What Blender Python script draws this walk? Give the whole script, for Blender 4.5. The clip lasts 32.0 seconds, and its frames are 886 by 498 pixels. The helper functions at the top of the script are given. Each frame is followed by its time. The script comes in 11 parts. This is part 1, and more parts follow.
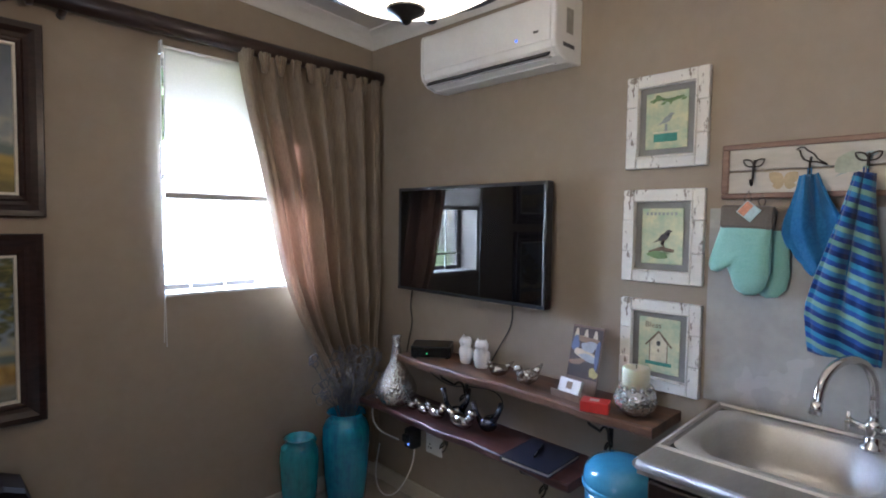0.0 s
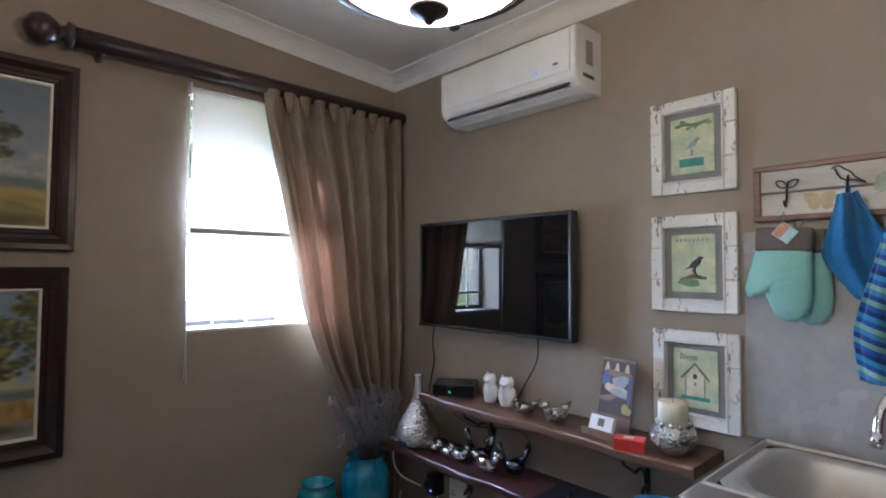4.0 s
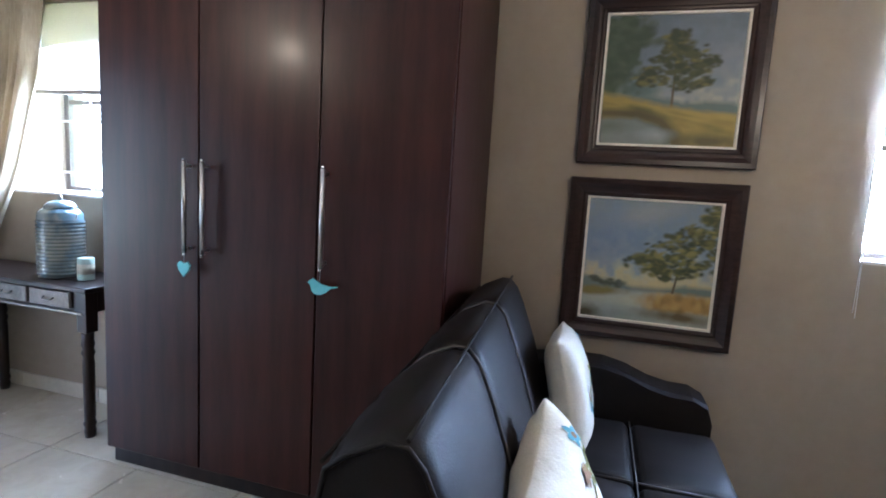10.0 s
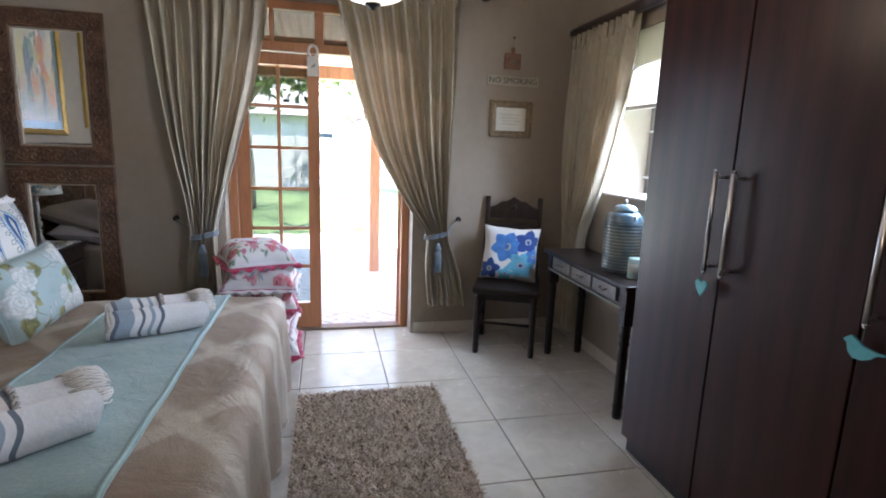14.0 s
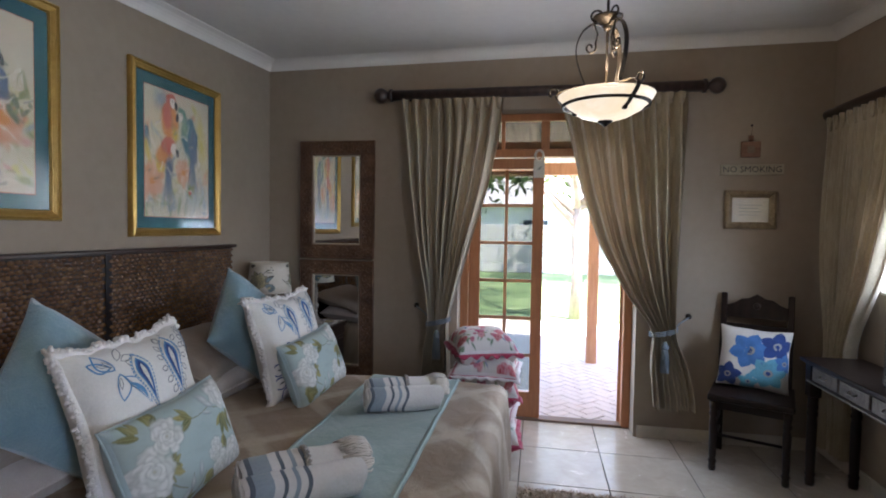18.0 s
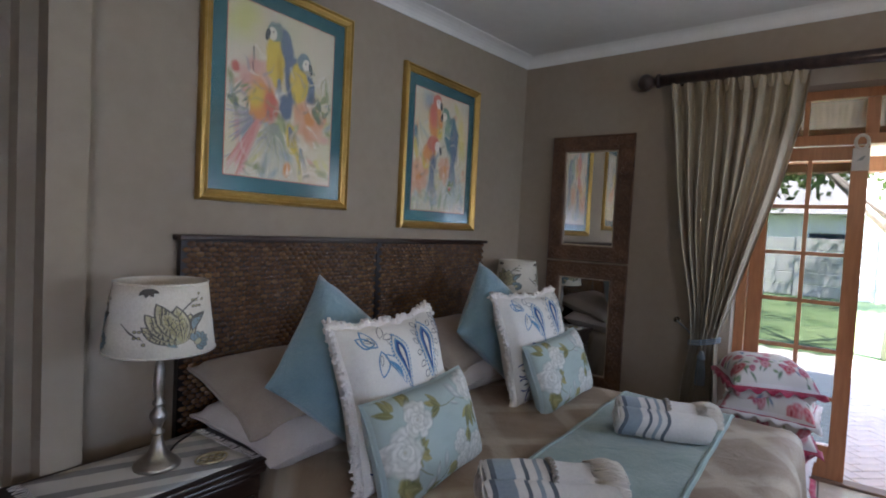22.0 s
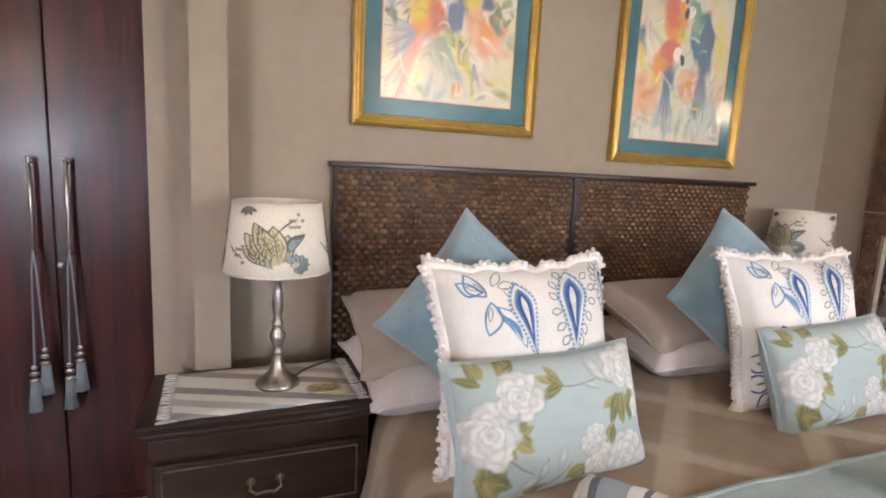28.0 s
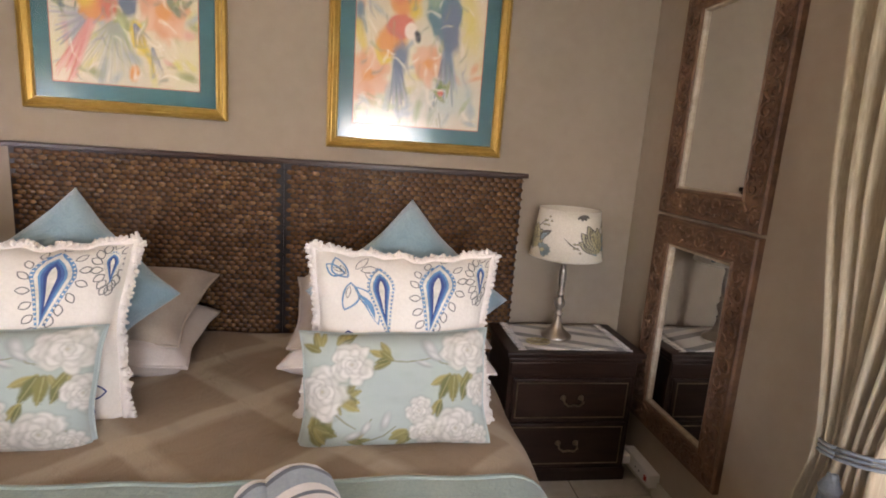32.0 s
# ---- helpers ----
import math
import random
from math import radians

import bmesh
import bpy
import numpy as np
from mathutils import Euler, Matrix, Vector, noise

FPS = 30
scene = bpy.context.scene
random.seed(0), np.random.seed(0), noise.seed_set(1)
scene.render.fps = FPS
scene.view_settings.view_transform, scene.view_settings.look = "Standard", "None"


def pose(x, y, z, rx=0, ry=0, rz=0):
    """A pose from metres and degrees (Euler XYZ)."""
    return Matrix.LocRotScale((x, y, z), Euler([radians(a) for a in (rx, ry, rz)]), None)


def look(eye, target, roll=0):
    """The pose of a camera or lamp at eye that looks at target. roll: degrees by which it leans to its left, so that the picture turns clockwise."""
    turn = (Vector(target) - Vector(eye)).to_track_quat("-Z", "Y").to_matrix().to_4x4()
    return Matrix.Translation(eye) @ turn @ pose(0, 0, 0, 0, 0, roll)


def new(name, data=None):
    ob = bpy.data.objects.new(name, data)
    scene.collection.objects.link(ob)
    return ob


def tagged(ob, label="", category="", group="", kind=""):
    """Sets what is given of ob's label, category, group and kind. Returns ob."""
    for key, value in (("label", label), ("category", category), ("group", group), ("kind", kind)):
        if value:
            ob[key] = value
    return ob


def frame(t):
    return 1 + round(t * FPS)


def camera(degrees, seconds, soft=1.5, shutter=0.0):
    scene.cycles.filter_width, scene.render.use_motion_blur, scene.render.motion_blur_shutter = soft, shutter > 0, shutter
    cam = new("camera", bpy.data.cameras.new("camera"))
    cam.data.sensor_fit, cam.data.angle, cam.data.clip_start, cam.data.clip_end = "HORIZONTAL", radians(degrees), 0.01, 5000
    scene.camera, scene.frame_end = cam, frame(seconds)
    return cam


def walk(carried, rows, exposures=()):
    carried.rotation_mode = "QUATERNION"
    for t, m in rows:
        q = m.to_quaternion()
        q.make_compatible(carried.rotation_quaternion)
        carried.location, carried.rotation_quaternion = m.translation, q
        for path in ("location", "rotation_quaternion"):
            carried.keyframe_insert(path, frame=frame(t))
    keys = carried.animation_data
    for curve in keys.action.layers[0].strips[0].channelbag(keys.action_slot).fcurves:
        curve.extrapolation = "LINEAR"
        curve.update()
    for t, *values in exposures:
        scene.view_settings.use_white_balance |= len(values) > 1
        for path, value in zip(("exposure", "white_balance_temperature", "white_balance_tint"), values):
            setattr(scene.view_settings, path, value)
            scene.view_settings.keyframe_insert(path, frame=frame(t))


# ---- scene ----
cam = camera(80.5, 32.0, soft=1.9)
PATH = [
    (0, (0.91, 0.591, 1.433), (2.322, 2.004, 1.332), 0.8),
    (0.5, (0.903, 0.589, 1.437), (2.317, 2.003, 1.41), 0.6),
    (1, (0.894, 0.578, 1.44), (2.307, 1.992, 1.479), 0.5),
    (1.5, (0.893, 0.57, 1.436), (2.304, 1.984, 1.534), 0.4),
    (2, (0.894, 0.571, 1.434), (2.306, 1.981, 1.56), 0.2),
    (2.5, (0.902, 0.584, 1.414), (2.314, 1.994, 1.549), 0.1),
    (4.5, (0.953, 0.622, 1.342), (2.221, 2.168, 1.367), 0.4),
    (5, (0.977, 0.588, 1.311), (2.039, 2.281, 1.249), 0.7),
    (5.5, (0.939, 0.525, 1.303), (1.895, 2.278, 1.189), 0.7),
    (6, (0.911, 0.482, 1.298), (1.75, 2.292, 1.151), 1.0),
    (6.5, (0.883, 0.456, 1.301), (1.58, 2.323, 1.129), 1.4),
    (7, (0.865, 0.435, 1.31), (1.419, 2.348, 1.123), 1.9),
    (7.5, (0.839, 0.429, 1.331), (1.284, 2.367, 1.122), 2.1),
    (8, (0.816, 0.411, 1.337), (1.147, 2.371, 1.118), 2.1),
    (8.5, (0.775, 0.399, 1.331), (0.968, 2.378, 1.112), 2.3),
    (9, (0.736, 0.443, 1.319), (0.758, 2.43, 1.095), 2.6),
    (9.5, (0.748, 0.549, 1.317), (0.464, 2.514, 1.077), 2.7),
    (10, (0.67, 0.636, 1.314), (0.114, 2.541, 1.063), 3.4),
    (10.5, (0.636, 0.758, 1.299), (-0.144, 2.581, 1.037), 4.2),
    (11, (0.641, 0.861, 1.311), (-0.514, 2.468, 1.022), 5.4),
    (11.5, (0.61, 0.905, 1.316), (-0.832, 2.245, 0.968), 5.7),
    (12, (0.569, 0.915, 1.306), (-1.024, 2.064, 0.934), 5.6),
    (12.5, (0.569, 1.013, 1.33), (-1.15, 1.955, 0.936), 4.3),
    (13, (0.604, 1.034, 1.35), (-1.23, 1.727, 0.956), 3.3),
    (13.5, (0.666, 0.993, 1.359), (-1.215, 1.553, 0.976), 2.6),
    (14, (0.74, 0.951, 1.382), (-1.176, 1.387, 1.009), 2.0),
    (14.5, (0.764, 0.937, 1.405), (-1.183, 1.245, 1.062), 1.2),
    (15, (0.768, 0.909, 1.411), (-1.201, 1.099, 1.113), 0.6),
    (15.5, (0.787, 0.895, 1.416), (-1.194, 0.985, 1.154), 0.2),
    (17.5, (0.833, 0.902, 1.449), (-1.148, 0.646, 1.338), 0.6),
    (18, (0.844, 0.881, 1.456), (-1.122, 0.522, 1.379), 0.9),
    (18.5, (0.848, 0.858, 1.453), (-1.092, 0.376, 1.401), 1.3),
    (19, (0.846, 0.827, 1.449), (-1.066, 0.243, 1.406), 1.6),
    (19.5, (0.822, 0.825, 1.441), (-1.055, 0.137, 1.395), 1.9),
    (20, (0.804, 0.822, 1.42), (-1.04, 0.05, 1.377), 2.1),
    (20.5, (0.756, 0.825, 1.422), (-1.049, -0.035, 1.369), 2.3),
    (21, (0.71, 0.783, 1.42), (-1.051, -0.163, 1.355), 2.7),
    (21.5, (0.685, 0.764, 1.406), (-1.004, -0.305, 1.335), 2.9),
    (22, (0.689, 0.756, 1.401), (-0.921, -0.428, 1.32), 2.9),
    (22.5, (0.691, 0.729, 1.387), (-0.849, -0.545, 1.296), 2.8),
    (23, (0.692, 0.726, 1.38), (-0.786, -0.618, 1.276), 2.7),
    (23.5, (0.693, 0.716, 1.377), (-0.742, -0.672, 1.263), 2.6),
    (24, (0.689, 0.714, 1.373), (-0.703, -0.717, 1.249), 2.3),
    (24.5, (0.693, 0.71, 1.378), (-0.663, -0.754, 1.243), 2.1),
    (25, (0.659, 0.667, 1.355), (-0.654, -0.836, 1.223), 1.5),
    (25.5, (0.638, 0.584, 1.367), (-0.633, -0.952, 1.214), 1.3),
    (27.5, (0.179, 0.688, 1.321), (-0.597, -1.138, 1.065), 1.7),
    (28, (0.019, 0.768, 1.318), (-0.708, -1.07, 1.014), 2.9),
    (28.5, (-0.179, 0.91, 1.353), (-0.85, -0.941, 0.999), 4.0),
    (29, (-0.367, 0.936, 1.353), (-0.985, -0.928, 0.972), 3.9),
    (29.5, (-0.56, 0.968, 1.363), (-1.159, -0.9, 0.976), 4.1),
    (30, (-0.809, 1.076, 1.402), (-1.331, -0.814, 1.006), 5.0),
    (30.5, (-1.022, 1.113, 1.407), (-1.399, -0.81, 1.011), 4.8),
    (31, (-1.253, 1.071, 1.394), (-1.562, -0.866, 1.006), 4.4),
    (31.5, (-1.485, 1.089, 1.413), (-1.787, -0.85, 1.027), 4.3),
    (32, (-1.744, 1.142, 1.416), (-2.036, -0.8, 1.038), 4.0),
]
EXPOSURES = [
    (0.0, 4.14, 5600, 20), (2.5, 4.07, 5600, 20), (5.0, 4.05, 5500, 18), (6.0, 4.23, 5500, 17), (9.0, 4.85, 5450, 16),
    (10.0, 4.97, 5300, 17), (11.0, 5.05, 5350, 20), (12.0, 4.72, 5350, 21), (13.0, 4.32, 5550, 19), (15.0, 3.95, 5950, 22),
    (18.0, 3.44, 6050, 22), (21.0, 3.3, 6000, 21), (22.0, 3.33, 5950, 22), (23.0, 3.83, 6300, 24), (24.0, 4.3, 7000, 36),
    (25.5, 4.7, 7400, 37), (28.0, 4.67, 7150, 28), (30.0, 4.54, 7500, 30), (32.0, 4.42, 7850, 31),
]
walk(cam, [(t, look(eye, target, roll)) for t, eye, target, roll in PATH], EXPOSURES)


# ---------------------------------------------------------------- plan (metres)
NORTH, EAST, SOUTH, WEST = 2.947, 2.695, -1.235, -3.018     # inner wall faces
NORTH_B = 2.765                                             # inner face of the thicker north wall beside the desk
TILE = 0.51
THICK = 0.24


def ceil_z(x, y):
    """Underside of the cornice: the ceiling falls gently to the east."""
    return 2.50 - 0.062 * x + 0.012 * y


# ---------------------------------------------------------------- world, sun, lamps
world = bpy.data.worlds.new("sky")
scene.world = world
world.use_nodes = True
wn = world.node_tree
sky = wn.nodes.new("ShaderNodeTexSky")
sky.sky_type, sky.sun_disc = "NISHITA", False
SUN_EL, SUN_AZ = 58.0, 35.0
sky.sun_elevation, sky.sun_rotation = radians(SUN_EL), radians(SUN_AZ)
wn.links.new(sky.outputs[0], wn.nodes["Background"].inputs[0])
wn.nodes["Background"].inputs[1].default_value = 0.15

sun = new("sun", bpy.data.lights.new("sun", "SUN"))
sun.data.energy, sun.data.angle, sun.data.color = 5.0, radians(0.6), (1.0, 0.95, 0.86)
sun.matrix_world = look((0, 0, 0), (-math.sin(radians(SUN_AZ)) * math.cos(radians(SUN_EL)), -math.cos(radians(SUN_AZ)) * math.cos(radians(SUN_EL)), -math.sin(radians(SUN_EL))))


def window_light(name, eye, target, w, h, power, colour):
    """The sky's light that comes in by an opening."""
    lamp = new(name, bpy.data.lights.new(name, "AREA"))
    lamp.data.shape, lamp.data.size, lamp.data.size_y = "RECTANGLE", w, h
    lamp.data.energy, lamp.data.color = power, colour
    lamp.matrix_world = look(eye, target)
    return lamp


window_light("door_daylight", (WEST - 0.12, 0.93, 1.10), (0, 0.93, 0.55), 1.12, 1.86, 1.15, (0.74, 0.87, 1.0))
window_light("window_daylight", (2.0, NORTH + 0.20, 1.45), (-0.2, -0.2, 0.4), 0.66, 0.70, 6.4, (0.64, 0.80, 1.0))
window_light("desk_window_daylight", (-1.85, NORTH_B + 0.2, 1.55), (-1.6, 0, 0.1), 0.80, 0.80, 3.7, (0.70, 0.85, 1.0))


# ---------------------------------------------------------------- mesh helpers
def link_mesh(name, bm, mat, parent=None, label="", smooth=False):
    bmesh.ops.recalc_face_normals(bm, faces=bm.faces)
    me = bpy.data.meshes.new(name)
    bm.to_mesh(me)
    bm.free()
    if smooth:
        for p in me.polygons:
            p.use_smooth = True
    for m in (mat if isinstance(mat, (list, tuple)) else [mat]):
        me.materials.append(m)
    ob = new(name, me)
    if parent is not None:
        ob.parent = parent
    if label:
        ob["label"] = label
    return ob


def part(name, bm, mat, parent, label="", smooth=False):
    """One mesh object under a thing or under a part."""
    return link_mesh(name, bm, mat, parent, label, smooth)


def thing(name, at, label, category, group="", rz=0.0, kind=""):
    ob = new(name)
    ob.matrix_world = pose(at[0], at[1], at[2], 0, 0, rz)
    ob.empty_display_size = 0.1
    return tagged(ob, label, category, group, kind)


def structure(name, bm, mat, label="", category="", smooth=False):
    return tagged(link_mesh(name, bm, mat, None, "", smooth), label, category, "", "structure")


def box(bm, x0, x1, y0, y1, z0, z1, bevel=0.0, seg=1, mi=0):
    vs = [bm.verts.new((x, y, z)) for x in (x0, x1) for y in (y0, y1) for z in (z0, z1)]
    quads = [(0, 1, 3, 2), (4, 6, 7, 5), (0, 4, 5, 1), (2, 3, 7, 6), (0, 2, 6, 4), (1, 5, 7, 3)]
    faces = [bm.faces.new([vs[i] for i in q]) for q in quads]
    for fc in faces:
        fc.material_index = mi
    if bevel > 0:
        edges = list({e for fc in faces for e in fc.edges})
        r = bmesh.ops.bevel(bm, geom=edges, offset=bevel, segments=seg, affect="EDGES", profile=0.5)
        for fc in r["faces"]:
            fc.material_index = mi
    return bm


def boxm(*a, **k):
    return box(bmesh.new(), *a, **k)


def lathe(bm, profile, n=24, at=(0, 0, 0), mi=0):
    """Turned round z: profile is (radius, height) from bottom to top."""
    rings = []
    for r, z in profile:
        if r < 1e-5:
            rings.append([bm.verts.new((at[0], at[1], at[2] + z))])
        else:
            rings.append([bm.verts.new((at[0] + r * math.cos(2 * math.pi * i / n), at[1] + r * math.sin(2 * math.pi * i / n), at[2] + z)) for i in range(n)])
    for a, b in zip(rings, rings[1:]):
        for i in range(n):
            j = (i + 1) % n
            if len(a) == 1 and len(b) == 1:
                continue
            q = [a[0], b[j], b[i]] if len(a) == 1 else [a[i], a[j], b[0]] if len(b) == 1 else [a[i], a[j], b[j], b[i]]
            fc = bm.faces.new(q)
            fc.material_index = mi
            fc.smooth = True
    return bm


def tube(bm, pts, r, n=8, mi=0, caps=True):
    """A round bar along points; r is one radius or one for each point."""
    pts = [Vector(p) for p in pts]
    rs = r if isinstance(r, (list, tuple)) else [r] * len(pts)
    rings, side = [], None
    for i, p in enumerate(pts):
        d = (pts[min(i + 1, len(pts) - 1)] - pts[max(i - 1, 0)]).normalized()
        if side is None:
            side = d.orthogonal().normalized()
        side = (side - d * side.dot(d)).normalized()
        up = d.cross(side)
        rings.append([bm.verts.new(p + rs[i] * (math.cos(2 * math.pi * k / n) * side + math.sin(2 * math.pi * k / n) * up)) for k in range(n)])
    for a, b in zip(rings, rings[1:]):
        for k in range(n):
            fc = bm.faces.new([a[k], a[(k + 1) % n], b[(k + 1) % n], b[k]])
            fc.material_index, fc.smooth = mi, True
    if caps:
        for ring in (rings[0], rings[-1]):
            bm.faces.new(ring).material_index = mi
    return bm


def grid_sheet(bm, nu, nv, fn, mi=0, closed_u=False):
    """A sheet of nu x nv cells from fn(u, v) with u, v in 0..1."""
    vs = [[bm.verts.new(fn(i / nu, j / nv)) for j in range(nv + 1)] for i in range(nu + (0 if closed_u else 1))]
    for i in range(nu):
        a, b = vs[i], vs[(i + 1) % len(vs)]
        for j in range(nv):
            fc = bm.faces.new([a[j], b[j], b[j + 1], a[j + 1]])
            fc.material_index, fc.smooth = mi, True
    return bm


def thicken(bm, t):
    bmesh.ops.recalc_face_normals(bm, faces=bm.faces)
    bmesh.ops.solidify(bm, geom=list(bm.faces), thickness=t)
    return bm


def ellipsoid(bm, c, rx, ry, rz, u=12, v=8, mi=0):
    rings = []
    for j in range(v + 1):
        a = math.pi * j / v
        if j in (0, v):
            rings.append([bm.verts.new((c[0], c[1], c[2] - rz * math.cos(a)))])
        else:
            rings.append([bm.verts.new((c[0] + rx * math.sin(a) * math.cos(2 * math.pi * i / u), c[1] + ry * math.sin(a) * math.sin(2 * math.pi * i / u), c[2] - rz * math.cos(a))) for i in range(u)])
    for a, b in zip(rings, rings[1:]):
        for i in range(u):
            k = (i + 1) % u
            q = [a[0], b[k], b[i]] if len(a) == 1 else [a[i], a[k], b[0]] if len(b) == 1 else [a[i], a[k], b[k], b[i]]
            fc = bm.faces.new(q)
            fc.material_index, fc.smooth = mi, True
    return bm


def moved(bm, m):
    bmesh.ops.transform(bm, matrix=m, verts=bm.verts)
    return bm


def prism(bm, outline, z0, z1, mi=0):
    """An upright prism over a flat outline of (x, y)."""
    lo, hi = [bm.verts.new((x, y, z0)) for x, y in outline], [bm.verts.new((x, y, z1)) for x, y in outline]
    n = len(outline)
    fs = [bm.faces.new(lo[::-1]), bm.faces.new(hi)] + [bm.faces.new([lo[i], lo[(i + 1) % n], hi[(i + 1) % n], hi[i]]) for i in range(n)]
    for fc in fs:
        fc.material_index = mi
    return bm


def quad_frame(bm, w, h, band, profile, mi=0):
    """A mitred picture frame in the xz plane round (0, 0, 0), front towards -y. profile: (share of the band from the outer edge, depth)."""
    loops = []
    for s, d in profile:
        a, b = w / 2 - band * s, h / 2 - band * s
        loops.append([bm.verts.new((x, -d, z)) for x, z in ((-a, -b), (a, -b), (a, b), (-a, b))])
    for p, q in zip(loops, loops[1:]):
        for i in range(4):
            j = (i + 1) % 4
            fc = bm.faces.new([p[i], p[j], q[j], q[i]])
            fc.material_index = mi
    return bm


# ---------------------------------------------------------------- materials
class Mat:
    """A small wrapper to write node materials shortly."""

    def __init__(self, name, rough=0.5, metal=0.0, spec=0.5, **extra):
        self.m = bpy.data.materials.new(name)
        self.m.use_nodes = True
        self.t = self.m.node_tree
        self.b = self.t.nodes["Principled BSDF"]
        self.set("Roughness", rough), self.set("Metallic", metal), self.set("Specular IOR Level", spec)
        for k, v in extra.items():
            self.set(k.replace("_", " "), v)

    def set(self, socket, v):
        if isinstance(v, bpy.types.NodeSocket):
            self.t.links.new(v, self.b.inputs[socket])
        else:
            self.b.inputs[socket].default_value = (*v, 1) if isinstance(v, tuple) and len(v) == 3 else v
        return self

    def node(self, kind, ins=None, **props):
        n = self.t.nodes.new(kind)
        if "data_type" in props:
            n.data_type, n.blend_type = props["data_type"], props["blend_type"]
        if "feature" in props:
            n.feature = props["feature"]
        if "bands_direction" in props:
            n.bands_direction, n.wave_profile = props["bands_direction"], props["wave_profile"]
        if "operation" in props:
            n.operation, n.use_clamp = props["operation"], props["use_clamp"]
        for k, v in (ins or {}).items():
            if isinstance(v, bpy.types.NodeSocket):
                self.t.links.new(v, n.inputs[k])
            else:
                n.inputs[k].default_value = (*v, 1) if isinstance(v, tuple) and len(v) == 3 and n.inputs[k].type == "RGBA" else v
        return n

    def coords(self, scale=(1, 1, 1), rot=(0, 0, 0), which="Object", loc=(0, 0, 0)):
        c = self.node("ShaderNodeTexCoord")
        return self.node("ShaderNodeMapping", {0: c.outputs[which], "Scale": scale, "Rotation": rot, "Location": loc}).outputs[0]

    def noise(self, vec, scale, detail=4, rough=0.55, distort=0.0):
        return self.node("ShaderNodeTexNoise", {"Vector": vec, "Scale": scale, "Detail": detail, "Roughness": rough, "Distortion": distort}).outputs["Fac"]

    def voronoi(self, vec, scale, feature="F1", out="Distance", rand=1.0):
        return self.node("ShaderNodeTexVoronoi", {"Vector": vec, "Scale": scale, "Randomness": rand}, feature=feature).outputs[out]

    def wave(self, vec, scale, distort=0.0, direction="X", profile="SIN", detail=2.0):
        return self.node("ShaderNodeTexWave", {"Vector": vec, "Scale": scale, "Distortion": distort, "Detail": detail}, bands_direction=direction, wave_profile=profile).outputs["Fac"]

    def ramp(self, fac, stops, mode="LINEAR"):
        n = self.node("ShaderNodeValToRGB", {0: fac})
        n.color_ramp.interpolation = mode
        e = n.color_ramp.elements
        while len(e) < len(stops):
            e.new(0.5)
        for el, (p, c) in zip(e, stops):
            el.position, el.color = p, (*c, 1) if len(c) == 3 else c
        return n.outputs[0]

    def mix(self, fac, a, b, mode="MIX"):
        n = self.node("ShaderNodeMix", data_type="RGBA", blend_type=mode)
        for i, v in ((0, fac), (6, a), (7, b)):
            if isinstance(v, bpy.types.NodeSocket):
                self.t.links.new(v, n.inputs[i])
            else:
                n.inputs[i].default_value = (*v, 1) if isinstance(v, tuple) and len(v) == 3 else v
        return n.outputs[2]

    def math(self, op, a, b=0.0, clamp=False):
        return self.node("ShaderNodeMath", {0: a, 1: b}, operation=op, use_clamp=clamp).outputs[0]

    def axis(self, vec, i):
        return self.node("ShaderNodeSeparateXYZ", {0: vec}).outputs[i]

    def bump(self, height, strength=0.2, dist=0.01):
        self.set("Normal", self.node("ShaderNodeBump", {"Height": height, "Strength": strength, "Distance": dist}).outputs[0])
        return self

    def random(self):
        return self.node("ShaderNodeObjectInfo").outputs["Random"]

    def island(self):
        return self.node("ShaderNodeNewGeometry").outputs["Random Per Island"]


def mottled(name, c0, c1, scale=6.0, fine=60.0, rough=0.6, bump=0.1, dist=0.004, metal=0.0, spec=0.5, squash=(1, 1, 1), **extra):
    """Two colours mixed by broad and fine noise, with fine relief."""
    k = Mat(name, rough, metal, spec, **extra)
    v = k.coords(squash)
    broad, thin = k.noise(v, scale, 3), k.noise(v, fine, 3)
    f = k.math("ADD", k.math("MULTIPLY", broad, 0.7), k.math("MULTIPLY", thin, 0.3))
    k.set("Base Color", k.ramp(f, [(0.35, c0), (0.65, c1)]))
    k.set("Roughness", k.math("ADD", rough - 0.08, k.math("MULTIPLY", broad, 0.16)))
    if bump:
        k.bump(k.math("ADD", thin, k.math("MULTIPLY", broad, 0.5)), bump, dist)
    return k.m


def wood(name, dark, light, axis="Z", scale=1.0, rough=0.35, bump=0.08, coat=0.0, ring=3.0, spec=0.5):
    k = Mat(name, rough, 0, spec)
    sq = {"X": (0.12, 1, 1), "Y": (1, 0.12, 1), "Z": (1, 1, 0.12)}[axis]
    v = k.coords(tuple(s * scale for s in sq))
    warp = k.noise(v, 2.2, 3, 0.5, 0.6)
    grain = k.noise(v, 38, 4, 0.6, 0.2)
    band = k.wave(v, ring, 5.0, {"X": "Y", "Y": "X", "Z": "X"}[axis])
    f = k.math("ADD", k.math("MULTIPLY", grain, 0.55), k.math("ADD", k.math("MULTIPLY", warp, 0.3), k.math("MULTIPLY", band, 0.15)))
    k.set("Base Color", k.ramp(f, [(0.34, dark), (0.66, light)]))
    k.set("Roughness", k.math("ADD", rough - 0.06, k.math("MULTIPLY", grain, 0.14)))
    if coat:
        k.set("Coat Weight", coat), k.set("Coat Roughness", 0.18)
    k.bump(grain, bump, 0.002)
    return k.m


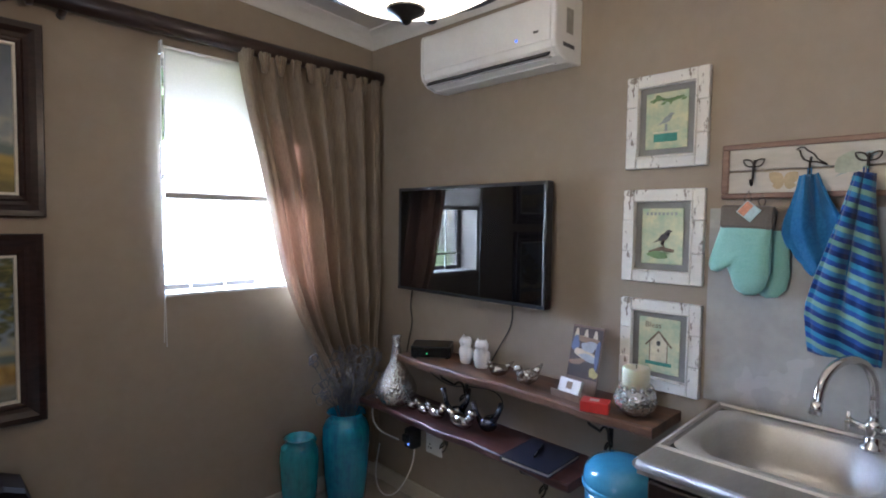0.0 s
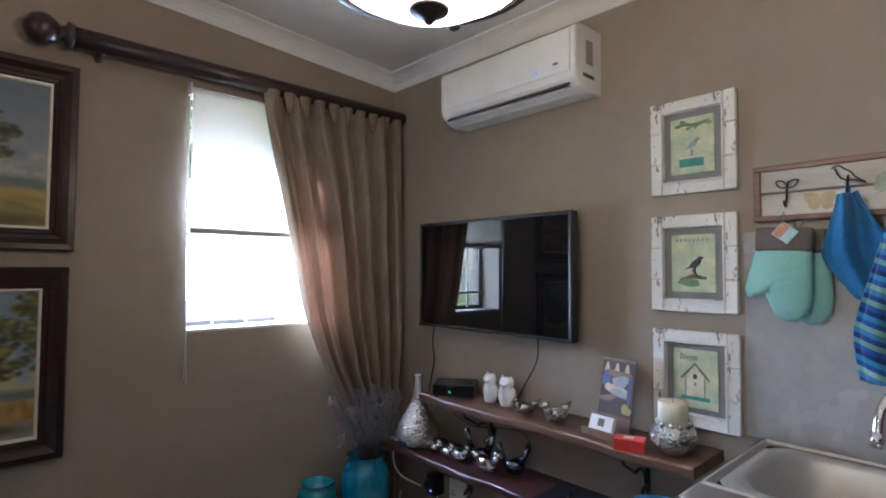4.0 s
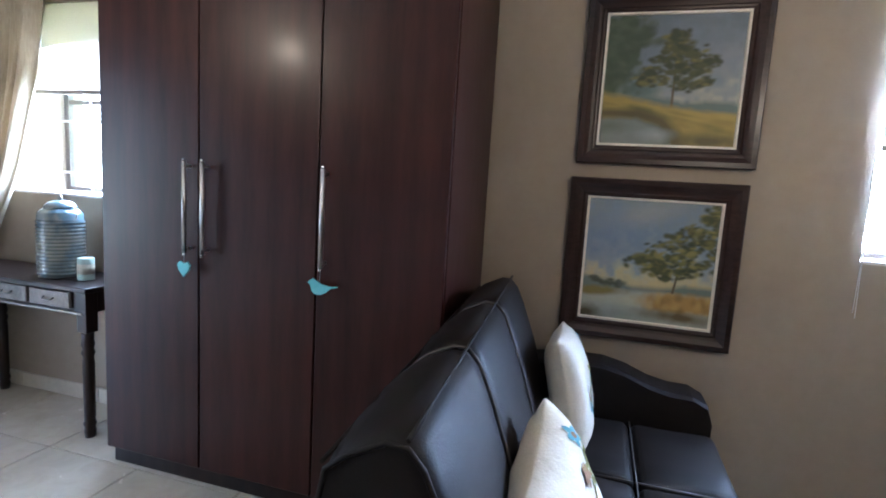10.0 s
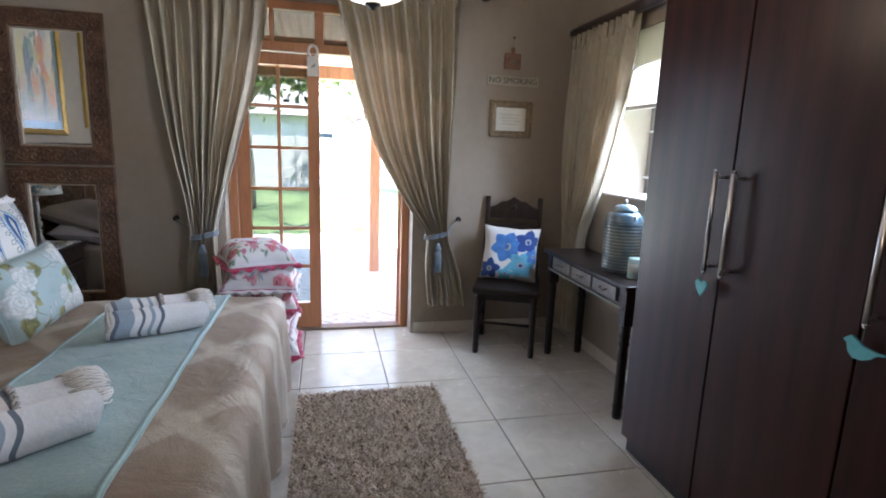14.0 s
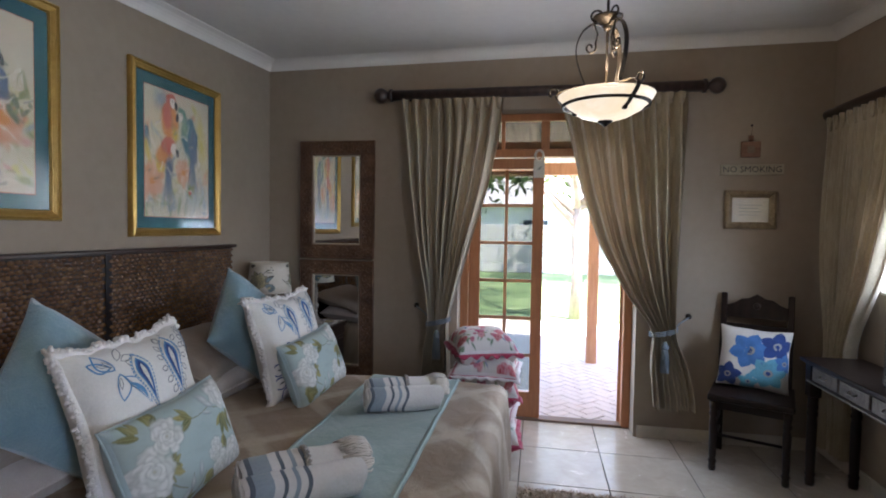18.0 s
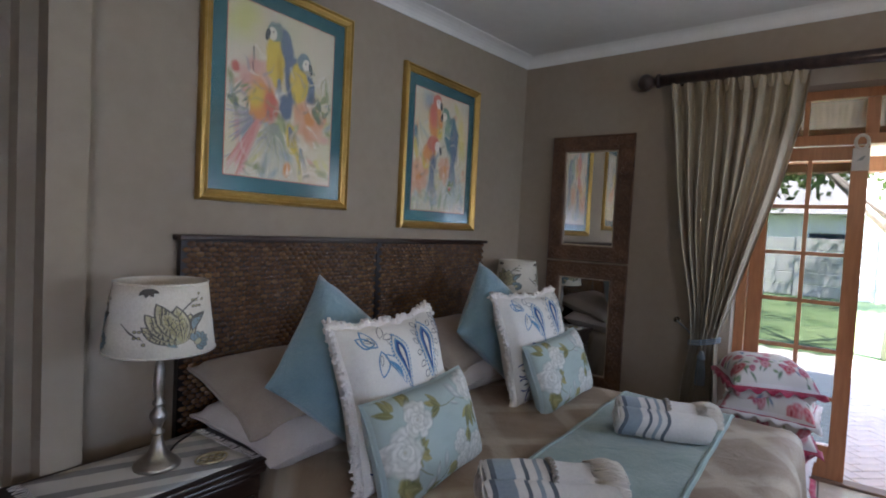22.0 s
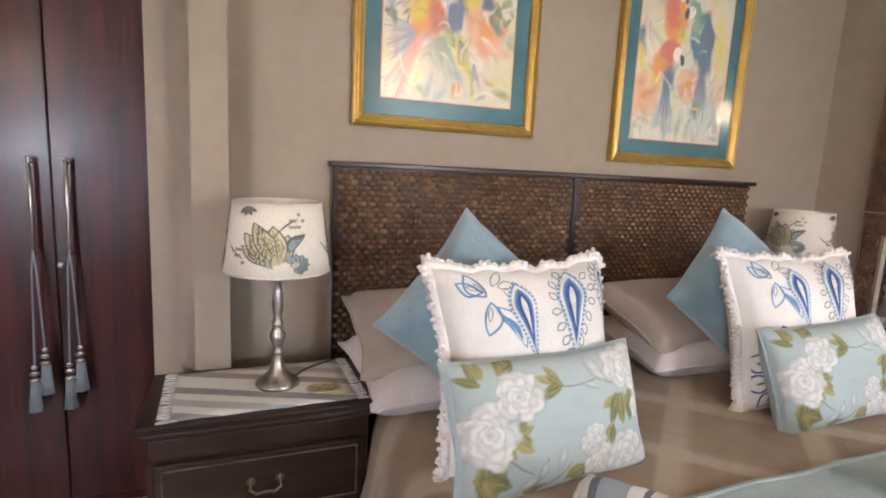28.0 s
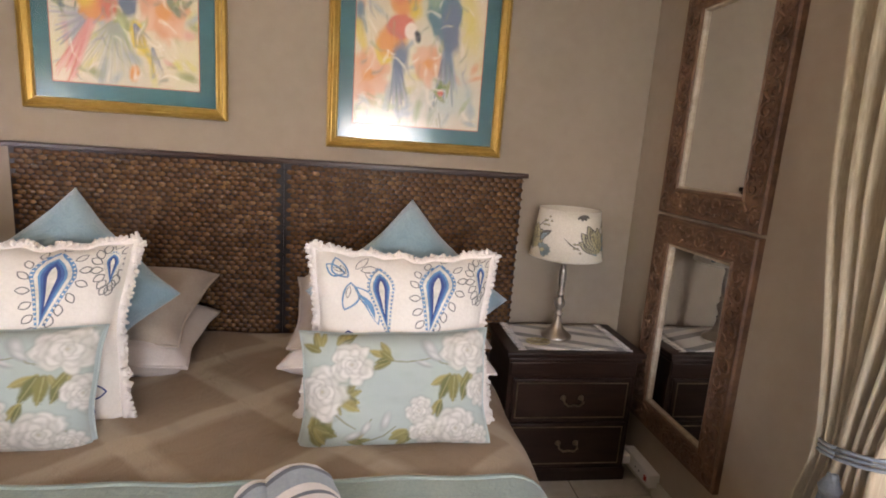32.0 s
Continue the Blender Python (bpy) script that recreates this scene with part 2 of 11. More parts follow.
def plaster(name, c0, c1):
    k = Mat(name, 0.72, 0, 0.35)
    v = k.coords()
    broad, mid, fine = k.noise(v, 1.6, 4), k.noise(v, 18, 4), k.noise(v, 160, 2)
    f = k.math("ADD", k.math("MULTIPLY", broad, 0.6), k.math("MULTIPLY", mid, 0.4))
    k.set("Base Color", k.ramp(f, [(0.36, c0), (0.64, c1)]))
    k.bump(k.math("ADD", k.math("MULTIPLY", mid, 0.6), k.math("MULTIPLY", fine, 0.5)), 0.16, 0.004)
    return k.m


WALL = plaster("taupe_wall_paint", (0.300, 0.248, 0.190), (0.338, 0.282, 0.218))
CEIL = plaster("white_ceiling_paint", (0.70, 0.69, 0.66), (0.76, 0.75, 0.72))
CORNICE = mottled("cornice_paint", (0.72, 0.71, 0.68), (0.78, 0.77, 0.74), rough=0.6, bump=0.05)
SKIRT = mottled("skirting_tile", (0.50, 0.46, 0.38), (0.60, 0.55, 0.46), 5, 40, 0.35, 0.04)
OUTWALL = plaster("outside_plaster", (0.55, 0.50, 0.42), (0.62, 0.57, 0.48))


def tile_material():
    k = Mat("floor_tile_glaze", 0.22, 0, 0.5)
    v = k.coords(which="Object")
    g = k.node("ShaderNodeNewGeometry").outputs["Position"]
    broad, mid, fine = k.noise(g, 2.2, 4), k.noise(g, 9, 5, 0.6, 0.8), k.noise(g, 70, 3)
    f = k.math("ADD", k.math("MULTIPLY", broad, 0.5), k.math("MULTIPLY", mid, 0.5))
    base = k.ramp(f, [(0.32, (0.43, 0.385, 0.31)), (0.55, (0.53, 0.485, 0.405)), (0.72, (0.60, 0.56, 0.48))])
    k.set("Base Color", k.mix(k.math("MULTIPLY", k.random(), 0.16), base, (0.42, 0.375, 0.30)))
    k.set("Roughness", k.math("ADD", 0.14, k.math("MULTIPLY", mid, 0.20)))
    k.bump(k.math("ADD", mid, k.math("MULTIPLY", fine, 0.3)), 0.05, 0.004)
    return k.m


TILE_M = tile_material()
GROUT = mottled("grout", (0.07, 0.058, 0.046), (0.11, 0.094, 0.077), 20, 200, 0.9, 0.2)
DARKWOOD = wood("mahogany_veneer", (0.016, 0.0042, 0.0032), (0.042, 0.0112, 0.0075), "Z", 1.0, 0.36, 0.05, coat=0.10, spec=0.25)
DARKWOOD_X = wood("dark_stained_wood", (0.014, 0.006, 0.004), (0.042, 0.020, 0.013), "X", 1.2, 0.34, 0.06, coat=0.1, spec=0.35)
BLACKWOOD = wood("black_stained_wood", (0.007, 0.0042, 0.0035), (0.021, 0.012, 0.009), "Z", 1.4, 0.36, 0.06, coat=0.05, spec=0.28)
DOORWOOD = wood("varnished_meranti", (0.30, 0.115, 0.045), (0.46, 0.20, 0.085), "Z", 1.2, 0.38, 0.06, coat=0.15)
STEEL = mottled("brushed_steel", (0.55, 0.54, 0.52), (0.68, 0.67, 0.65), 8, 180, 0.28, 0.03, 0.001, metal=1.0, squash=(1, 1, 0.1))
CHROME = mottled("chrome", (0.72, 0.72, 0.72), (0.82, 0.82, 0.82), 5, 60, 0.10, 0.0, metal=1.0)
BLACKPLASTIC = mottled("black_plastic", (0.010, 0.010, 0.011), (0.018, 0.018, 0.020), 8, 150, 0.35, 0.03, 0.001)
WHITEPLASTIC = mottled("white_plastic", (0.72, 0.72, 0.70), (0.80, 0.80, 0.78), 6, 90, 0.38, 0.02, 0.001)
IRON = mottled("dark_wrought_iron", (0.020, 0.018, 0.016), (0.055, 0.048, 0.040), 25, 150, 0.45, 0.15, 0.002, metal=0.7)


def glass_material(name="window_glass", tint=(0.96, 0.98, 0.97)):
    k = Mat(name, 0.02, 0, 0.5, Transmission_Weight=1.0)
    k.set("Base Color", tint), k.set("IOR", 1.02)
    return k.m


GLASS = glass_material()
SUNGLASS = glass_material("solar_tinted_glass", (0.135, 0.145, 0.14))


# ---------------------------------------------------------------- shared makers
def cloth(name, c0, c1, weave=420.0, rough=0.85, bump=0.25, sheen=0.2):
    k = Mat(name, rough, 0, 0.25)
    v = k.coords()
    broad, fine = k.noise(v, 7, 3), k.noise(v, weave * 0.4, 2)
    k.set("Base Color", k.ramp(k.math("ADD", k.math("MULTIPLY", broad, 0.6), k.math("MULTIPLY", fine, 0.4)), [(0.34, c0), (0.66, c1)]))
    k.set("Sheen Weight", sheen)
    rumple = k.noise(v, 10, 4, 0.55, 1.2)
    k.bump(k.math("ADD", fine, k.math("MULTIPLY", rumple, 4.0)), bump, 0.003)
    return k.m


def flat_paint(name, c, rough=0.6, vary=0.25):
    """Printed or painted colour with soft washes in it."""
    lo = tuple(x * (1 - vary) for x in c)
    hi = tuple(min(1.0, x * (1 + vary * 0.7)) for x in c)
    return mottled(name, lo, hi, 14, 120, rough, 0.05, 0.001)


def leaf_shape(cx, cy, length, width, ang, n=7, bend=0.0):
    """A pointed leaf outline that starts at (cx, cy)."""
    up, dn = [], []
    for i in range(n + 1):
        s = i / n
        w = width * 0.5 * math.sin(math.pi * s) ** 0.8
        b = bend * math.sin(math.pi * s) * length
        up.append((s * length, w + b))
        if 0 < i < n:
            dn.append((s * length, -w + b))
    c, s_ = math.cos(ang), math.sin(ang)
    return [(cx + x * c - y * s_, cy + x * s_ + y * c) for x, y in up + dn[::-1]]


def blob(cx, cy, rx, ry, ang=0.0, wob=0.12, seed=0, n=16, petals=0):
    r = random.Random(seed)
    ph = [r.uniform(0, 6.28) for _ in range(4)]
    out = []
    for i in range(n):
        a = 2 * math.pi * i / n
        k = 1 + wob * (0.5 * math.sin(2 * a + ph[0]) + 0.35 * math.sin(3 * a + ph[1]) + 0.25 * math.sin(5 * a + ph[2]))
        if petals:
            k *= 1 + 0.14 * abs(math.sin(petals * a / 2 + ph[3])) - 0.07
        x, y = rx * k * math.cos(a), ry * k * math.sin(a)
        out.append((cx + x * math.cos(ang) - y * math.sin(ang), cy + x * math.sin(ang) + y * math.cos(ang)))
    return out


def stroke(points, w):
    """A thin ribbon outline along points."""
    L, R = [], []
    for i, p in enumerate(points):
        a, b = points[max(i - 1, 0)], points[min(i + 1, len(points) - 1)]
        dx, dy = b[0] - a[0], b[1] - a[1]
        d = math.hypot(dx, dy) or 1
        ww = w * (0.35 + 0.65 * math.sin(math.pi * (i + 0.5) / len(points)))
        L.append((p[0] - dy / d * ww, p[1] + dx / d * ww))
        R.append((p[0] + dy / d * ww, p[1] - dx / d * ww))
    return L + R[::-1]


def ring_shape(outline, w):
    """A closed line along an outline, as one thin strip of quads (pairs)."""
    n = len(outline)
    cx, cy = sum(p[0] for p in outline) / n, sum(p[1] for p in outline) / n
    out = []
    for x, y in outline:
        d = math.hypot(x - cx, y - cy) or 1
        out.append(((x, y), (x - (x - cx) / d * w, y - (y - cy) / d * w)))
    return out


def motif_mesh(shapes, fn, lift=0.0012, step=0.00025):
    """Thin printed shapes laid on a surface. shapes: (material index, outline); fn(u, v, lift) gives the place."""
    bm = bmesh.new()
    many = len(shapes)
    thin = min(step, 0.0030 / max(1, many))
    for i, (mi, outline, *level) in enumerate(shapes):
        h = lift + (level[0] if level else i * thin if many < 420 else step * min(i, 24) + 0.00001 * ((i * 37) % 89))
        if outline and isinstance(outline[0][0], tuple):
            pairs = [(bm.verts.new(fn(*a, h)), bm.verts.new(fn(*b, h))) for a, b in outline]
            for p, q in zip(pairs, pairs[1:] + pairs[:1]):
                bm.faces.new([p[0], q[0], q[1], p[1]]).material_index = mi
            continue
        n = len(outline)
        cx, cy = sum(p[0] for p in outline) / n, sum(p[1] for p in outline) / n
        c = bm.verts.new(fn(cx, cy, h))
        mid = [bm.verts.new(fn((cx + x) / 2, (cy + y) / 2, h)) for x, y in outline]
        rim = [bm.verts.new(fn(x, y, h)) for x, y in outline]
        for k in range(n):
            j = (k + 1) % n
            bm.faces.new([c, mid[k], mid[j]]).material_index = mi
            bm.faces.new([mid[k], rim[k], rim[j], mid[j]]).material_index = mi
    for fc in bm.faces:
        fc.smooth = True
    return bm


def pillow_fn(w, h, t, puff=0.55, sag=0.0, waist=0.075):
    """The front of a stuffed cushion standing in the xz plane, front towards -y. u, v in -1..1."""
    def f(u, v, lift=0.0, side=-1):
        uu, vv = max(-1, min(1, u)), max(-1, min(1, v))
        pinch = 1 - (waist + 0.16 * waist * math.sin(6 * uu + 31 * w) + (0.25 * waist * math.sin(17 * uu + 9 * h) if waist > 0.09 else 0.0)) * (1 - uu * uu) * abs(vv) ** 3
        pinch_x = 1 - (waist + 0.16 * waist * math.sin(5 * vv + 47 * h)) * (1 - vv * vv) * abs(uu) ** 3
        body = (max(0.0, 1 - uu ** 4) * max(0.0, 1 - vv ** 4)) ** puff
        crease = (0.010 * math.sin(5 * uu + 3 * vv) + 0.006 * math.sin(9 * uu - 7 * vv + 20 * w)) * (1 - vv * vv) * (1 - uu * uu)
        y = side * (t / 2 * body + crease * 0.5 + 0.004) + side * lift
        return Vector((uu * w / 2 * pinch_x, y - sag * (1 - vv) * 0.02, vv * h / 2 * pinch))
    return f


def pillow_body(w, h, t, puff=0.55, n=18, waist=0.075):
    f = pillow_fn(w, h, t, puff, 0.0, waist)
    bm = bmesh.new()
    for side in (-1, 1):
        grid_sheet(bm, n, n, lambda u, v: f(2 * u - 1, 2 * v - 1, 0, side))
    bmesh.ops.remove_doubles(bm, verts=bm.verts, dist=0.001)
    # a seam closes the rim where the two halves lie apart
    edges = [e for e in bm.edges if e.is_boundary]
    if edges:
        bmesh.ops.bridge_loops(bm, edges=edges)
    for fc in bm.faces:
        fc.smooth = True
    return bm


def rim_tube(w, h, t, r, n=14, waist=0.075):
    f = pillow_fn(w, h, t, 0.55, 0.0, waist)
    path = [f(-1 + 2 * k / n, -1) for k in range(n)] + [f(1, -1 + 2 * k / n) for k in range(n)] + [f(1 - 2 * k / n, 1) for k in range(n)] + [f(-1, 1 - 2 * k / n) for k in range(n + 1)]
    path = [Vector((p.x, 0, p.z)) for p in path]
    return tube(bmesh.new(), path, r, 6)


def lerp_rows(rows, z):
    """Values at a height from rows (z, ...) sorted from top to bottom, eased."""
    if z >= rows[0][0]:
        return rows[0][1:]
    for a, b in zip(rows, rows[1:]):
        if z >= b[0]:
            s = (a[0] - z) / (a[0] - b[0])
            return [x + (y - x) * s for x, y in zip(a[1:], b[1:])]
    return rows[-1][1:]


def smooth_rows(rows, z, span=0.07):
    vals = [lerp_rows(rows, z + d) for d in (-span, -span / 2, 0, span / 2, span)]
    return [sum(c) / 5 for c in zip(*vals)]


def drape(bm, rows, folds, place, nu=110, nv=46, seed=1, mi=0):
    """A pleated curtain. rows: (z, left, right, depth of folds) from top to bottom; place(a, out, z) gives the point."""
    r = random.Random(seed)
    ph = [r.uniform(0, 6.28) for _ in range(6)]
    z0, z1 = rows[0][0], rows[-1][0]

    def f(u, v):
        z = z0 + (z1 - z0) * v
        lo, hi, dep = smooth_rows(rows, z)
        uu = u + (0.018 * math.sin(2 * math.pi * 2.3 * u + ph[0]) + 0.012 * math.sin(2 * math.pi * 5.1 * u + ph[4] + 1.6 * v)) * min(1, v * 3) * min(1, 8 * u, 8 * (1 - u))
        a = lo + (hi - lo) * uu
        wave = math.sin(2 * math.pi * folds * u + 0.9 * math.sin(5 * u + ph[1]) * min(1, 0.3 + 2 * v) + 0.55 * math.sin(11 * u + ph[5] + 2.2 * v) * min(1, 3 * v))
        sharp = (abs(wave) ** 0.75) * (1 if wave > 0 else -1)
        o = dep * ((0.72 + 0.22 * math.sin(13 * u + ph[4])) * sharp + 0.26 * math.sin(2 * math.pi * folds * 1.93 * u + ph[2] + 2 * v) + 0.12 * math.sin(9 * v + 7 * u + ph[3]))
        return place(a, o + dep, z)
    return grid_sheet(bm, nu, nv, f, mi)


def curtain_pole(name, p, q, inward, label, ends=(True, True), r=0.03, wallgap=0.085):
    """A turned wooden pole with finials and brackets."""
    P, Q = Vector(p), Vector(q)
    t = thing(name, tuple(P), label, "curtain pole")
    d = (Q - P).normalized()
    turn = d.to_track_quat("Z", "Y").to_matrix().to_4x4()
    part("pole", moved(lathe(bmesh.new(), [(0, 0), (r, 0), (r, (Q - P).length), (0, (Q - P).length)], 20), turn), POLEWOOD, t, smooth=True)
    fin = [(0, 0), (r * 1.25, 0), (r * 1.3, 0.018), (r * 0.8, 0.026), (r * 0.7, 0.04), (r * 1.1, 0.052), (r * 1.5, 0.075), (r * 1.55, 0.095), (r * 1.25, 0.122), (r * 0.5, 0.140), (0, 0.145)]
    for s, on in ((0, ends[0]), (1, ends[1])):
        if on:
            m = turn @ (Matrix.Translation((0, 0, (Q - P).length)) if s else pose(0, 0, 0, 180, 0, 0))
            part("finial", moved(lathe(bmesh.new(), fin, 20), m), POLEWOOD, t, smooth=True)
    inv = Vector(inward)
    L = (Q - P).length
    for f in (0.06, 0.94):
        c = d * (L * f)
        b = bmesh.new()
        tube(b, [c + Vector((0, 0, -r * 0.4)), c - inv * wallgap * 0.6 + Vector((0, 0, -0.03)), c - inv * wallgap + Vector((0, 0, -0.035))], 0.014, 8)
        part("bracket", b, POLEWOOD, t)
    return t


POLEWOOD = wood("dark_turned_pole", (0.018, 0.010, 0.009), (0.050, 0.028, 0.022), "X", 1.5, 0.32, 0.05, coat=0.2)


def curtain_cloth(name, c0, c1, glow=(0.52, 0.34, 0.21), through_it=0.08):
    k = Mat(name, 0.58, 0, 0.32)
    v = k.coords((1, 1, 1))
    slub = k.noise(k.coords((60, 60, 3)), 4, 3)
    broad = k.noise(v, 5, 3)
    k.set("Base Color", k.ramp(k.math("ADD", k.math("MULTIPLY", slub, 0.6), k.math("MULTIPLY", broad, 0.4)), [(0.36, c0), (0.64, c1)]))
    k.set("Sheen Weight", 0.25), k.set("Transmission Weight", 0.0)
    k.bump(slub, 0.12, 0.002)
    d = k.node("ShaderNodeBsdfTranslucent", {"Color": glow})
    mx = k.node("ShaderNodeMixShader", {0: through_it, 1: k.b.outputs[0], 2: d.outputs[0]})
    k.t.links.new(mx.outputs[0], k.t.nodes["Material Output"].inputs[0])
    return k.m


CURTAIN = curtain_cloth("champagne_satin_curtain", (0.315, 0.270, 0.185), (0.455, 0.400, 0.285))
# same champagne satin, with the shade of its backlit side put into the colour
CURTAIN_LOUNGE = curtain_cloth("shaded_satin_curtain", (0.190, 0.150, 0.105), (0.285, 0.232, 0.168), (0.62, 0.26, 0.14), 0.02)
CORDBLUE = cloth("pale_blue_cord", (0.13, 0.165, 0.19), (0.21, 0.25, 0.28), 600)
BLACKLINE = flat_paint("dark_print", (0.05, 0.05, 0.05))


def picture(name, at, facing, w, h, band, frame_mat, label, profile=None, category="picture"):
    """A framed picture on a wall; facing is the turn round z of a front that looks to -y."""
    t = thing(name, at, label, category, rz=facing)
    prof = profile or [(0, 0), (0, 0.022), (0.12, 0.030), (0.45, 0.034), (0.62, 0.026), (0.85, 0.022), (1, 0.014), (1, 0.004)]
    part("frame", quad_frame(bmesh.new(), w, h, band, prof), frame_mat, t)
    part("backing", boxm(-w / 2 + 0.004, w / 2 - 0.004, -0.004, 0.0, -h / 2 + 0.004, h / 2 - 0.004), BACKING, t)
    return t


BACKING = mottled("brown_board", (0.20, 0.14, 0.09), (0.28, 0.20, 0.13))


def plane_fn(y):
    return lambda u, v, lift=0.0: Vector((u, y - lift, v))


# ---------------------------------------------------------------- the room's shell
def wall_with_holes(name, axis, inner, outer, a0, a1, top, holes, label):
    """A thick wall along axis between a0 and a1, with holes (b0, b1, z0, z1) cut right through."""
    bm = bmesh.new()
    cuts = sorted({a0, a1, *[b for h in holes for b in h[:2]]})
    lo, hi = min(inner, outer), max(inner, outer)
    for b0, b1 in zip(cuts, cuts[1:]):
        spans, z = [], -0.1
        for h in sorted((h for h in holes if h[0] <= b0 and h[1] >= b1), key=lambda h: h[2]):
            if h[2] > z:
                spans.append((z, h[2]))
            z = h[3]
        spans.append((z, top))
        for z0, z1 in spans:
            if axis == "x":
                box(bm, b0, b1, lo, hi, z0, z1)
            else:
                box(bm, lo, hi, b0, b1, z0, z1)
    bmesh.ops.remove_doubles(bm, verts=bm.verts, dist=0.0005)
    return structure(name, bm, WALL, label, "wall")


DOOR = (0.29, 1.57, -0.1, 2.33)                # opening in the west wall: y, z
WIN = (1.624, 2.40, 1.104, 2.13)              # window in the north wall: x, z
WIN_B = (-2.46, -1.38, 1.125, 2.12)           # window over the desk
TOP = 3.0
wall_with_holes("wall_west", "y", WEST, WEST - THICK, SOUTH - THICK, NORTH + THICK, TOP, [DOOR], "taupe painted plaster wall with the garden door")
wall_with_holes("wall_north", "x", NORTH, NORTH + THICK, -0.9, EAST + THICK, TOP, [WIN], "taupe painted plaster wall with a small window")
wall_with_holes("wall_north_desk", "x", NORTH_B, NORTH + THICK, WEST, -0.9, TOP, [WIN_B], "taupe painted plaster wall with a window over the desk")
wall_with_holes("wall_east", "y", EAST, EAST + THICK, SOUTH - 0.9, NORTH, TOP, [], "taupe painted plaster wall behind the television")

# south wall: headboard wall, then the recess that holds the built-in cupboard
ALC0, ALC1, ALC_Y = 0.30, 2.10, -1.95
bm = bmesh.new()
box(bm, WEST, ALC0, SOUTH - THICK, SOUTH, -0.1, TOP)
box(bm, ALC0 - 0.15, EAST, ALC_Y - 0.15, ALC_Y, -0.1, TOP)
box(bm, ALC1, EAST, ALC_Y, SOUTH, -0.1, TOP)
box(bm, ALC0 - 0.15, ALC0, ALC_Y, SOUTH - THICK, -0.1, TOP)
structure("wall_south", bm, WALL, "taupe painted plaster wall behind the bed", "wall")


def sloped_slab(name, x0, x1, y0, y1, up, thick, mat, label):
    bm = bmesh.new()
    vs = [bm.verts.new((x, y, ceil_z(x, y) + up + t)) for t in (0, thick) for x, y in ((x0, y0), (x1, y0), (x1, y1), (x0, y1))]
    for q in ((0, 1, 2, 3), (4, 5, 6, 7), (0, 1, 5, 4), (1, 2, 6, 5), (2, 3, 7, 6), (3, 0, 4, 7)):
        bm.faces.new([vs[i] for i in q])
    return structure(name, bm, mat, label, "ceiling")


sloped_slab("ceiling", WEST - 0.1, EAST + 0.1, ALC_Y - 0.1, NORTH + 0.1, 0.075, 0.12, CEIL, "white painted ceiling that falls gently to one side")


# unseen overhang, added to keep direct sun out of the north windows
structure("roof_eaves", boxm(WEST - THICK, EAST + THICK, NORTH + THICK, NORTH + THICK + 0.62, 2.42, 2.56), OUTWALL, "plain unseen box added along the north wall to keep the sun out", "eaves")


def cornice_run(name, p, q, inward):
    """A coved strip under the ceiling along a wall from p to q."""
    bm = bmesh.new()
    prof = [(0.0, 0.0), (0.006, 0.0), (0.010, 0.014), (0.018, 0.030), (0.031, 0.046), (0.048, 0.059), (0.068, 0.067), (0.078, 0.070), (0.080, 0.078), (0.0, 0.078)]
    rows = []
    for x, y in (p, q):
        rows.append([bm.verts.new((x + inward[0] * o, y + inward[1] * o, ceil_z(x, y) + h)) for o, h in prof])
    for i in range(len(prof)):
        j = (i + 1) % len(prof)
        bm.faces.new([rows[0][i], rows[0][j], rows[1][j], rows[1][i]])
    bm.faces.new(rows[0]), bm.faces.new(rows[1])
    return structure(name, bm, CORNICE, "white moulded plaster cornice under the ceiling", "cornice")


cornice_run("trim_cornice_west", (WEST, SOUTH), (WEST, NORTH_B), (1, 0))
cornice_run("trim_cornice_north", (-0.9, NORTH), (EAST, NORTH), (0, -1))
cornice_run("trim_cornice_desk", (WEST, NORTH_B), (-0.9, NORTH_B), (0, -1))
cornice_run("trim_cornice_east", (EAST, SOUTH), (EAST, NORTH), (-1, 0))
cornice_run("trim_cornice_south", (WEST, SOUTH), (ALC0, SOUTH), (0, 1))

# skirting of cut tiles along the foot of the walls
def skirting(name, p, q, inward, h=0.085, t=0.012):
    bm = bmesh.new()
    n = max(1, round((Vector(q) - Vector(p)).length / TILE))
    d = (Vector(q) - Vector(p)) / n
    for i in range(n):
        a, b = Vector(p) + d * i + d * 0.004, Vector(p) + d * (i + 1) - d * 0.004
        x0, x1 = sorted((a.x, b.x + inward[0] * t)) if inward[0] else sorted((a.x, b.x))
        y0, y1 = sorted((a.y, b.y + inward[1] * t)) if inward[1] else sorted((a.y, b.y))
        box(bm, x0, x1, y0, y1, 0.002, h, 0.003)
    return structure(name, bm, SKIRT, "beige tile skirting along the wall", "skirting")


skirting("baseboard_north", (0.2, NORTH), (EAST, NORTH), (0, -1))
skirting("baseboard_desk", (WEST, NORTH_B), (-1.3, NORTH_B), (0, -1))
skirting("baseboard_east", (EAST, 0.3), (EAST, NORTH - 0.013), (-1, 0))
skirting("baseboard_west_a", (WEST, SOUTH), (WEST, DOOR[0] - 0.02), (1, 0))
skirting("baseboard_west_b", (WEST, DOOR[1] + 0.02), (WEST, NORTH_B - 0.013), (1, 0))
skirting("baseboard_south", (WEST + 0.013, SOUTH), (ALC0, SOUTH), (0, 1))

bm = boxm(WEST - 0.24, EAST + 0.1, SOUTH - 0.1, NORTH + 0.1, -0.12, -0.006)
box(bm, ALC0 - 0.1, EAST + 0.1, ALC_Y - 0.1, SOUTH - 0.1, -0.12, -0.006)
floor = structure("floor", bm, GROUT, "floor of square beige glazed tiles with dark grout", "floor")


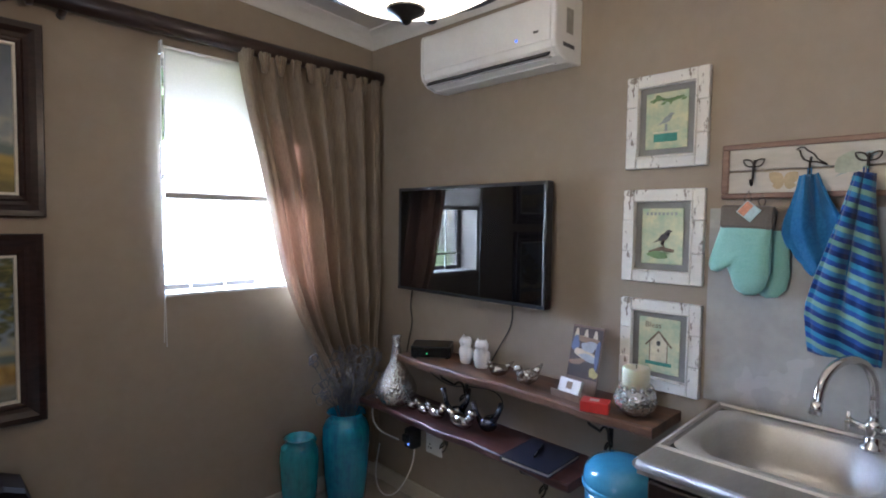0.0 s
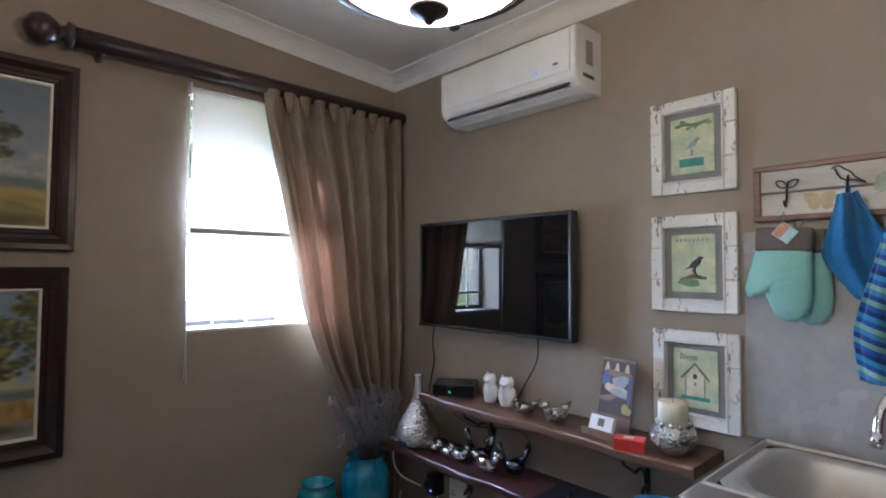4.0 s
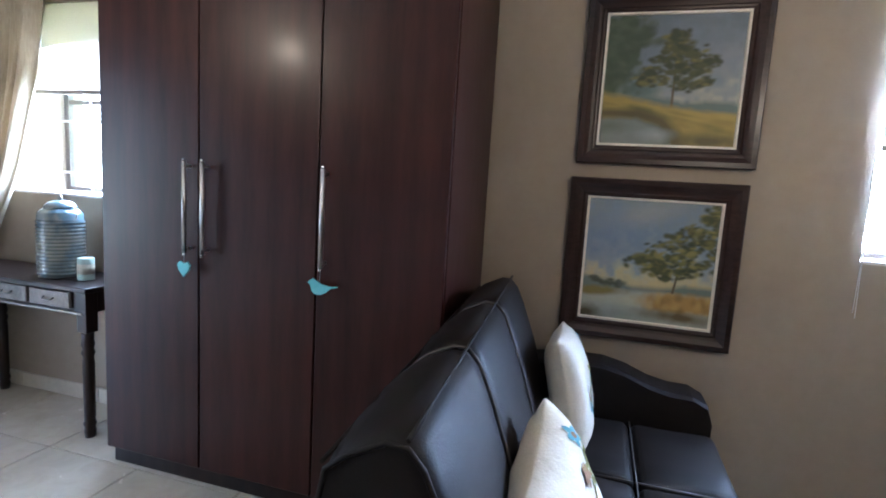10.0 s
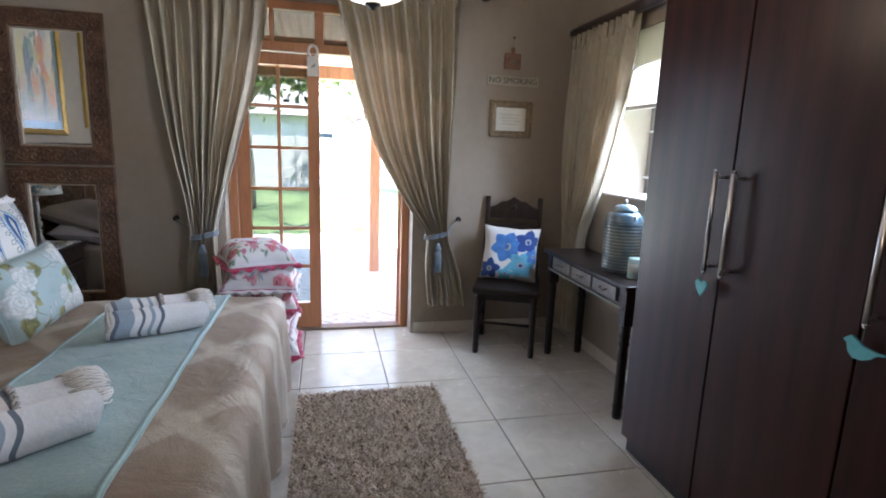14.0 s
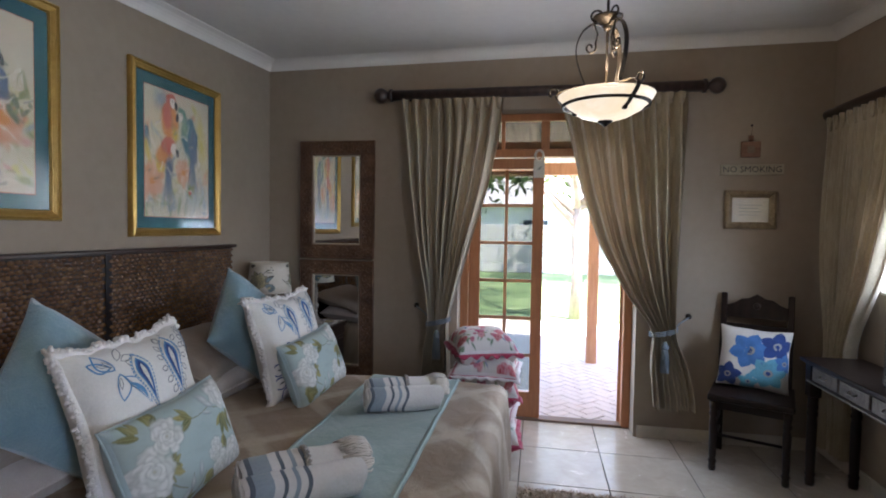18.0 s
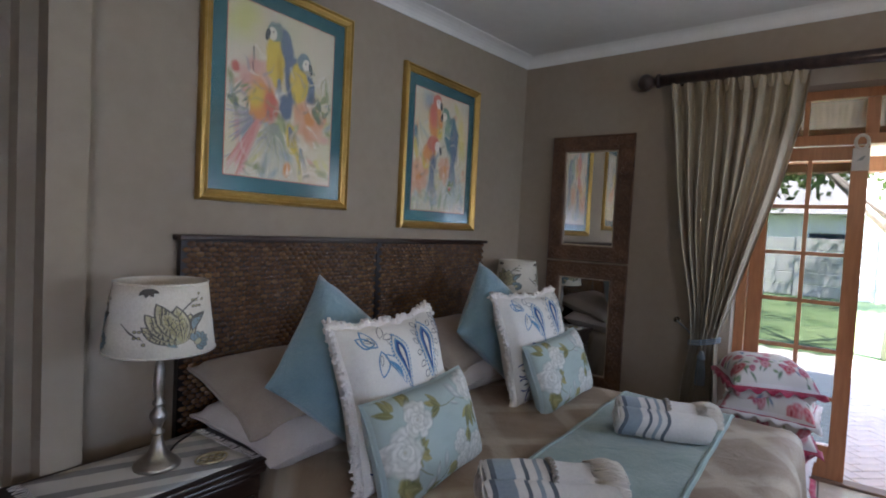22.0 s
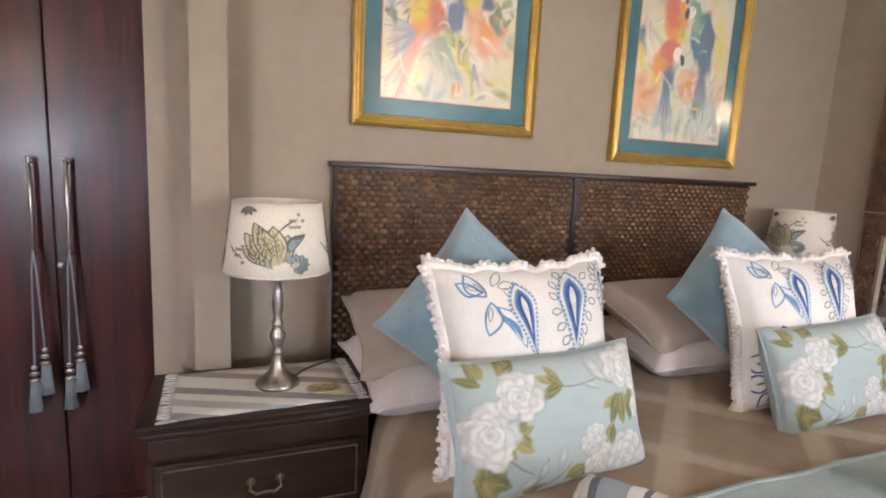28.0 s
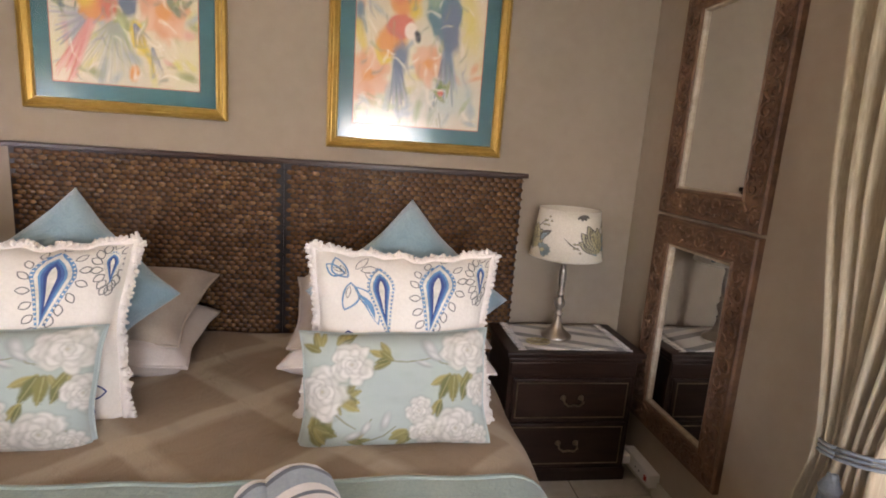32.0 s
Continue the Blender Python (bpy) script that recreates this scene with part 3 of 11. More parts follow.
# ---------------------------------------------------------------- television, air conditioner
def gloss(name, c, rough=0.06):
    k = Mat(name, rough, 0, 0.5)
    v = k.coords()
    k.set("Base Color", c)
    k.set("Roughness", k.math("ADD", rough, k.math("MULTIPLY", k.noise(v, 6, 3), min(0.05, rough * 1.5))))
    return k.m


SCREEN = gloss("dark_screen", (0.006, 0.006, 0.007), 0.012)
tv = thing("television", (2.605, 2.163, 1.10), "flat black wall television, switched off, over the shelves", "television", rz=-90)
part("housing", boxm(-0.438, 0.438, 0.006, 0.040, 0.0, 0.50, 0.006, 2), BLACKPLASTIC, tv)
part("back_cover", boxm(-0.30, 0.30, 0.040, 0.070, 0.08, 0.42, 0.012, 2), BLACKPLASTIC, tv)
b = bmesh.new()
quad_frame(b, 0.874, 0.498, 0.014, [(0, -0.006), (0, 0.003), (0.3, 0.006), (1, 0.004), (1, -0.002)])
part("bezel", moved(b, pose(0, 0, 0.25)), BLACKPLASTIC, tv)
part("screen", boxm(-0.424, 0.424, 0.0, 0.006, 0.014, 0.486), SCREEN, tv, "glossy black screen")
part("chin_strip", boxm(-0.437, 0.437, -0.007, 0.001, 0.001, 0.016, 0.002), gloss("dark_chin_strip", (0.03, 0.034, 0.040), 0.2), tv, "thin silver strip under the screen")
part("wall_bracket", boxm(-0.12, 0.12, 0.070, 0.0895, 0.14, 0.36), IRON, tv)

LED_BLUE = Mat("blue_indicator", 0.4, 0, 0.5, Emission_Strength=0.14)
LED_BLUE.set("Base Color", (0.1, 0.2, 0.8)), LED_BLUE.set("Emission Color", (0.15, 0.3, 1.0))
LED_GREEN = Mat("green_indicator", 0.4, 0, 0.5, Emission_Strength=0.1)
LED_GREEN.set("Base Color", (0.1, 0.8, 0.2)), LED_GREEN.set("Emission Color", (0.1, 1.0, 0.3))
ac = thing("air_conditioner", (EAST, 2.008, 2.035), "white split air conditioner high on the wall beside the cornice", "air conditioner", rz=-90)
prof = [(0.0, 0.0), (-0.085, -0.006), (-0.135, 0.008), (-0.166, 0.034), (-0.175, 0.060), (-0.175, 0.200), (-0.168, 0.222), (-0.140, 0.236), (0.0, 0.240)]
b = bmesh.new()
rows = [[b.verts.new((x, y, z)) for y, z in prof] for x in (-0.334, 0.334)]
for i in range(len(prof)):
    j = (i + 1) % len(prof)
    b.faces.new([rows[0][i], rows[0][j], rows[1][j], rows[1][i]])
b.faces.new(rows[0]), b.faces.new(rows[1])
part("body", b, WHITEPLASTIC, ac)
for sx in (-1, 1):
    b = bmesh.new()
    rows = [[b.verts.new((sx * x, y * k, 0.118 + (z - 0.118) * k)) for y, z in prof] for x, k in ((0.3365, 1.012), (0.350, 1.012), (0.354, 0.97))]
    for p, q in zip(rows, rows[1:]):
        for i in range(len(prof)):
            j = (i + 1) % len(prof)
            b.faces.new([p[i], p[j], q[j], q[i]])
    b.faces.new(rows[0]), b.faces.new(rows[-1])
    part("end_cap", b, WHITEPLASTIC, ac)
part("front_panel", boxm(-0.333, 0.333, -0.1795, -0.1755, 0.058, 0.212, 0.003, 2), WHITEPLASTIC, ac)
part("air_slot", moved(boxm(-0.318, 0.318, -0.004, 0.003, -0.021, 0.021), pose(0, -0.153, 0.020, -50)), BLACKPLASTIC, ac, "dark slot of the air outlet")
part("louvre", moved(boxm(-0.316, 0.316, -0.003, 0.003, -0.017, 0.017, 0.002), pose(0, -0.142, 0.006, -66)), WHITEPLASTIC, ac)
part("louvre", moved(boxm(-0.316, 0.316, -0.002, 0.002, -0.010, 0.010), pose(0, -0.112, -0.010, -78)), WHITEPLASTIC, ac)
part("indicator", boxm(0.180, 0.190, -0.1815, -0.1797, 0.078, 0.088), LED_BLUE.m, ac, "small blue light")
part("badge", boxm(0.262, 0.284, -0.1815, -0.1797, 0.092, 0.100), flat_paint("grey_badge", (0.10, 0.10, 0.10)), ac)
part("sticker", boxm(0.3545, 0.3553, -0.105, -0.060, 0.095, 0.185), flat_paint("grey_sticker", (0.34, 0.33, 0.31)), ac, "grey energy sticker on the end")
part("sticker", boxm(0.3545, 0.3553, -0.125, -0.050, 0.044, 0.058), flat_paint("dark_sticker", (0.08, 0.08, 0.09)), ac)

# ---------------------------------------------------------------- distressed white frames with bird prints
def chipped():
    k = Mat("chipped_white_paint", 0.7)
    v = k.coords((1, 1, 1))
    a, c = k.noise(v, 9, 5, 0.7), k.noise(k.coords((13, 3, 4)), 6, 4, 0.65)
    chips = k.ramp(k.math("MULTIPLY", a, c), [(0.0, (0, 0, 0)), (0.318, (0, 0, 0)), (0.345, (1, 1, 1))])
    k.set("Base Color", k.mix(chips, k.ramp(a, [(0.3, (0.66, 0.64, 0.59)), (0.7, (0.78, 0.76, 0.71))]), (0.24, 0.20, 0.165)))
    k.bump(k.math("SUBTRACT", c, chips), 0.3, 0.004)
    return k.m


CHIPPED = chipped()
GREYMAT = mottled("grey_mount", (0.20, 0.20, 0.19), (0.25, 0.25, 0.24), 9, 120, 0.9)
PRINTGREEN = mottled("pale_green_print", (0.36, 0.47, 0.33), (0.66, 0.63, 0.40), 22, 60, 0.7, 0.03)
P_TEAL, P_DKGREEN, P_BROWN = flat_paint("teal_print", (0.06, 0.28, 0.22)), flat_paint("green_print", (0.16, 0.26, 0.11)), flat_paint("brown_print", (0.16, 0.11, 0.07))
P_CREAM, P_YELLOW, P_GREY = flat_paint("cream_print", (0.66, 0.61, 0.45)), flat_paint("ochre_print", (0.55, 0.40, 0.12)), flat_paint("grey_print", (0.30, 0.33, 0.32))


def bird_shape(cx, cy, s, flip=1):
    pts = [(-1.0, -0.55), (-0.45, -0.15), (-0.2, 0.25), (0.15, 0.48), (0.36, 0.72), (0.58, 0.74), (0.84, 0.60), (0.62, 0.52), (0.55, 0.22), (0.35, -0.12), (0.0, -0.30), (-0.4, -0.32)]
    return [(cx + flip * x * s, cy + y * s) for x, y in pts]


def letter_mesh(text, size, mat, parent, m, depth=0.0006, name="lettering", label=""):
    cu = bpy.data.curves.new(name, "FONT")
    cu.body, cu.size, cu.extrude, cu.align_x, cu.align_y = text, size, depth, "CENTER", "CENTER"
    cu.resolution_u = 2
    tmp = new(name, cu)
    me = bpy.data.meshes.new_from_object(tmp)
    bpy.data.objects.remove(tmp)
    me.materials.clear()
    me.materials.append(mat)
    ob = new(name, me)
    ob.parent, ob.matrix_basis = parent, m
    if label:
        ob["label"] = label
    return ob


UPRIGHT = pose(0, 0, 0, 90, 0, 0)             # text that faces -y
for which, (zc, yc) in enumerate(((1.785, 1.318), (1.397, 1.320), (1.024, 1.318))):
    t = thing("picture_frame", (EAST, yc, zc), ["chipped white wooden frame with a green print of a perched bird", "chipped white wooden frame with a dark bird on a branch", "chipped white wooden frame with a green print of a birdhouse"][which], "picture frame", "three chipped white frames", rz=-90)
    W_, H_ = 0.272, (0.315, 0.318, 0.308)[which]
    for sx in (-1, 1):
        a, c = sorted((sx * W_ / 2, sx * (W_ / 2 - 0.037)))
        for k in range(3):
            z0 = -H_ / 2 + H_ * k / 3
            part("side_board", boxm(a, c, -0.021 - 0.001 * ((k + which) % 3), -0.0005, z0 + 0.0006, z0 + H_ / 3 - 0.0006, 0.003), CHIPPED, t)
    for sz in (-1, 1):
        a, c = sorted((sz * H_ / 2, sz * (H_ / 2 - 0.036)))
        part("cross_board", boxm(-W_ / 2 + 0.0375, W_ / 2 - 0.0375, -0.019, -0.0005, a, c, 0.003), CHIPPED, t)
    b = bmesh.new()
    quad_frame(b, W_ - 0.070, H_ - 0.068, 0.009, [(0, 0.016), (0.1, 0.026), (0.6, 0.027), (1, 0.018), (1, 0.006)])
    part("inner_moulding", b, CHIPPED, t)
    part("mount", boxm(-W_ / 2 + 0.034, W_ / 2 - 0.034, -0.008, -0.0005, -H_ / 2 + 0.034, H_ / 2 - 0.034), GREYMAT, t, "plain grey mount")
    part("print", boxm(-0.070, 0.070, -0.0125, -0.0085, -0.094, 0.094, 0.002), PRINTGREEN, t, "pale green printed tin plate")
    def fn(u, v, lift=0.0):
        return Vector((u * 1.24, -0.0125 - lift, v * 1.22))
    sh = []
    if which == 0:
        sh = [(2, stroke([(-0.045, 0.055), (-0.02, 0.062), (0.01, 0.05), (0.045, 0.06)], 0.004)), (1, [(-0.033, -0.058), (0.03, -0.058), (0.03, -0.036), (-0.033, -0.036)]), (5, [(-0.036, -0.034), (0.034, -0.034), (0.034, -0.030), (-0.036, -0.030)]), (4, bird_shape(0.0, 0.0, 0.026)), (4, [(-0.004, -0.030), (0.004, -0.030), (0.003, -0.01), (-0.003, -0.01)])]
        sh += [(2, leaf_shape(-0.04 + 0.013 * k, 0.05 + 0.006 * ((k * 7) % 3), 0.016, 0.007, 0.6 + k)) for k in range(7)]
    elif which == 1:
        sh = [(3, stroke([(-0.034, -0.046), (0.0, -0.034), (0.034, -0.040)], 0.006)), (2, blob(-0.01, -0.052, 0.03, 0.010, 0, 0.2, 5)), (0, bird_shape(0.004, -0.004, 0.030)), (3, stroke([(0.012, -0.036), (-0.002, -0.02), (0.008, -0.008)], 0.0016))]
        sh += [(4, [(-0.044 + 0.011 * k, 0.058), (-0.037 + 0.011 * k, 0.058), (-0.037 + 0.011 * k, 0.066), (-0.044 + 0.011 * k, 0.066)]) for k in range(8)]
    else:
        sh = [(1, [(-0.036, -0.056), (0.036, -0.056), (0.036, -0.046), (-0.036, -0.046)]), (5, [(-0.024, -0.046), (0.024, -0.046), (0.024, 0.008), (0, 0.036), (-0.024, 0.008)]), (3, stroke([(-0.036, -0.002), (-0.018, 0.018), (0, 0.040)], 0.003)), (3, stroke([(0.036, -0.002), (0.018, 0.018), (0, 0.040)], 0.003)), (0, blob(0, 0.006, 0.006, 0.007, 0, 0.05)), (3, stroke([(-0.024, -0.046), (-0.024, -0.02), (-0.024, 0.008)], 0.0015)), (3, stroke([(0.024, -0.046), (0.024, -0.02), (0.024, 0.008)], 0.0015)), (3, stroke([(0, -0.018), (0, -0.013), (0, -0.009)], 0.0022))]
    part("printed_motif", motif_mesh(sh, fn, 0.0006, 0.0001), [BLACKLINE, P_TEAL, P_DKGREEN, P_BROWN, P_GREY, P_CREAM], t)["kind"] = "stuff"
    if which == 2:
        letter_mesh("Bless", 0.028, P_BROWN, t, pose(-0.020, -0.0134, 0.068) @ UPRIGHT)

# ---------------------------------------------------------------- hook rack with mitts, cloth and towel
RACKWOOD = wood("brown_rack_wood", (0.15, 0.085, 0.06), (0.30, 0.19, 0.14), "X", 1.5, 0.6)
WASHED = mottled("whitewashed_boards", (0.42, 0.39, 0.33), (0.60, 0.57, 0.50), 8, 60, 0.75, 0.2, squash=(0.3, 1, 1))
rack = thing("hook_rack", (EAST, 0.80, 1.60), "whitewashed wooden wall rack with three iron bird hooks", "hook rack", rz=-90)
part("board", boxm(-0.32, 0.32, -0.014, -0.0005, 0.003, 0.066, 0.002), WASHED, rack)
part("board", boxm(-0.32, 0.32, -0.014, -0.0005, -0.066, -0.003, 0.002), WASHED, rack)
for z0, z1 in ((0.066, 0.082), (-0.082, -0.066)):
    part("rail", boxm(-0.338, 0.338, -0.022, -0.0005, z0, z1, 0.003), RACKWOOD, rack)
for x0, x1 in ((-0.338, -0.318), (0.318, 0.338)):
    part("end_rail", boxm(x0, x1, -0.0215, -0.0005, -0.066, 0.066, 0.003), RACKWOOD, rack)
sh = [(0, bird_shape(-0.005, 0.0, 0.05)), (1, blob(-0.02, 0.01, 0.035, 0.03, 0.3, 0.2, 3)), (2, leaf_shape(-0.172, -0.040, 0.050, 0.034, 2.45)), (2, leaf_shape(-0.172, -0.040, 0.046, 0.034, 0.75)), (2, leaf_shape(-0.172, -0.042, 0.030, 0.024, 3.3)), (2, leaf_shape(-0.172, -0.042, 0.030, 0.024, -0.2))]
part("faded_print", motif_mesh(sh, plane_fn(-0.014), 0.0006, 0.0001), [flat_paint("faded_blue_print", (0.32, 0.42, 0.42)), flat_paint("faded_green_print", (0.40, 0.44, 0.34)), flat_paint("faded_ochre_print", (0.45, 0.35, 0.20))], rack)["kind"] = "stuff"
for n_hook, hx in enumerate((-0.248, -0.109, 0.018, 0.20)):
    b = bmesh.new()
    if n_hook == 1:
        loop = bird_shape(0.0, 0.010, 0.040, -1)
        tube(b, [(x, -0.030, 0.018 + z) for x, z in loop + loop[:1]], 0.0024, 6)
    for s in (-1, 1) if n_hook != 1 else ():
        loop = leaf_shape(0.0, 0.0, 0.034, 0.018, math.pi / 2 - s * 0.95, 8)
        tube(b, [(x, -0.030, 0.012 + z) for x, z in loop] + [(loop[0][0], -0.030, 0.012 + loop[0][1])], 0.0022, 6)
    tube(b, [(0, -0.018, 0.03), (0, -0.030, 0.012), (0, -0.034, -0.02), (0, -0.045, -0.045), (0, -0.058, -0.040), (0, -0.060, -0.028)], 0.0032, 8)
    part("hook", moved(b, pose(hx, 0, 0)), IRON, rack, "dark iron leaf-shaped hook")

MINT = cloth("mint_quilted_cotton", (0.22, 0.48, 0.42), (0.30, 0.56, 0.50), 500)
MITTCUFF = cloth("grey_brown_cuff", (0.11, 0.095, 0.08), (0.15, 0.13, 0.11), 500)


def mitt(at, rz, tilt, label):
    t = thing("oven_mitt", at, label, "oven mitt", "hanging oven mitts", rz=rz)
    outline = [(-0.072, 0.0), (0.075, 0.0), (0.079, -0.12), (0.081, -0.215), (0.070, -0.262), (0.045, -0.290), (0.012, -0.294), (-0.018, -0.276), (-0.034, -0.240), (-0.038, -0.200), (-0.052, -0.210), (-0.076, -0.224), (-0.098, -0.222), (-0.107, -0.198), (-0.098, -0.150), (-0.078, -0.075)]

    def shell(pts, z_cut, above):
        b = bmesh.new()
        cx, cz = 0.012, -0.13
        for side in (-1, 1):
            rings = []
            for s, d in ((1.0, 0.003), (0.93, 0.011), (0.75, 0.017), (0.4, 0.020)):
                rings.append([b.verts.new((cx + (x - cx) * s, side * d, cz + (z - cz) * s)) for x, z in pts])
            for p, q in zip(rings, rings[1:]):
                for i in range(len(pts)):
                    j = (i + 1) % len(pts)
                    b.faces.new([p[i], p[j], q[j], q[i]]).smooth = True
            b.faces.new(rings[-1])
            if side == -1:
                first = rings[0]
        for i in range(len(pts)):
            j = (i + 1) % len(pts)
            k = rings[0]
            b.faces.new([first[i], first[j], k[j], k[i]])
        return b
    m = pose(0, 0, 0, 0, tilt, 0) @ Matrix.Scale(0.88, 4)
    part("mitt_body", moved(shell(outline, 0, 0), m), MINT, t, "mint green quilted mitt")
    part("cuff", moved(boxm(-0.0775, 0.0805, -0.0225, 0.0225, -0.072, 0.006, 0.010, 2), m), MITTCUFF, t, "grey-brown cuff")
    part("loop", moved(tube(bmesh.new(), [(0.0, 0, 0.0), (-0.012, 0, 0.03), (0.0, 0, 0.055), (0.010, 0, 0.03), (0.0, 0, 0.0)], 0.002, 6), m), MITTCUFF, t)
    return t


m1 = mitt((EAST - 0.066, 1.050, 1.490), -90, 2, "mint green oven mitt with a grey cuff and paper tag")
mitt((EAST - 0.023, 1.022, 1.482), -90, -2, "mint green oven mitt that hangs behind its pair")
b = moved(boxm(-0.024, 0.024, -0.001, 0.001, -0.022, 0.022), pose(0.01, -0.025, -0.012, 0, 40, 0))
part("tag", b, flat_paint("pale_blue_card", (0.42, 0.58, 0.60)), m1, "pale paper tag")
part("tag_picture", moved(boxm(-0.022, 0.0, -0.0018, -0.0011, -0.02, 0.02), pose(0.01, -0.025, -0.012, 0, 40, 0)), flat_paint("orange_card_picture", (0.45, 0.20, 0.12), vary=0.6), m1)


def striped(name, cols, scale, axis=2):
    k = Mat(name, 0.9, 0, 0.2)
    v = k.coords((1, 1, 1))
    s = k.math("ADD", k.math("MULTIPLY", k.math("ADD", k.axis(v, axis), k.math("MULTIPLY", k.axis(v, 0), 0.42)), scale), k.math("MULTIPLY", k.noise(v, 40, 2), 0.01))
    f = k.math("FRACT", s)
    stops = [(i / len(cols), c) for i, c in enumerate(cols)]
    k.set("Base Color", k.ramp(f, stops, "CONSTANT"))
    k.set("Sheen Weight", 0.3)
    k.bump(k.noise(v, 260, 2), 0.3, 0.003)
    return k.m


def hung_cloth(name, at, rows, mat, label, category, folds, tilt=0.0, loop_mat=None):
    t = thing(name, at, label, category, rz=-90)
    b = drape(bmesh.new(), rows, folds, lambda a, o, z: Vector((a, -o, z)), 36, 26, 3)
    thicken(b, 0.006)
    part("cloth", moved(b, pose(0, 0, 0, 0, tilt, 0)), mat, t, smooth=True)
    part("loop", tube(bmesh.new(), [(-0.004, -0.012, -0.01), (-0.004, -0.012, 0.018), (0.004, -0.012, 0.018), (0.004, -0.012, -0.01)], 0.002, 6), loop_mat or mat, t)
    return t


BLUECLOTH = cloth("blue_terry_cloth", (0.012, 0.10, 0.26), (0.03, 0.17, 0.36), 300, 0.95, 0.5)
hung_cloth("dish_cloth", (EAST - 0.050, 0.903, 1.578), [(0, -0.014, 0.014, 0.014), (-0.05, -0.036, 0.034, 0.020), (-0.12, -0.070, 0.066, 0.018), (-0.19, -0.092, 0.088, 0.014), (-0.225, -0.080, 0.092, 0.010), (-0.252, -0.030, 0.085, 0.008), (-0.278, 0.020, 0.060, 0.006)], BLUECLOTH, "plain blue terry dish cloth on an iron hook", "dish cloth", 1.1, -6)
STRIPE = striped("blue_green_stripes", [(0.02, 0.08, 0.32), (0.16, 0.33, 0.28), (0.02, 0.05, 0.22), (0.05, 0.22, 0.46), (0.22, 0.40, 0.33), (0.02, 0.08, 0.32), (0.04, 0.25, 0.45), (0.01, 0.03, 0.14)], 9.0)
hung_cloth("hand_towel", (EAST - 0.048, 0.783, 1.575), [(0, -0.014, 0.014, 0.016), (-0.08, -0.030, 0.026, 0.024), (-0.2, -0.052, 0.058, 0.022), (-0.35, -0.080, 0.090, 0.018), (-0.43, -0.084, 0.102, 0.014), (-0.49, -0.040, 0.106, 0.010)], STRIPE, "blue and green striped hand towel on an iron hook", "towel", 1.6, 6)

# ---------------------------------------------------------------- splash panel, counter, sink and tap
SPLASH = mottled("grey_white_laminate", (0.33, 0.325, 0.305), (0.43, 0.42, 0.40), 5, 30, 0.25, 0.03)
tagged(link_mesh("splash_panel", boxm(EAST - 0.006, EAST - 0.0004, -0.30, 1.172, 0.877, 1.49, 0.001), SPLASH), "grey-white splash panel on the wall over the sink", "splash panel")
unit = thing("sink_cabinet", (2.12, 0.40, 0.0), "dark wooden kitchen base cabinet under the sink", "cabinet")
part("body", boxm(0.0, 0.570, -0.66, 0.70, 0.10, 0.715), BLACKWOOD, unit)
part("front_rail", boxm(0.0, 0.090, 0.235, 0.70, 0.7155, 0.845), BLACKWOOD, unit)
part("side_panel", boxm(0.0905, 0.570, 0.684, 0.70, 0.7155, 0.845), BLACKWOOD, unit)
part("drawer_case", boxm(0.0, 0.570, -0.66, 0.2345, 0.7155, 0.845), BLACKWOOD, unit)
part("plinth", boxm(0.05, 0.565, -0.65, 0.69, 0.0, 0.10), BLACKWOOD, unit)
for k in range(3):
    d = part("door", boxm(-0.020, -0.0005, -0.655 + 0.452 * k, -0.210 + 0.452 * k, 0.12, 0.835, 0.004), BLACKWOOD, unit)
    part("handle", tube(bmesh.new(), [(-0.020, -0.43 + 0.452 * k, 0.76), (-0.045, -0.43 + 0.452 * k, 0.76), (-0.045, -0.31 + 0.452 * k, 0.76), (-0.020, -0.31 + 0.452 * k, 0.76)], 0.005), STEEL, d)

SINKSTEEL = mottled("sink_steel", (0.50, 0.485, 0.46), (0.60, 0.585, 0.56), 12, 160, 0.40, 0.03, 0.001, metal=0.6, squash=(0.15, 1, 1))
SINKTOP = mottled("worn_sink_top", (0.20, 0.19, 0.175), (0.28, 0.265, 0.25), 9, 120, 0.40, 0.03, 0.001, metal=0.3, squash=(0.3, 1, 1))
sink = thing("kitchen_sink", (2.10, 0.10, 0.875), "stainless steel sink top with a pressed bowl", "sink")
X0, X1, Y0, Y1 = 0.0, 0.592, -0.38, 1.02
BX0, BX1, BY0, BY1 = 0.155, 0.50, 0.60, 0.965        # bowl
b = bmesh.new()


def rounded(x0, x1, y0, y1, r, z, n=6):
    out = []
    for cx, cy, a0 in ((x1 - r, y1 - r, 0), (x0 + r, y1 - r, 90), (x0 + r, y0 + r, 180), (x1 - r, y0 + r, 270)):
        for i in range(n + 1):
            a = radians(a0 + 90 * i / n)
            out.append((cx + r * math.cos(a), cy + r * math.sin(a), z))
    return out


loops = [rounded(BX0 - 0.035, BX1 + 0.03, BY0 - 0.04, BY1 + 0.032, 0.05, 0.004), rounded(BX0 - 0.03, BX1 + 0.025, BY0 - 0.035, BY1 + 0.027, 0.06, 0.0075), rounded(BX0 - 0.012, BX1 + 0.012, BY0 - 0.012, BY1 + 0.012, 0.10, 0.006), rounded(BX0, BX1, BY0, BY1, 0.115, -0.006), rounded(BX0 + 0.01, BX1 - 0.01, BY0 + 0.01, BY1 - 0.01, 0.115, -0.10), rounded(BX0 + 0.035, BX1 - 0.035, BY0 + 0.035, BY1 - 0.035, 0.10, -0.145), rounded(BX0 + 0.13, BX1 - 0.13, BY0 + 0.13, BY1 - 0.13, 0.03, -0.152)]
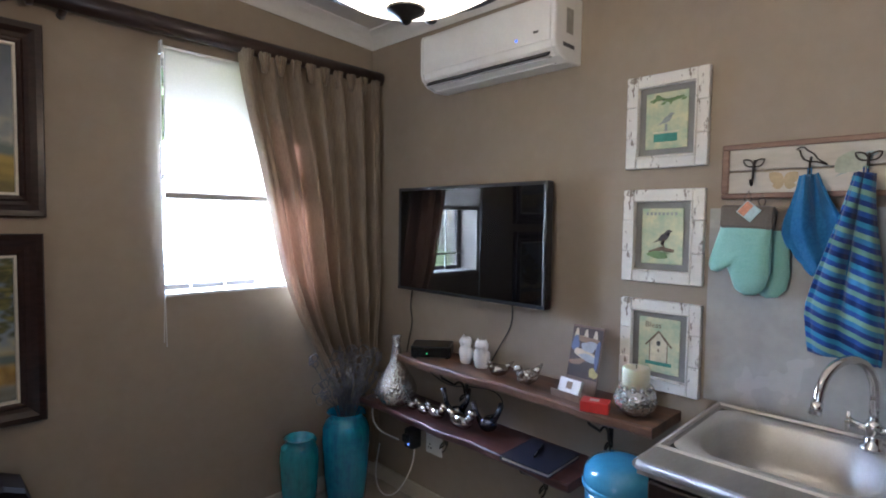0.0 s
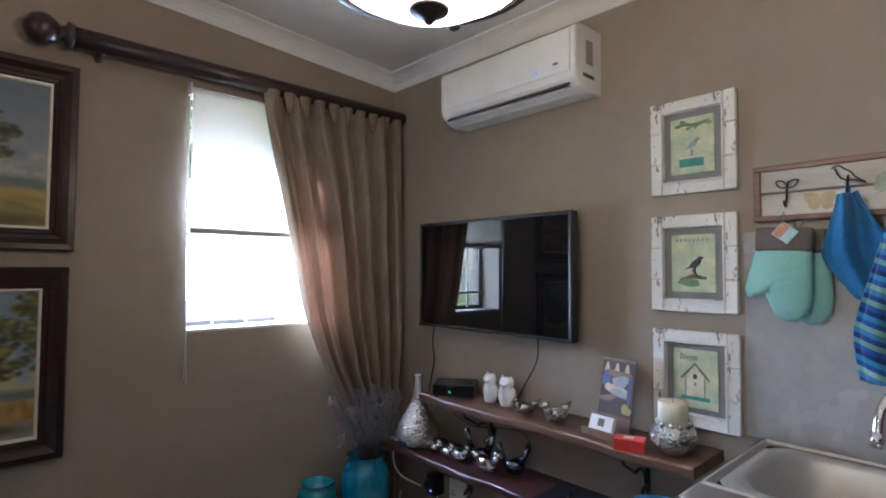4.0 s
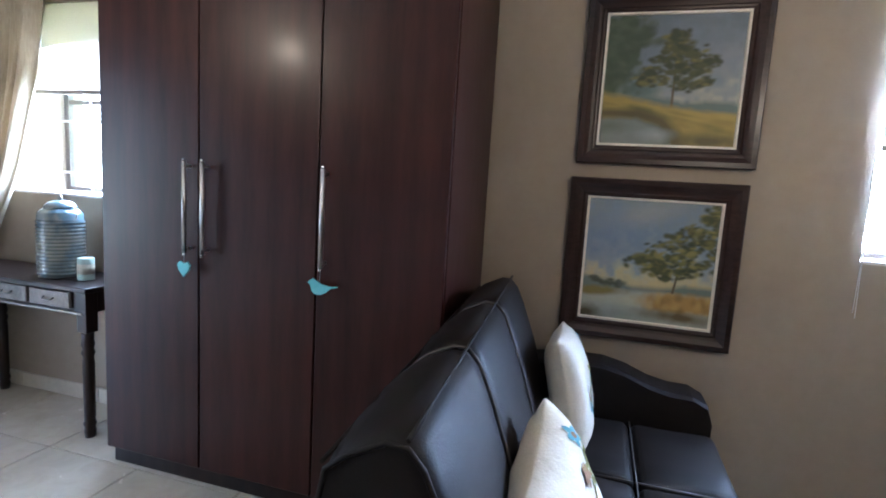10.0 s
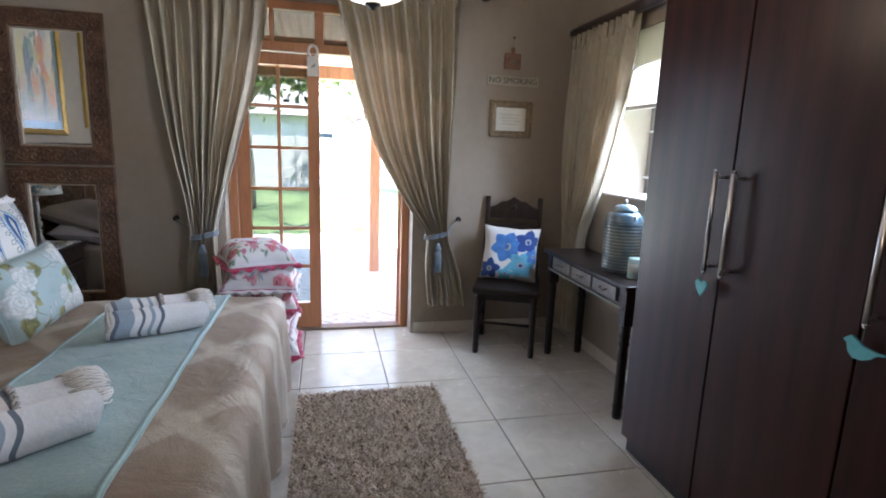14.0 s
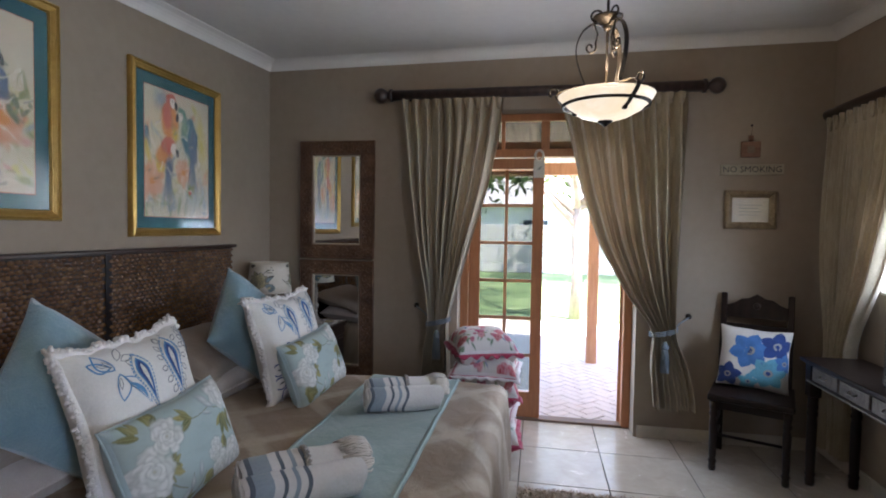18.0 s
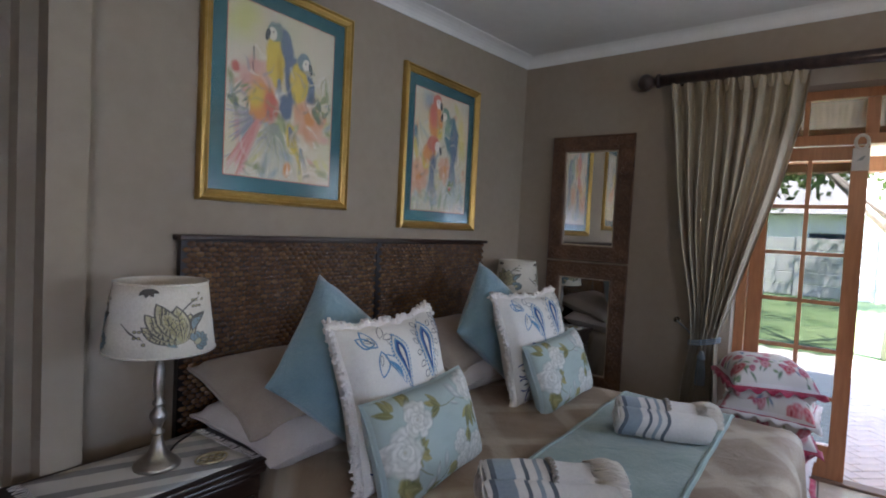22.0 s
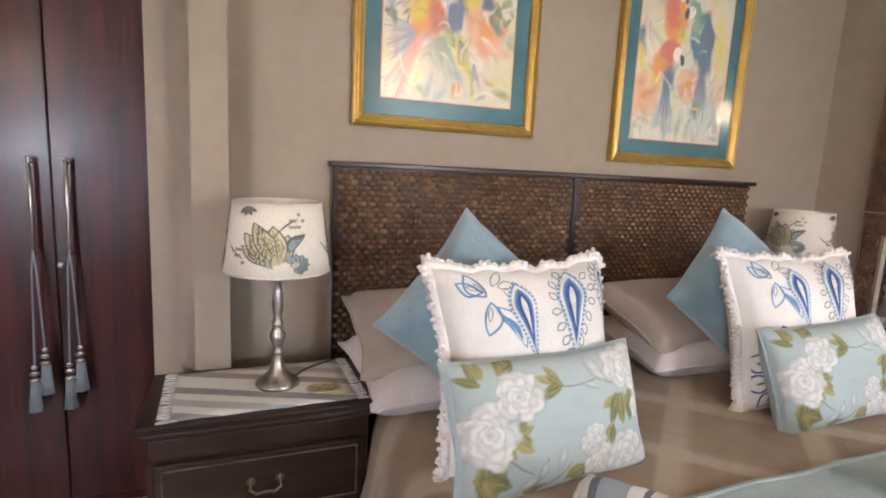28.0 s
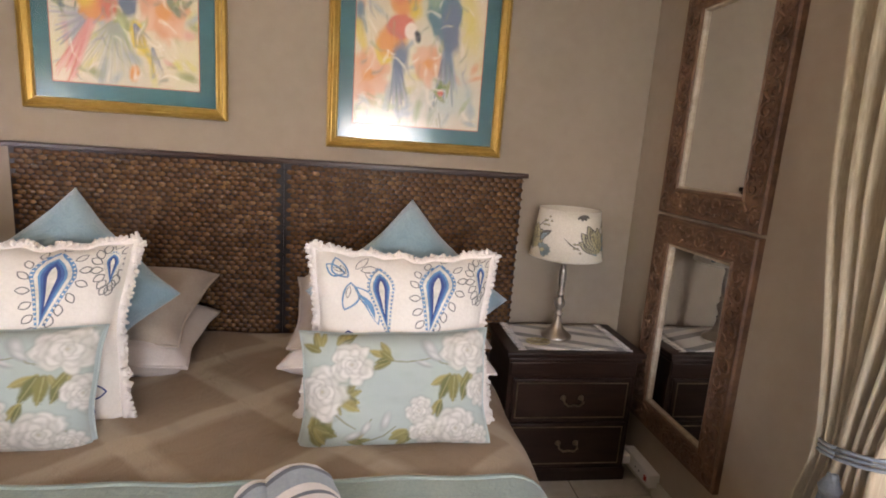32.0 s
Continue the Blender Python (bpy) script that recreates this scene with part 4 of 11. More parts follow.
rs = [[b.verts.new(p) for p in lp] for lp in loops]
for p, q in zip(rs, rs[1:]):
    for i in range(len(p)):
        j = (i + 1) % len(p)
        b.faces.new([p[i], p[j], q[j], q[i]]).smooth = True
b.faces.new(rs[-1])
part("bowl", b, SINKSTEEL, sink)
b = bmesh.new()
ax0, ax1, ay0, ay1 = BX0 - 0.034, BX1 + 0.029, BY0 - 0.039, BY1 + 0.031
for a in ((X0, ax0, Y0, Y1), (ax1, X1, Y0, Y1), (ax0, ax1, Y0, ay0), (ax0, ax1, ay1, Y1)):
    box(b, *a, -0.03, 0.004)
bmesh.ops.remove_doubles(b, verts=b.verts, dist=0.0004)
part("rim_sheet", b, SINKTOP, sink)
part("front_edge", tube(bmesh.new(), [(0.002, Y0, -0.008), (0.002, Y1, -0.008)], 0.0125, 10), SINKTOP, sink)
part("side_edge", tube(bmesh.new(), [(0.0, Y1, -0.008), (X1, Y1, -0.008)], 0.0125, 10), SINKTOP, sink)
part("raised_border", moved(quad_frame(bmesh.new(), 0.46, 0.53, 0.012, [(0, 0.0), (0.3, 0.006), (0.7, 0.006), (1, 0.0)]), pose(0.335, 0.755, 0.0045, -90, 0, 0)), SINKSTEEL, sink)
part("drain", lathe(bmesh.new(), [(0, 0), (0.034, 0.0), (0.036, 0.004), (0.028, 0.005), (0, 0.001)], 18, (0.325, 0.755, -0.1515)), CHROME, sink)

tap = thing("sink_tap", (2.585, 0.735, 0.879), "chrome swan-neck sink tap with cross handles", "tap")
part("base", lathe(bmesh.new(), [(0, 0), (0.028, 0), (0.028, 0.008), (0.019, 0.014), (0.017, 0.05), (0.021, 0.062), (0.013, 0.075), (0, 0.078)], 18), CHROME, tap, smooth=True)
arc = [(0, 0, 0.07), (0, 0, 0.13)] + [(-0.085 + 0.085 * math.cos(a), 0.045 - 0.045 * math.cos(a), 0.14 + 0.095 * math.sin(a)) for a in [math.pi * i / 12 for i in range(13)]] + [(-0.174, 0.093, 0.118)]
part("spout", tube(bmesh.new(), arc, 0.011, 12), CHROME, tap)
part("nozzle", tube(bmesh.new(), [(-0.1705, 0.0905, 0.140), (-0.176, 0.094, 0.108)], 0.0135, 12), CHROME, tap)
for s in (-1, 1):
    h = part("valve", tube(bmesh.new(), [(0, 0, 0.045), (0, s * 0.045, 0.060)], 0.010, 10), CHROME, tap)
    c = bmesh.new()
    for a in (0, 90):
        tube(c, [Vector((-0.024 * math.cos(radians(a)), s * 0.050, 0.062 - 0.024 * math.sin(radians(a)))), Vector((0.024 * math.cos(radians(a)), s * 0.050, 0.062 + 0.024 * math.sin(radians(a))))], 0.0055, 8)
    part("cross_handle", c, CHROME, h)


# ---------------------------------------------------------------- rustic shelves and what stands on them
RUSTIC = wood("rustic_brown_plank", (0.060, 0.028, 0.016), (0.20, 0.105, 0.060), "X", 0.9, 0.42, 0.35, coat=0.1)
RUSTRED = wood("rustic_red_plank", (0.035, 0.011, 0.010), (0.12, 0.045, 0.038), "X", 0.9, 0.42, 0.35, coat=0.1)


def plank_shelf(at, length, depth, mat, label, brackets, seed):
    t = thing("wall_shelf", at, label, "shelf", "two rustic wall shelves", rz=-90)
    r = random.Random(seed)
    ph = r.uniform(0, 6)
    b = bmesh.new()
    n = 26
    top, bot = [], []
    for i in range(n + 1):
        x = -length / 2 + length * i / n
        f = -depth + 0.008 * math.sin(9 * x + ph) + 0.005 * math.sin(23 * x + ph * 2)
        row = [(x, f + 0.005, 0.0), (x, f, -0.006), (x, f + 0.003, -0.026), (x, f + 0.009, -0.034), (x, -0.001, -0.034), (x, -0.001, 0.0)]
        top.append([b.verts.new(p) for p in row])
    for p, q in zip(top, top[1:]):
        for i in range(6):
            j = (i + 1) % 6
            b.faces.new([p[i], p[j], q[j], q[i]])
    b.faces.new(top[0]), b.faces.new(top[-1])
    part("plank", b, mat, t)
    for x in brackets:
        c = bmesh.new()
        box(c, -0.009, 0.009, -0.006, -0.001, -0.20, -0.034, 0.001)
        box(c, -0.009, 0.009, -depth * 0.82, -0.001, -0.040, -0.0345, 0.001)
        s = [(0, -0.006, -0.19)] + [(0, -0.02 - 0.05 * (1 - math.cos(a)) * 0.9, -0.165 + 0.055 * math.sin(a)) for a in [0.3 * k for k in range(0, 8)]] + [(0, -depth * 0.72, -0.07), (0, -depth * 0.78, -0.046)]
        tube(c, s, 0.005, 8)
        tube(c, [(0, -0.02, -0.19)] + [(0, -0.028 - 0.022 * math.cos(a), -0.20 + 0.022 * math.sin(a)) for a in [0.5 * k for k in range(11)]], 0.004, 6)
        part("bracket", moved(c, pose(x, 0, 0)), IRON, t, "scrolled dark iron bracket")
    return t


plank_shelf((EAST, 1.845, 0.815), 1.21, 0.232, RUSTIC, "long rustic wooden shelf on scrolled iron brackets", (-0.36, 0.36), 1)
plank_shelf((EAST, 2.11, 0.550), 1.20, 0.245, RUSTRED, "reddish rustic wooden lower shelf on iron brackets", (-0.22, 0.35), 2)


def mercury():
    k = Mat("mercury_glass", 0.20, 0.8)
    v = k.coords()
    c = k.voronoi(v, 85, "F1")
    k.set("Base Color", k.ramp(k.noise(v, 12, 3), [(0.3, (0.56, 0.54, 0.52)), (0.7, (0.84, 0.82, 0.80))]))
    k.bump(c, 0.8, 0.006)
    return k.m


MERCURY = mercury()
SILVER = mottled("silvered_ceramic", (0.55, 0.55, 0.55), (0.76, 0.76, 0.76), 12, 70, 0.14, 0.05, 0.002, metal=1.0)
WHITECER = mottled("white_ceramic", (0.70, 0.69, 0.66), (0.80, 0.79, 0.76), 10, 60, 0.25, 0.12, 0.003)
S1, S2 = 0.8155, 0.5505

t = thing("bottle_vase", (2.525, 2.515, S2), "long-necked mottled silver glass bottle vase", "vase")
part("body", lathe(bmesh.new(), [(0, 0), (0.050, 0), (0.078, 0.018), (0.099, 0.055), (0.100, 0.085), (0.084, 0.125), (0.056, 0.168), (0.034, 0.205), (0.024, 0.245), (0.020, 0.290), (0.021, 0.322), (0.027, 0.335), (0.019, 0.332), (0.014, 0.28), (0, 0.28)], 28), MERCURY, t, smooth=True)

t = thing("decoder_box", (2.583, 2.325, S1), "small black television decoder on the upper shelf", "decoder", rz=-51)
part("case", boxm(-0.092, 0.092, -0.070, 0.070, 0.006, 0.056, 0.004, 2), BLACKPLASTIC, t)
part("front_panel", boxm(-0.088, 0.088, -0.073, -0.0702, 0.010, 0.052), gloss("decoder_front", (0.008, 0.008, 0.009), 0.15), t)
part("indicator", boxm(-0.02, -0.014, -0.0745, -0.073, 0.022, 0.027), LED_GREEN.m, t, "small green light")
for x in (-0.075, 0.075):
    for y in (-0.055, 0.055):
        part("foot", lathe(bmesh.new(), [(0, 0), (0.009, 0), (0.009, 0.006), (0, 0.006)], 10, (x, y, 0)), BLACKPLASTIC, t)


def owl(at, rz, label):
    t = thing("owl_ornament", at, label, "ornament", "two white owls", rz=rz)
    b = lathe(bmesh.new(), [(0, 0), (0.026, 0), (0.030, 0.01), (0.034, 0.035), (0.033, 0.06), (0.027, 0.078), (0.031, 0.09), (0.031, 0.105), (0.022, 0.116), (0, 0.118)], 18)
    moved(b, Matrix.Diagonal((1, 0.8, 1, 1)))
    for s in (-1, 1):
        lathe(b, [(0.010, 0), (0.006, 0.012), (0.0, 0.022)], 8, (s * 0.020, 0, 0.104))
        ellipsoid(b, (s * 0.030, 0.002, 0.045), 0.008, 0.018, 0.032, 10, 6)
        ellipsoid(b, (s * 0.012, -0.021, 0.094), 0.011, 0.005, 0.011, 10, 6)
    ellipsoid(b, (0, -0.026, 0.084), 0.004, 0.006, 0.007, 8, 5)
    part("figure", b, WHITECER, t, smooth=True)
    return t


owl((2.60, 2.130, S1), -105, "small white ceramic owl on the upper shelf")
owl((2.595, 2.035, S1), -80, "small white ceramic owl beside its pair")


def swan(name, at, rz, s, mat, label, group=""):
    """A low bird with a round body, raised tail and small head."""
    t = thing(name, at, label, "ornament", group, rz=rz)
    b = bmesh.new()
    ellipsoid(b, (0, 0, 0.030), 0.052, 0.030, 0.029, 16, 10)
    tube(b, [(-0.035, 0, 0.036), (-0.060, 0, 0.050), (-0.085, 0, 0.066)], [0.018, 0.012, 0.003], 10)
    tube(b, [(0.036, 0, 0.038), (0.050, 0, 0.052), (0.052, 0, 0.066)], [0.018, 0.013, 0.012], 10)
    ellipsoid(b, (0.056, 0, 0.072), 0.017, 0.014, 0.014, 12, 8)
    tube(b, [(0.068, 0, 0.071), (0.080, 0, 0.068)], [0.006, 0.0015], 8)
    part("figure", moved(b, Matrix.Diagonal((s, s, s, 1))), mat, t, smooth=True)
    return t


swan("bird_ornament", (2.555, 1.905, S1), 160, 0.80, SILVER, "silver bird ornament on the upper shelf", "silver birds")
swan("bird_ornament", (2.550, 1.760, S1), 175, 1.0, MERCURY, "larger mottled silver bird ornament", "silver birds")
for y, s in ((2.405, 0.85), (2.325, 0.90), (2.245, 1.10), (2.09, 1.30)):
    swan("bird_ornament", (2.53, y, S2), 240 + 20 * s, s * 0.92, SILVER, "shiny silver bird ornament on the lower shelf", "silver birds")
DKCHROME = mottled("dark_chrome", (0.10, 0.12, 0.17), (0.26, 0.30, 0.38), 10, 60, 0.10, 0.02, metal=1.0)
for y, h in ((2.165, 0.15), (1.985, 0.13)):
    t = thing("figurine", (2.585, y, S2), "slender dark chrome bird figurine with a raised tail", "ornament", "chrome figurines", rz=-60)
    b = bmesh.new()
    ellipsoid(b, (0, 0, 0.035), 0.040, 0.026, 0.032, 14, 8)
    tube(b, [(0.02, 0, 0.05), (0.045, 0, 0.09), (0.055, 0, h)], [0.018, 0.012, 0.009], 10)
    tube(b, [(-0.03, 0, 0.04), (-0.05, 0, 0.08), (-0.065, 0, h * 0.95)], [0.014, 0.010, 0.012], 10)
    part("figure", b, DKCHROME, t, smooth=True)

t = thing("brochure_stand", (2.56, 1.565, S1), "brown card stand with printed brochures and business cards", "brochure stand", rz=-96)
CARD = mottled("brown_card", (0.16, 0.10, 0.07), (0.24, 0.16, 0.11))
part("back_card", moved(boxm(-0.068, 0.068, -0.002, 0.002, 0, 0.250, 0.002), pose(0, 0.03, 0.0, -12, 0, 0)), CARD, t)
part("tray", boxm(-0.062, 0.062, -0.050, 0.02, 0, 0.012, 0.002), CARD, t)
part("tray_front", moved(boxm(-0.062, 0.062, -0.001, 0.001, 0, 0.028), pose(0, -0.05, 0.0, 10, 0, 0)), CARD, t)
photo = [(0, [(-0.064, 0.06), (0.064, 0.06), (0.064, 0.242), (-0.064, 0.242)])]
photo += [(1, [(x - 0.011, 0.205), (x + 0.011, 0.205), (x + 0.004, 0.236), (x - 0.004, 0.236)]) for x in (-0.045, -0.005, 0.035)]
photo += [(4, blob(0.0, 0.20, 0.05, 0.012, 0, 0.3, 7)), (2, blob(0.015, 0.175, 0.036, 0.020, 0, 0.3, 2)), (3, blob(-0.045, 0.18, 0.014, 0.034, 0, 0.3, 3)), (1, blob(0.0, 0.145, 0.045, 0.018, -0.15, 0.3, 4)), (2, blob(0.015, 0.135, 0.040, 0.012, -0.1, 0.3, 5)), (3, blob(0.052, 0.15, 0.010, 0.05, 0, 0.2, 6)), (4, blob(-0.03, 0.115, 0.030, 0.012, 0.2, 0.3, 8)), (5, blob(0.045, 0.085, 0.018, 0.018, 0, 0.3, 9))]
part("photo", moved(motif_mesh(photo, plane_fn(-0.0022), 0.0003, 0.00005), pose(0, 0.03, 0.0, -12, 0, 0)), [flat_paint("dark_photo", (0.07, 0.045, 0.035)), flat_paint("lamplit_photo", (0.62, 0.50, 0.34)), flat_paint("grey_photo", (0.40, 0.40, 0.42)), flat_paint("blue_photo", (0.10, 0.13, 0.24)), flat_paint("brown_photo", (0.28, 0.17, 0.10)), flat_paint("ochre_photo", (0.48, 0.38, 0.12))], t, "printed photograph")["kind"] = "stuff"
part("card", moved(boxm(-0.045, 0.045, -0.007, 0.007, 0.0, 0.058), pose(0, -0.034, 0.010, -22, 0, 0)), flat_paint("white_card", (0.74, 0.72, 0.66), vary=0.06), t, "stack of white cards")
part("card_emblem", moved(boxm(-0.012, 0.012, -0.0085, -0.0072, 0.022, 0.048), pose(0, -0.034, 0.010, -22, 0, 0)), flat_paint("bronze_emblem", (0.22, 0.14, 0.08)), t)

REDCARD = flat_paint("red_card", (0.62, 0.03, 0.025), 0.4, 0.1)
t = thing("matchbox", (2.485, 1.44, S1), "red cardboard matchbox on the shelf edge", "matchbox", rz=-70)
part("sleeve", boxm(-0.045, 0.045, -0.03, 0.03, 0, 0.034, 0.001), REDCARD, t)
part("label_mark", boxm(-0.018, 0.012, -0.012, 0.014, 0.0342, 0.0348), flat_paint("white_mark", (0.7, 0.66, 0.62)), t)

t = thing("candle_holder", (2.555, 1.335, S1), "mottled silver glass holder with a cream candle", "candle")
t.scale = (1.16, 1.16, 1.08)
part("bowl", lathe(bmesh.new(), [(0, 0), (0.030, 0), (0.052, 0.02), (0.060, 0.045), (0.054, 0.068), (0.042, 0.080), (0.038, 0.082), (0.034, 0.074), (0, 0.07)], 26), MERCURY, t, smooth=True)
for i in range(11):
    a = 2 * math.pi * i / 11
    part("scallop", ellipsoid(bmesh.new(), (0.041 * math.cos(a), 0.041 * math.sin(a), 0.083), 0.0085, 0.0085, 0.010, 8, 6), MERCURY, t)
WAX = mottled("cream_wax", (0.72, 0.66, 0.48), (0.80, 0.75, 0.58), 8, 60, 0.5, 0.03, Subsurface_Weight=0.2)
part("candle", lathe(bmesh.new(), [(0, 0.072), (0.036, 0.072), (0.037, 0.140), (0.034, 0.144), (0.018, 0.140), (0, 0.139)], 22), WAX, t, "cream pillar candle")
part("wick", tube(bmesh.new(), [(0, 0, 0.138), (0.001, 0, 0.150)], 0.0012, 6), BLACKPLASTIC, t)

LEATHERBOOK = mottled("dark_blue_cover", (0.010, 0.012, 0.025), (0.018, 0.020, 0.038), 20, 200, 0.5, 0.2, 0.001)
PAPER = mottled("book_paper", (0.62, 0.58, 0.48), (0.72, 0.68, 0.58), 30, 300, 0.9, 0.1, squash=(1, 1, 12))
t = thing("notebook", (2.545, 1.685, S2), "dark blue hardcover notebook on the lower shelf", "notebook", rz=-88)
part("cover", boxm(-0.104, 0.104, -0.123, 0.100, 0.014, 0.018, 0.001), LEATHERBOOK, t)
part("cover", boxm(-0.104, 0.104, -0.123, 0.100, 0.0, 0.004, 0.001), LEATHERBOOK, t)
part("page_block", boxm(-0.098, 0.100, -0.118, 0.096, 0.004, 0.014), PAPER, t)
part("spine", boxm(-0.107, -0.1042, -0.123, 0.100, 0.0, 0.018, 0.001), LEATHERBOOK, t)
t = thing("pen", (2.555, 1.705, S2 + 0.023), "black ballpoint pen lying on the notebook", "pen", rz=20)
part("barrel", tube(bmesh.new(), [(-0.065, 0, 0), (0.05, 0, 0), (0.066, 0, 0)], [0.0045, 0.0045, 0.001], 8), BLACKPLASTIC, t)
part("clip", boxm(-0.062, -0.025, -0.001, 0.001, 0.0035, 0.006), STEEL, t)

# sockets and cables on the television wall
t = thing("wall_socket", (EAST, 2.415, 0.335), "white double wall socket under the shelves", "socket", rz=-90)
part("plate", boxm(-0.055, 0.055, -0.010, -0.0005, -0.055, 0.055, 0.004, 2), WHITEPLASTIC, t)
for x in (-0.026, 0.026):
    part("switch", boxm(x - 0.008, x + 0.008, -0.014, -0.0102, 0.02, 0.04, 0.002), WHITEPLASTIC, t)
for x, z in ((-0.026, -0.01), (-0.034, -0.026), (-0.018, -0.026)):
    part("socket_hole", moved(lathe(bmesh.new(), [(0, 0), (0.005, 0), (0.005, 0.0008), (0, 0.0008)], 10), pose(x, -0.0102, z, 90, 0, 0)), BLACKPLASTIC, t)
t = thing("plug_adapter", (EAST - 0.03, 2.545, 0.335), "black plug adapter with a blue light", "adapter", rz=-90)
part("case", boxm(-0.034, 0.034, -0.035, 0.0295, -0.05, 0.05, 0.010, 2), BLACKPLASTIC, t)
part("indicator", moved(lathe(bmesh.new(), [(0, 0), (0.005, 0), (0.005, 0.002), (0, 0.003)], 10), pose(0.004, -0.0352, -0.025, 90, 0, 0)), LED_BLUE.m, t, "small blue light")
part("plug", boxm(-0.02, 0.02, -0.062, -0.0355, -0.012, 0.03, 0.008, 2), BLACKPLASTIC, t)


def cable(name, pts, r, mat, label):
    # smooth the polyline by two rounds of corner cutting
    p = [Vector(q) for q in pts]
    for _ in range(3):
        p = [p[0]] + [v for a, c in zip(p, p[1:]) for v in (a.lerp(c, 0.25), a.lerp(c, 0.75))] + [p[-1]]
    return tagged(link_mesh(name, tube(bmesh.new(), p, r, 6), mat, None, "", True), label, "cable")


cable("power_cable", [(2.665, 2.56, 1.11), (2.685, 2.60, 1.0), (2.69, 2.585, 0.92), (2.688, 2.61, 0.83), (2.68, 2.62, 0.74)], 0.0035, BLACKPLASTIC, "black cable hanging from the television")
cable("aerial_cable", [(2.665, 1.93, 1.10), (2.688, 1.945, 1.0), (2.688, 2.01, 0.90), (2.66, 2.04, 0.82)], 0.003, BLACKPLASTIC, "thin black cable hanging to the shelf")
cable("loose_cable", [(2.66, 2.42, 0.70), (2.67, 2.30, 0.655), (2.67, 2.15, 0.69), (2.68, 2.0, 0.70), (2.67, 1.96, 0.62), (2.66, 2.06, 0.58)], 0.003, BLACKPLASTIC, "black cable between the two shelves")
cable("white_cable", [(2.60, 2.50, 0.565), (2.53, 2.60, 0.60), (2.50, 2.68, 0.52), (2.52, 2.68, 0.38), (2.60, 2.58, 0.33)], 0.004, WHITEPLASTIC, "white cable looping down to the plug")
cable("white_cable", [(2.665, 2.53, 0.29), (2.62, 2.50, 0.20), (2.57, 2.56, 0.06), (2.55, 2.66, 0.03), (2.57, 2.74, 0.10), (2.62, 2.76, 0.25)], 0.004, WHITEPLASTIC, "white cable looping near the floor")

# ---------------------------------------------------------------- bin, vases, twigs
BINBLUE = mottled("blue_plastic_bin", (0.045, 0.24, 0.42), (0.07, 0.31, 0.50), 5, 60, 0.18, 0.04, 0.003, Coat_Weight=0.6)
t = thing("waste_bin", (2.50, 1.345, 0.0), "glossy blue plastic bin with a domed lid", "bin")
t.scale = (0.92, 0.92, 1.05)
part("bucket", lathe(bmesh.new(), [(0, 0), (0.112, 0), (0.118, 0.02), (0.127, 0.55), (0, 0.55)], 30), BINBLUE, t, smooth=True)
part("lid", lathe(bmesh.new(), [(0.10, 0.551), (0.133, 0.551), (0.135, 0.585), (0.128, 0.612), (0.10, 0.635), (0.05, 0.648), (0, 0.651)], 30), BINBLUE, t, smooth=True)
part("lid_rim", lathe(bmesh.new(), [(0.1335, 0.556), (0.139, 0.558), (0.139, 0.570), (0.1345, 0.573)], 30), BINBLUE, t)


def glazed(name, c0, c1):
    k = Mat(name, 0.15, 0, 0.5, Coat_Weight=0.5)
    v = k.coords()
    drip = k.noise(k.coords((9, 9, 1.2)), 3, 4, 0.6)
    k.set("Base Color", k.ramp(k.math("ADD", k.math("MULTIPLY", drip, 0.7), k.math("MULTIPLY", k.noise(v, 30, 3), 0.3)), [(0.36, c0), (0.62, c1)]))
    k.bump(drip, 0.15, 0.006)
    return k.m


TURQ, TURQ2 = glazed("turquoise_glaze", (0.004, 0.13, 0.25), (0.012, 0.27, 0.40)), glazed("teal_glaze", (0.004, 0.14, 0.20), (0.014, 0.26, 0.30))


def floor_vase(at, h, r, mat, label):
    t = thing("floor_vase", at, label, "vase", "two turquoise floor vases")
    k = h / 0.46
    part("body", lathe(bmesh.new(), [(0, 0), (r * 0.72, 0), (r * 0.80, 0.02 * k), (r * 0.92, 0.16 * k), (r, 0.32 * k), (r * 0.97, 0.385 * k), (r * 0.80, 0.425 * k), (r * 0.70, 0.436 * k), (r * 0.74, 0.455 * k), (r * 0.80, h), (r * 0.70, h), (r * 0.62, 0.43 * k), (0, 0.40 * k)], 30), mat, t, smooth=True)
    for s in (-1, 1):
        part("lug", ellipsoid(bmesh.new(), (s * r * 0.82, 0, 0.418 * k), 0.020, 0.014, 0.022, 10, 6), mat, t)
    return t


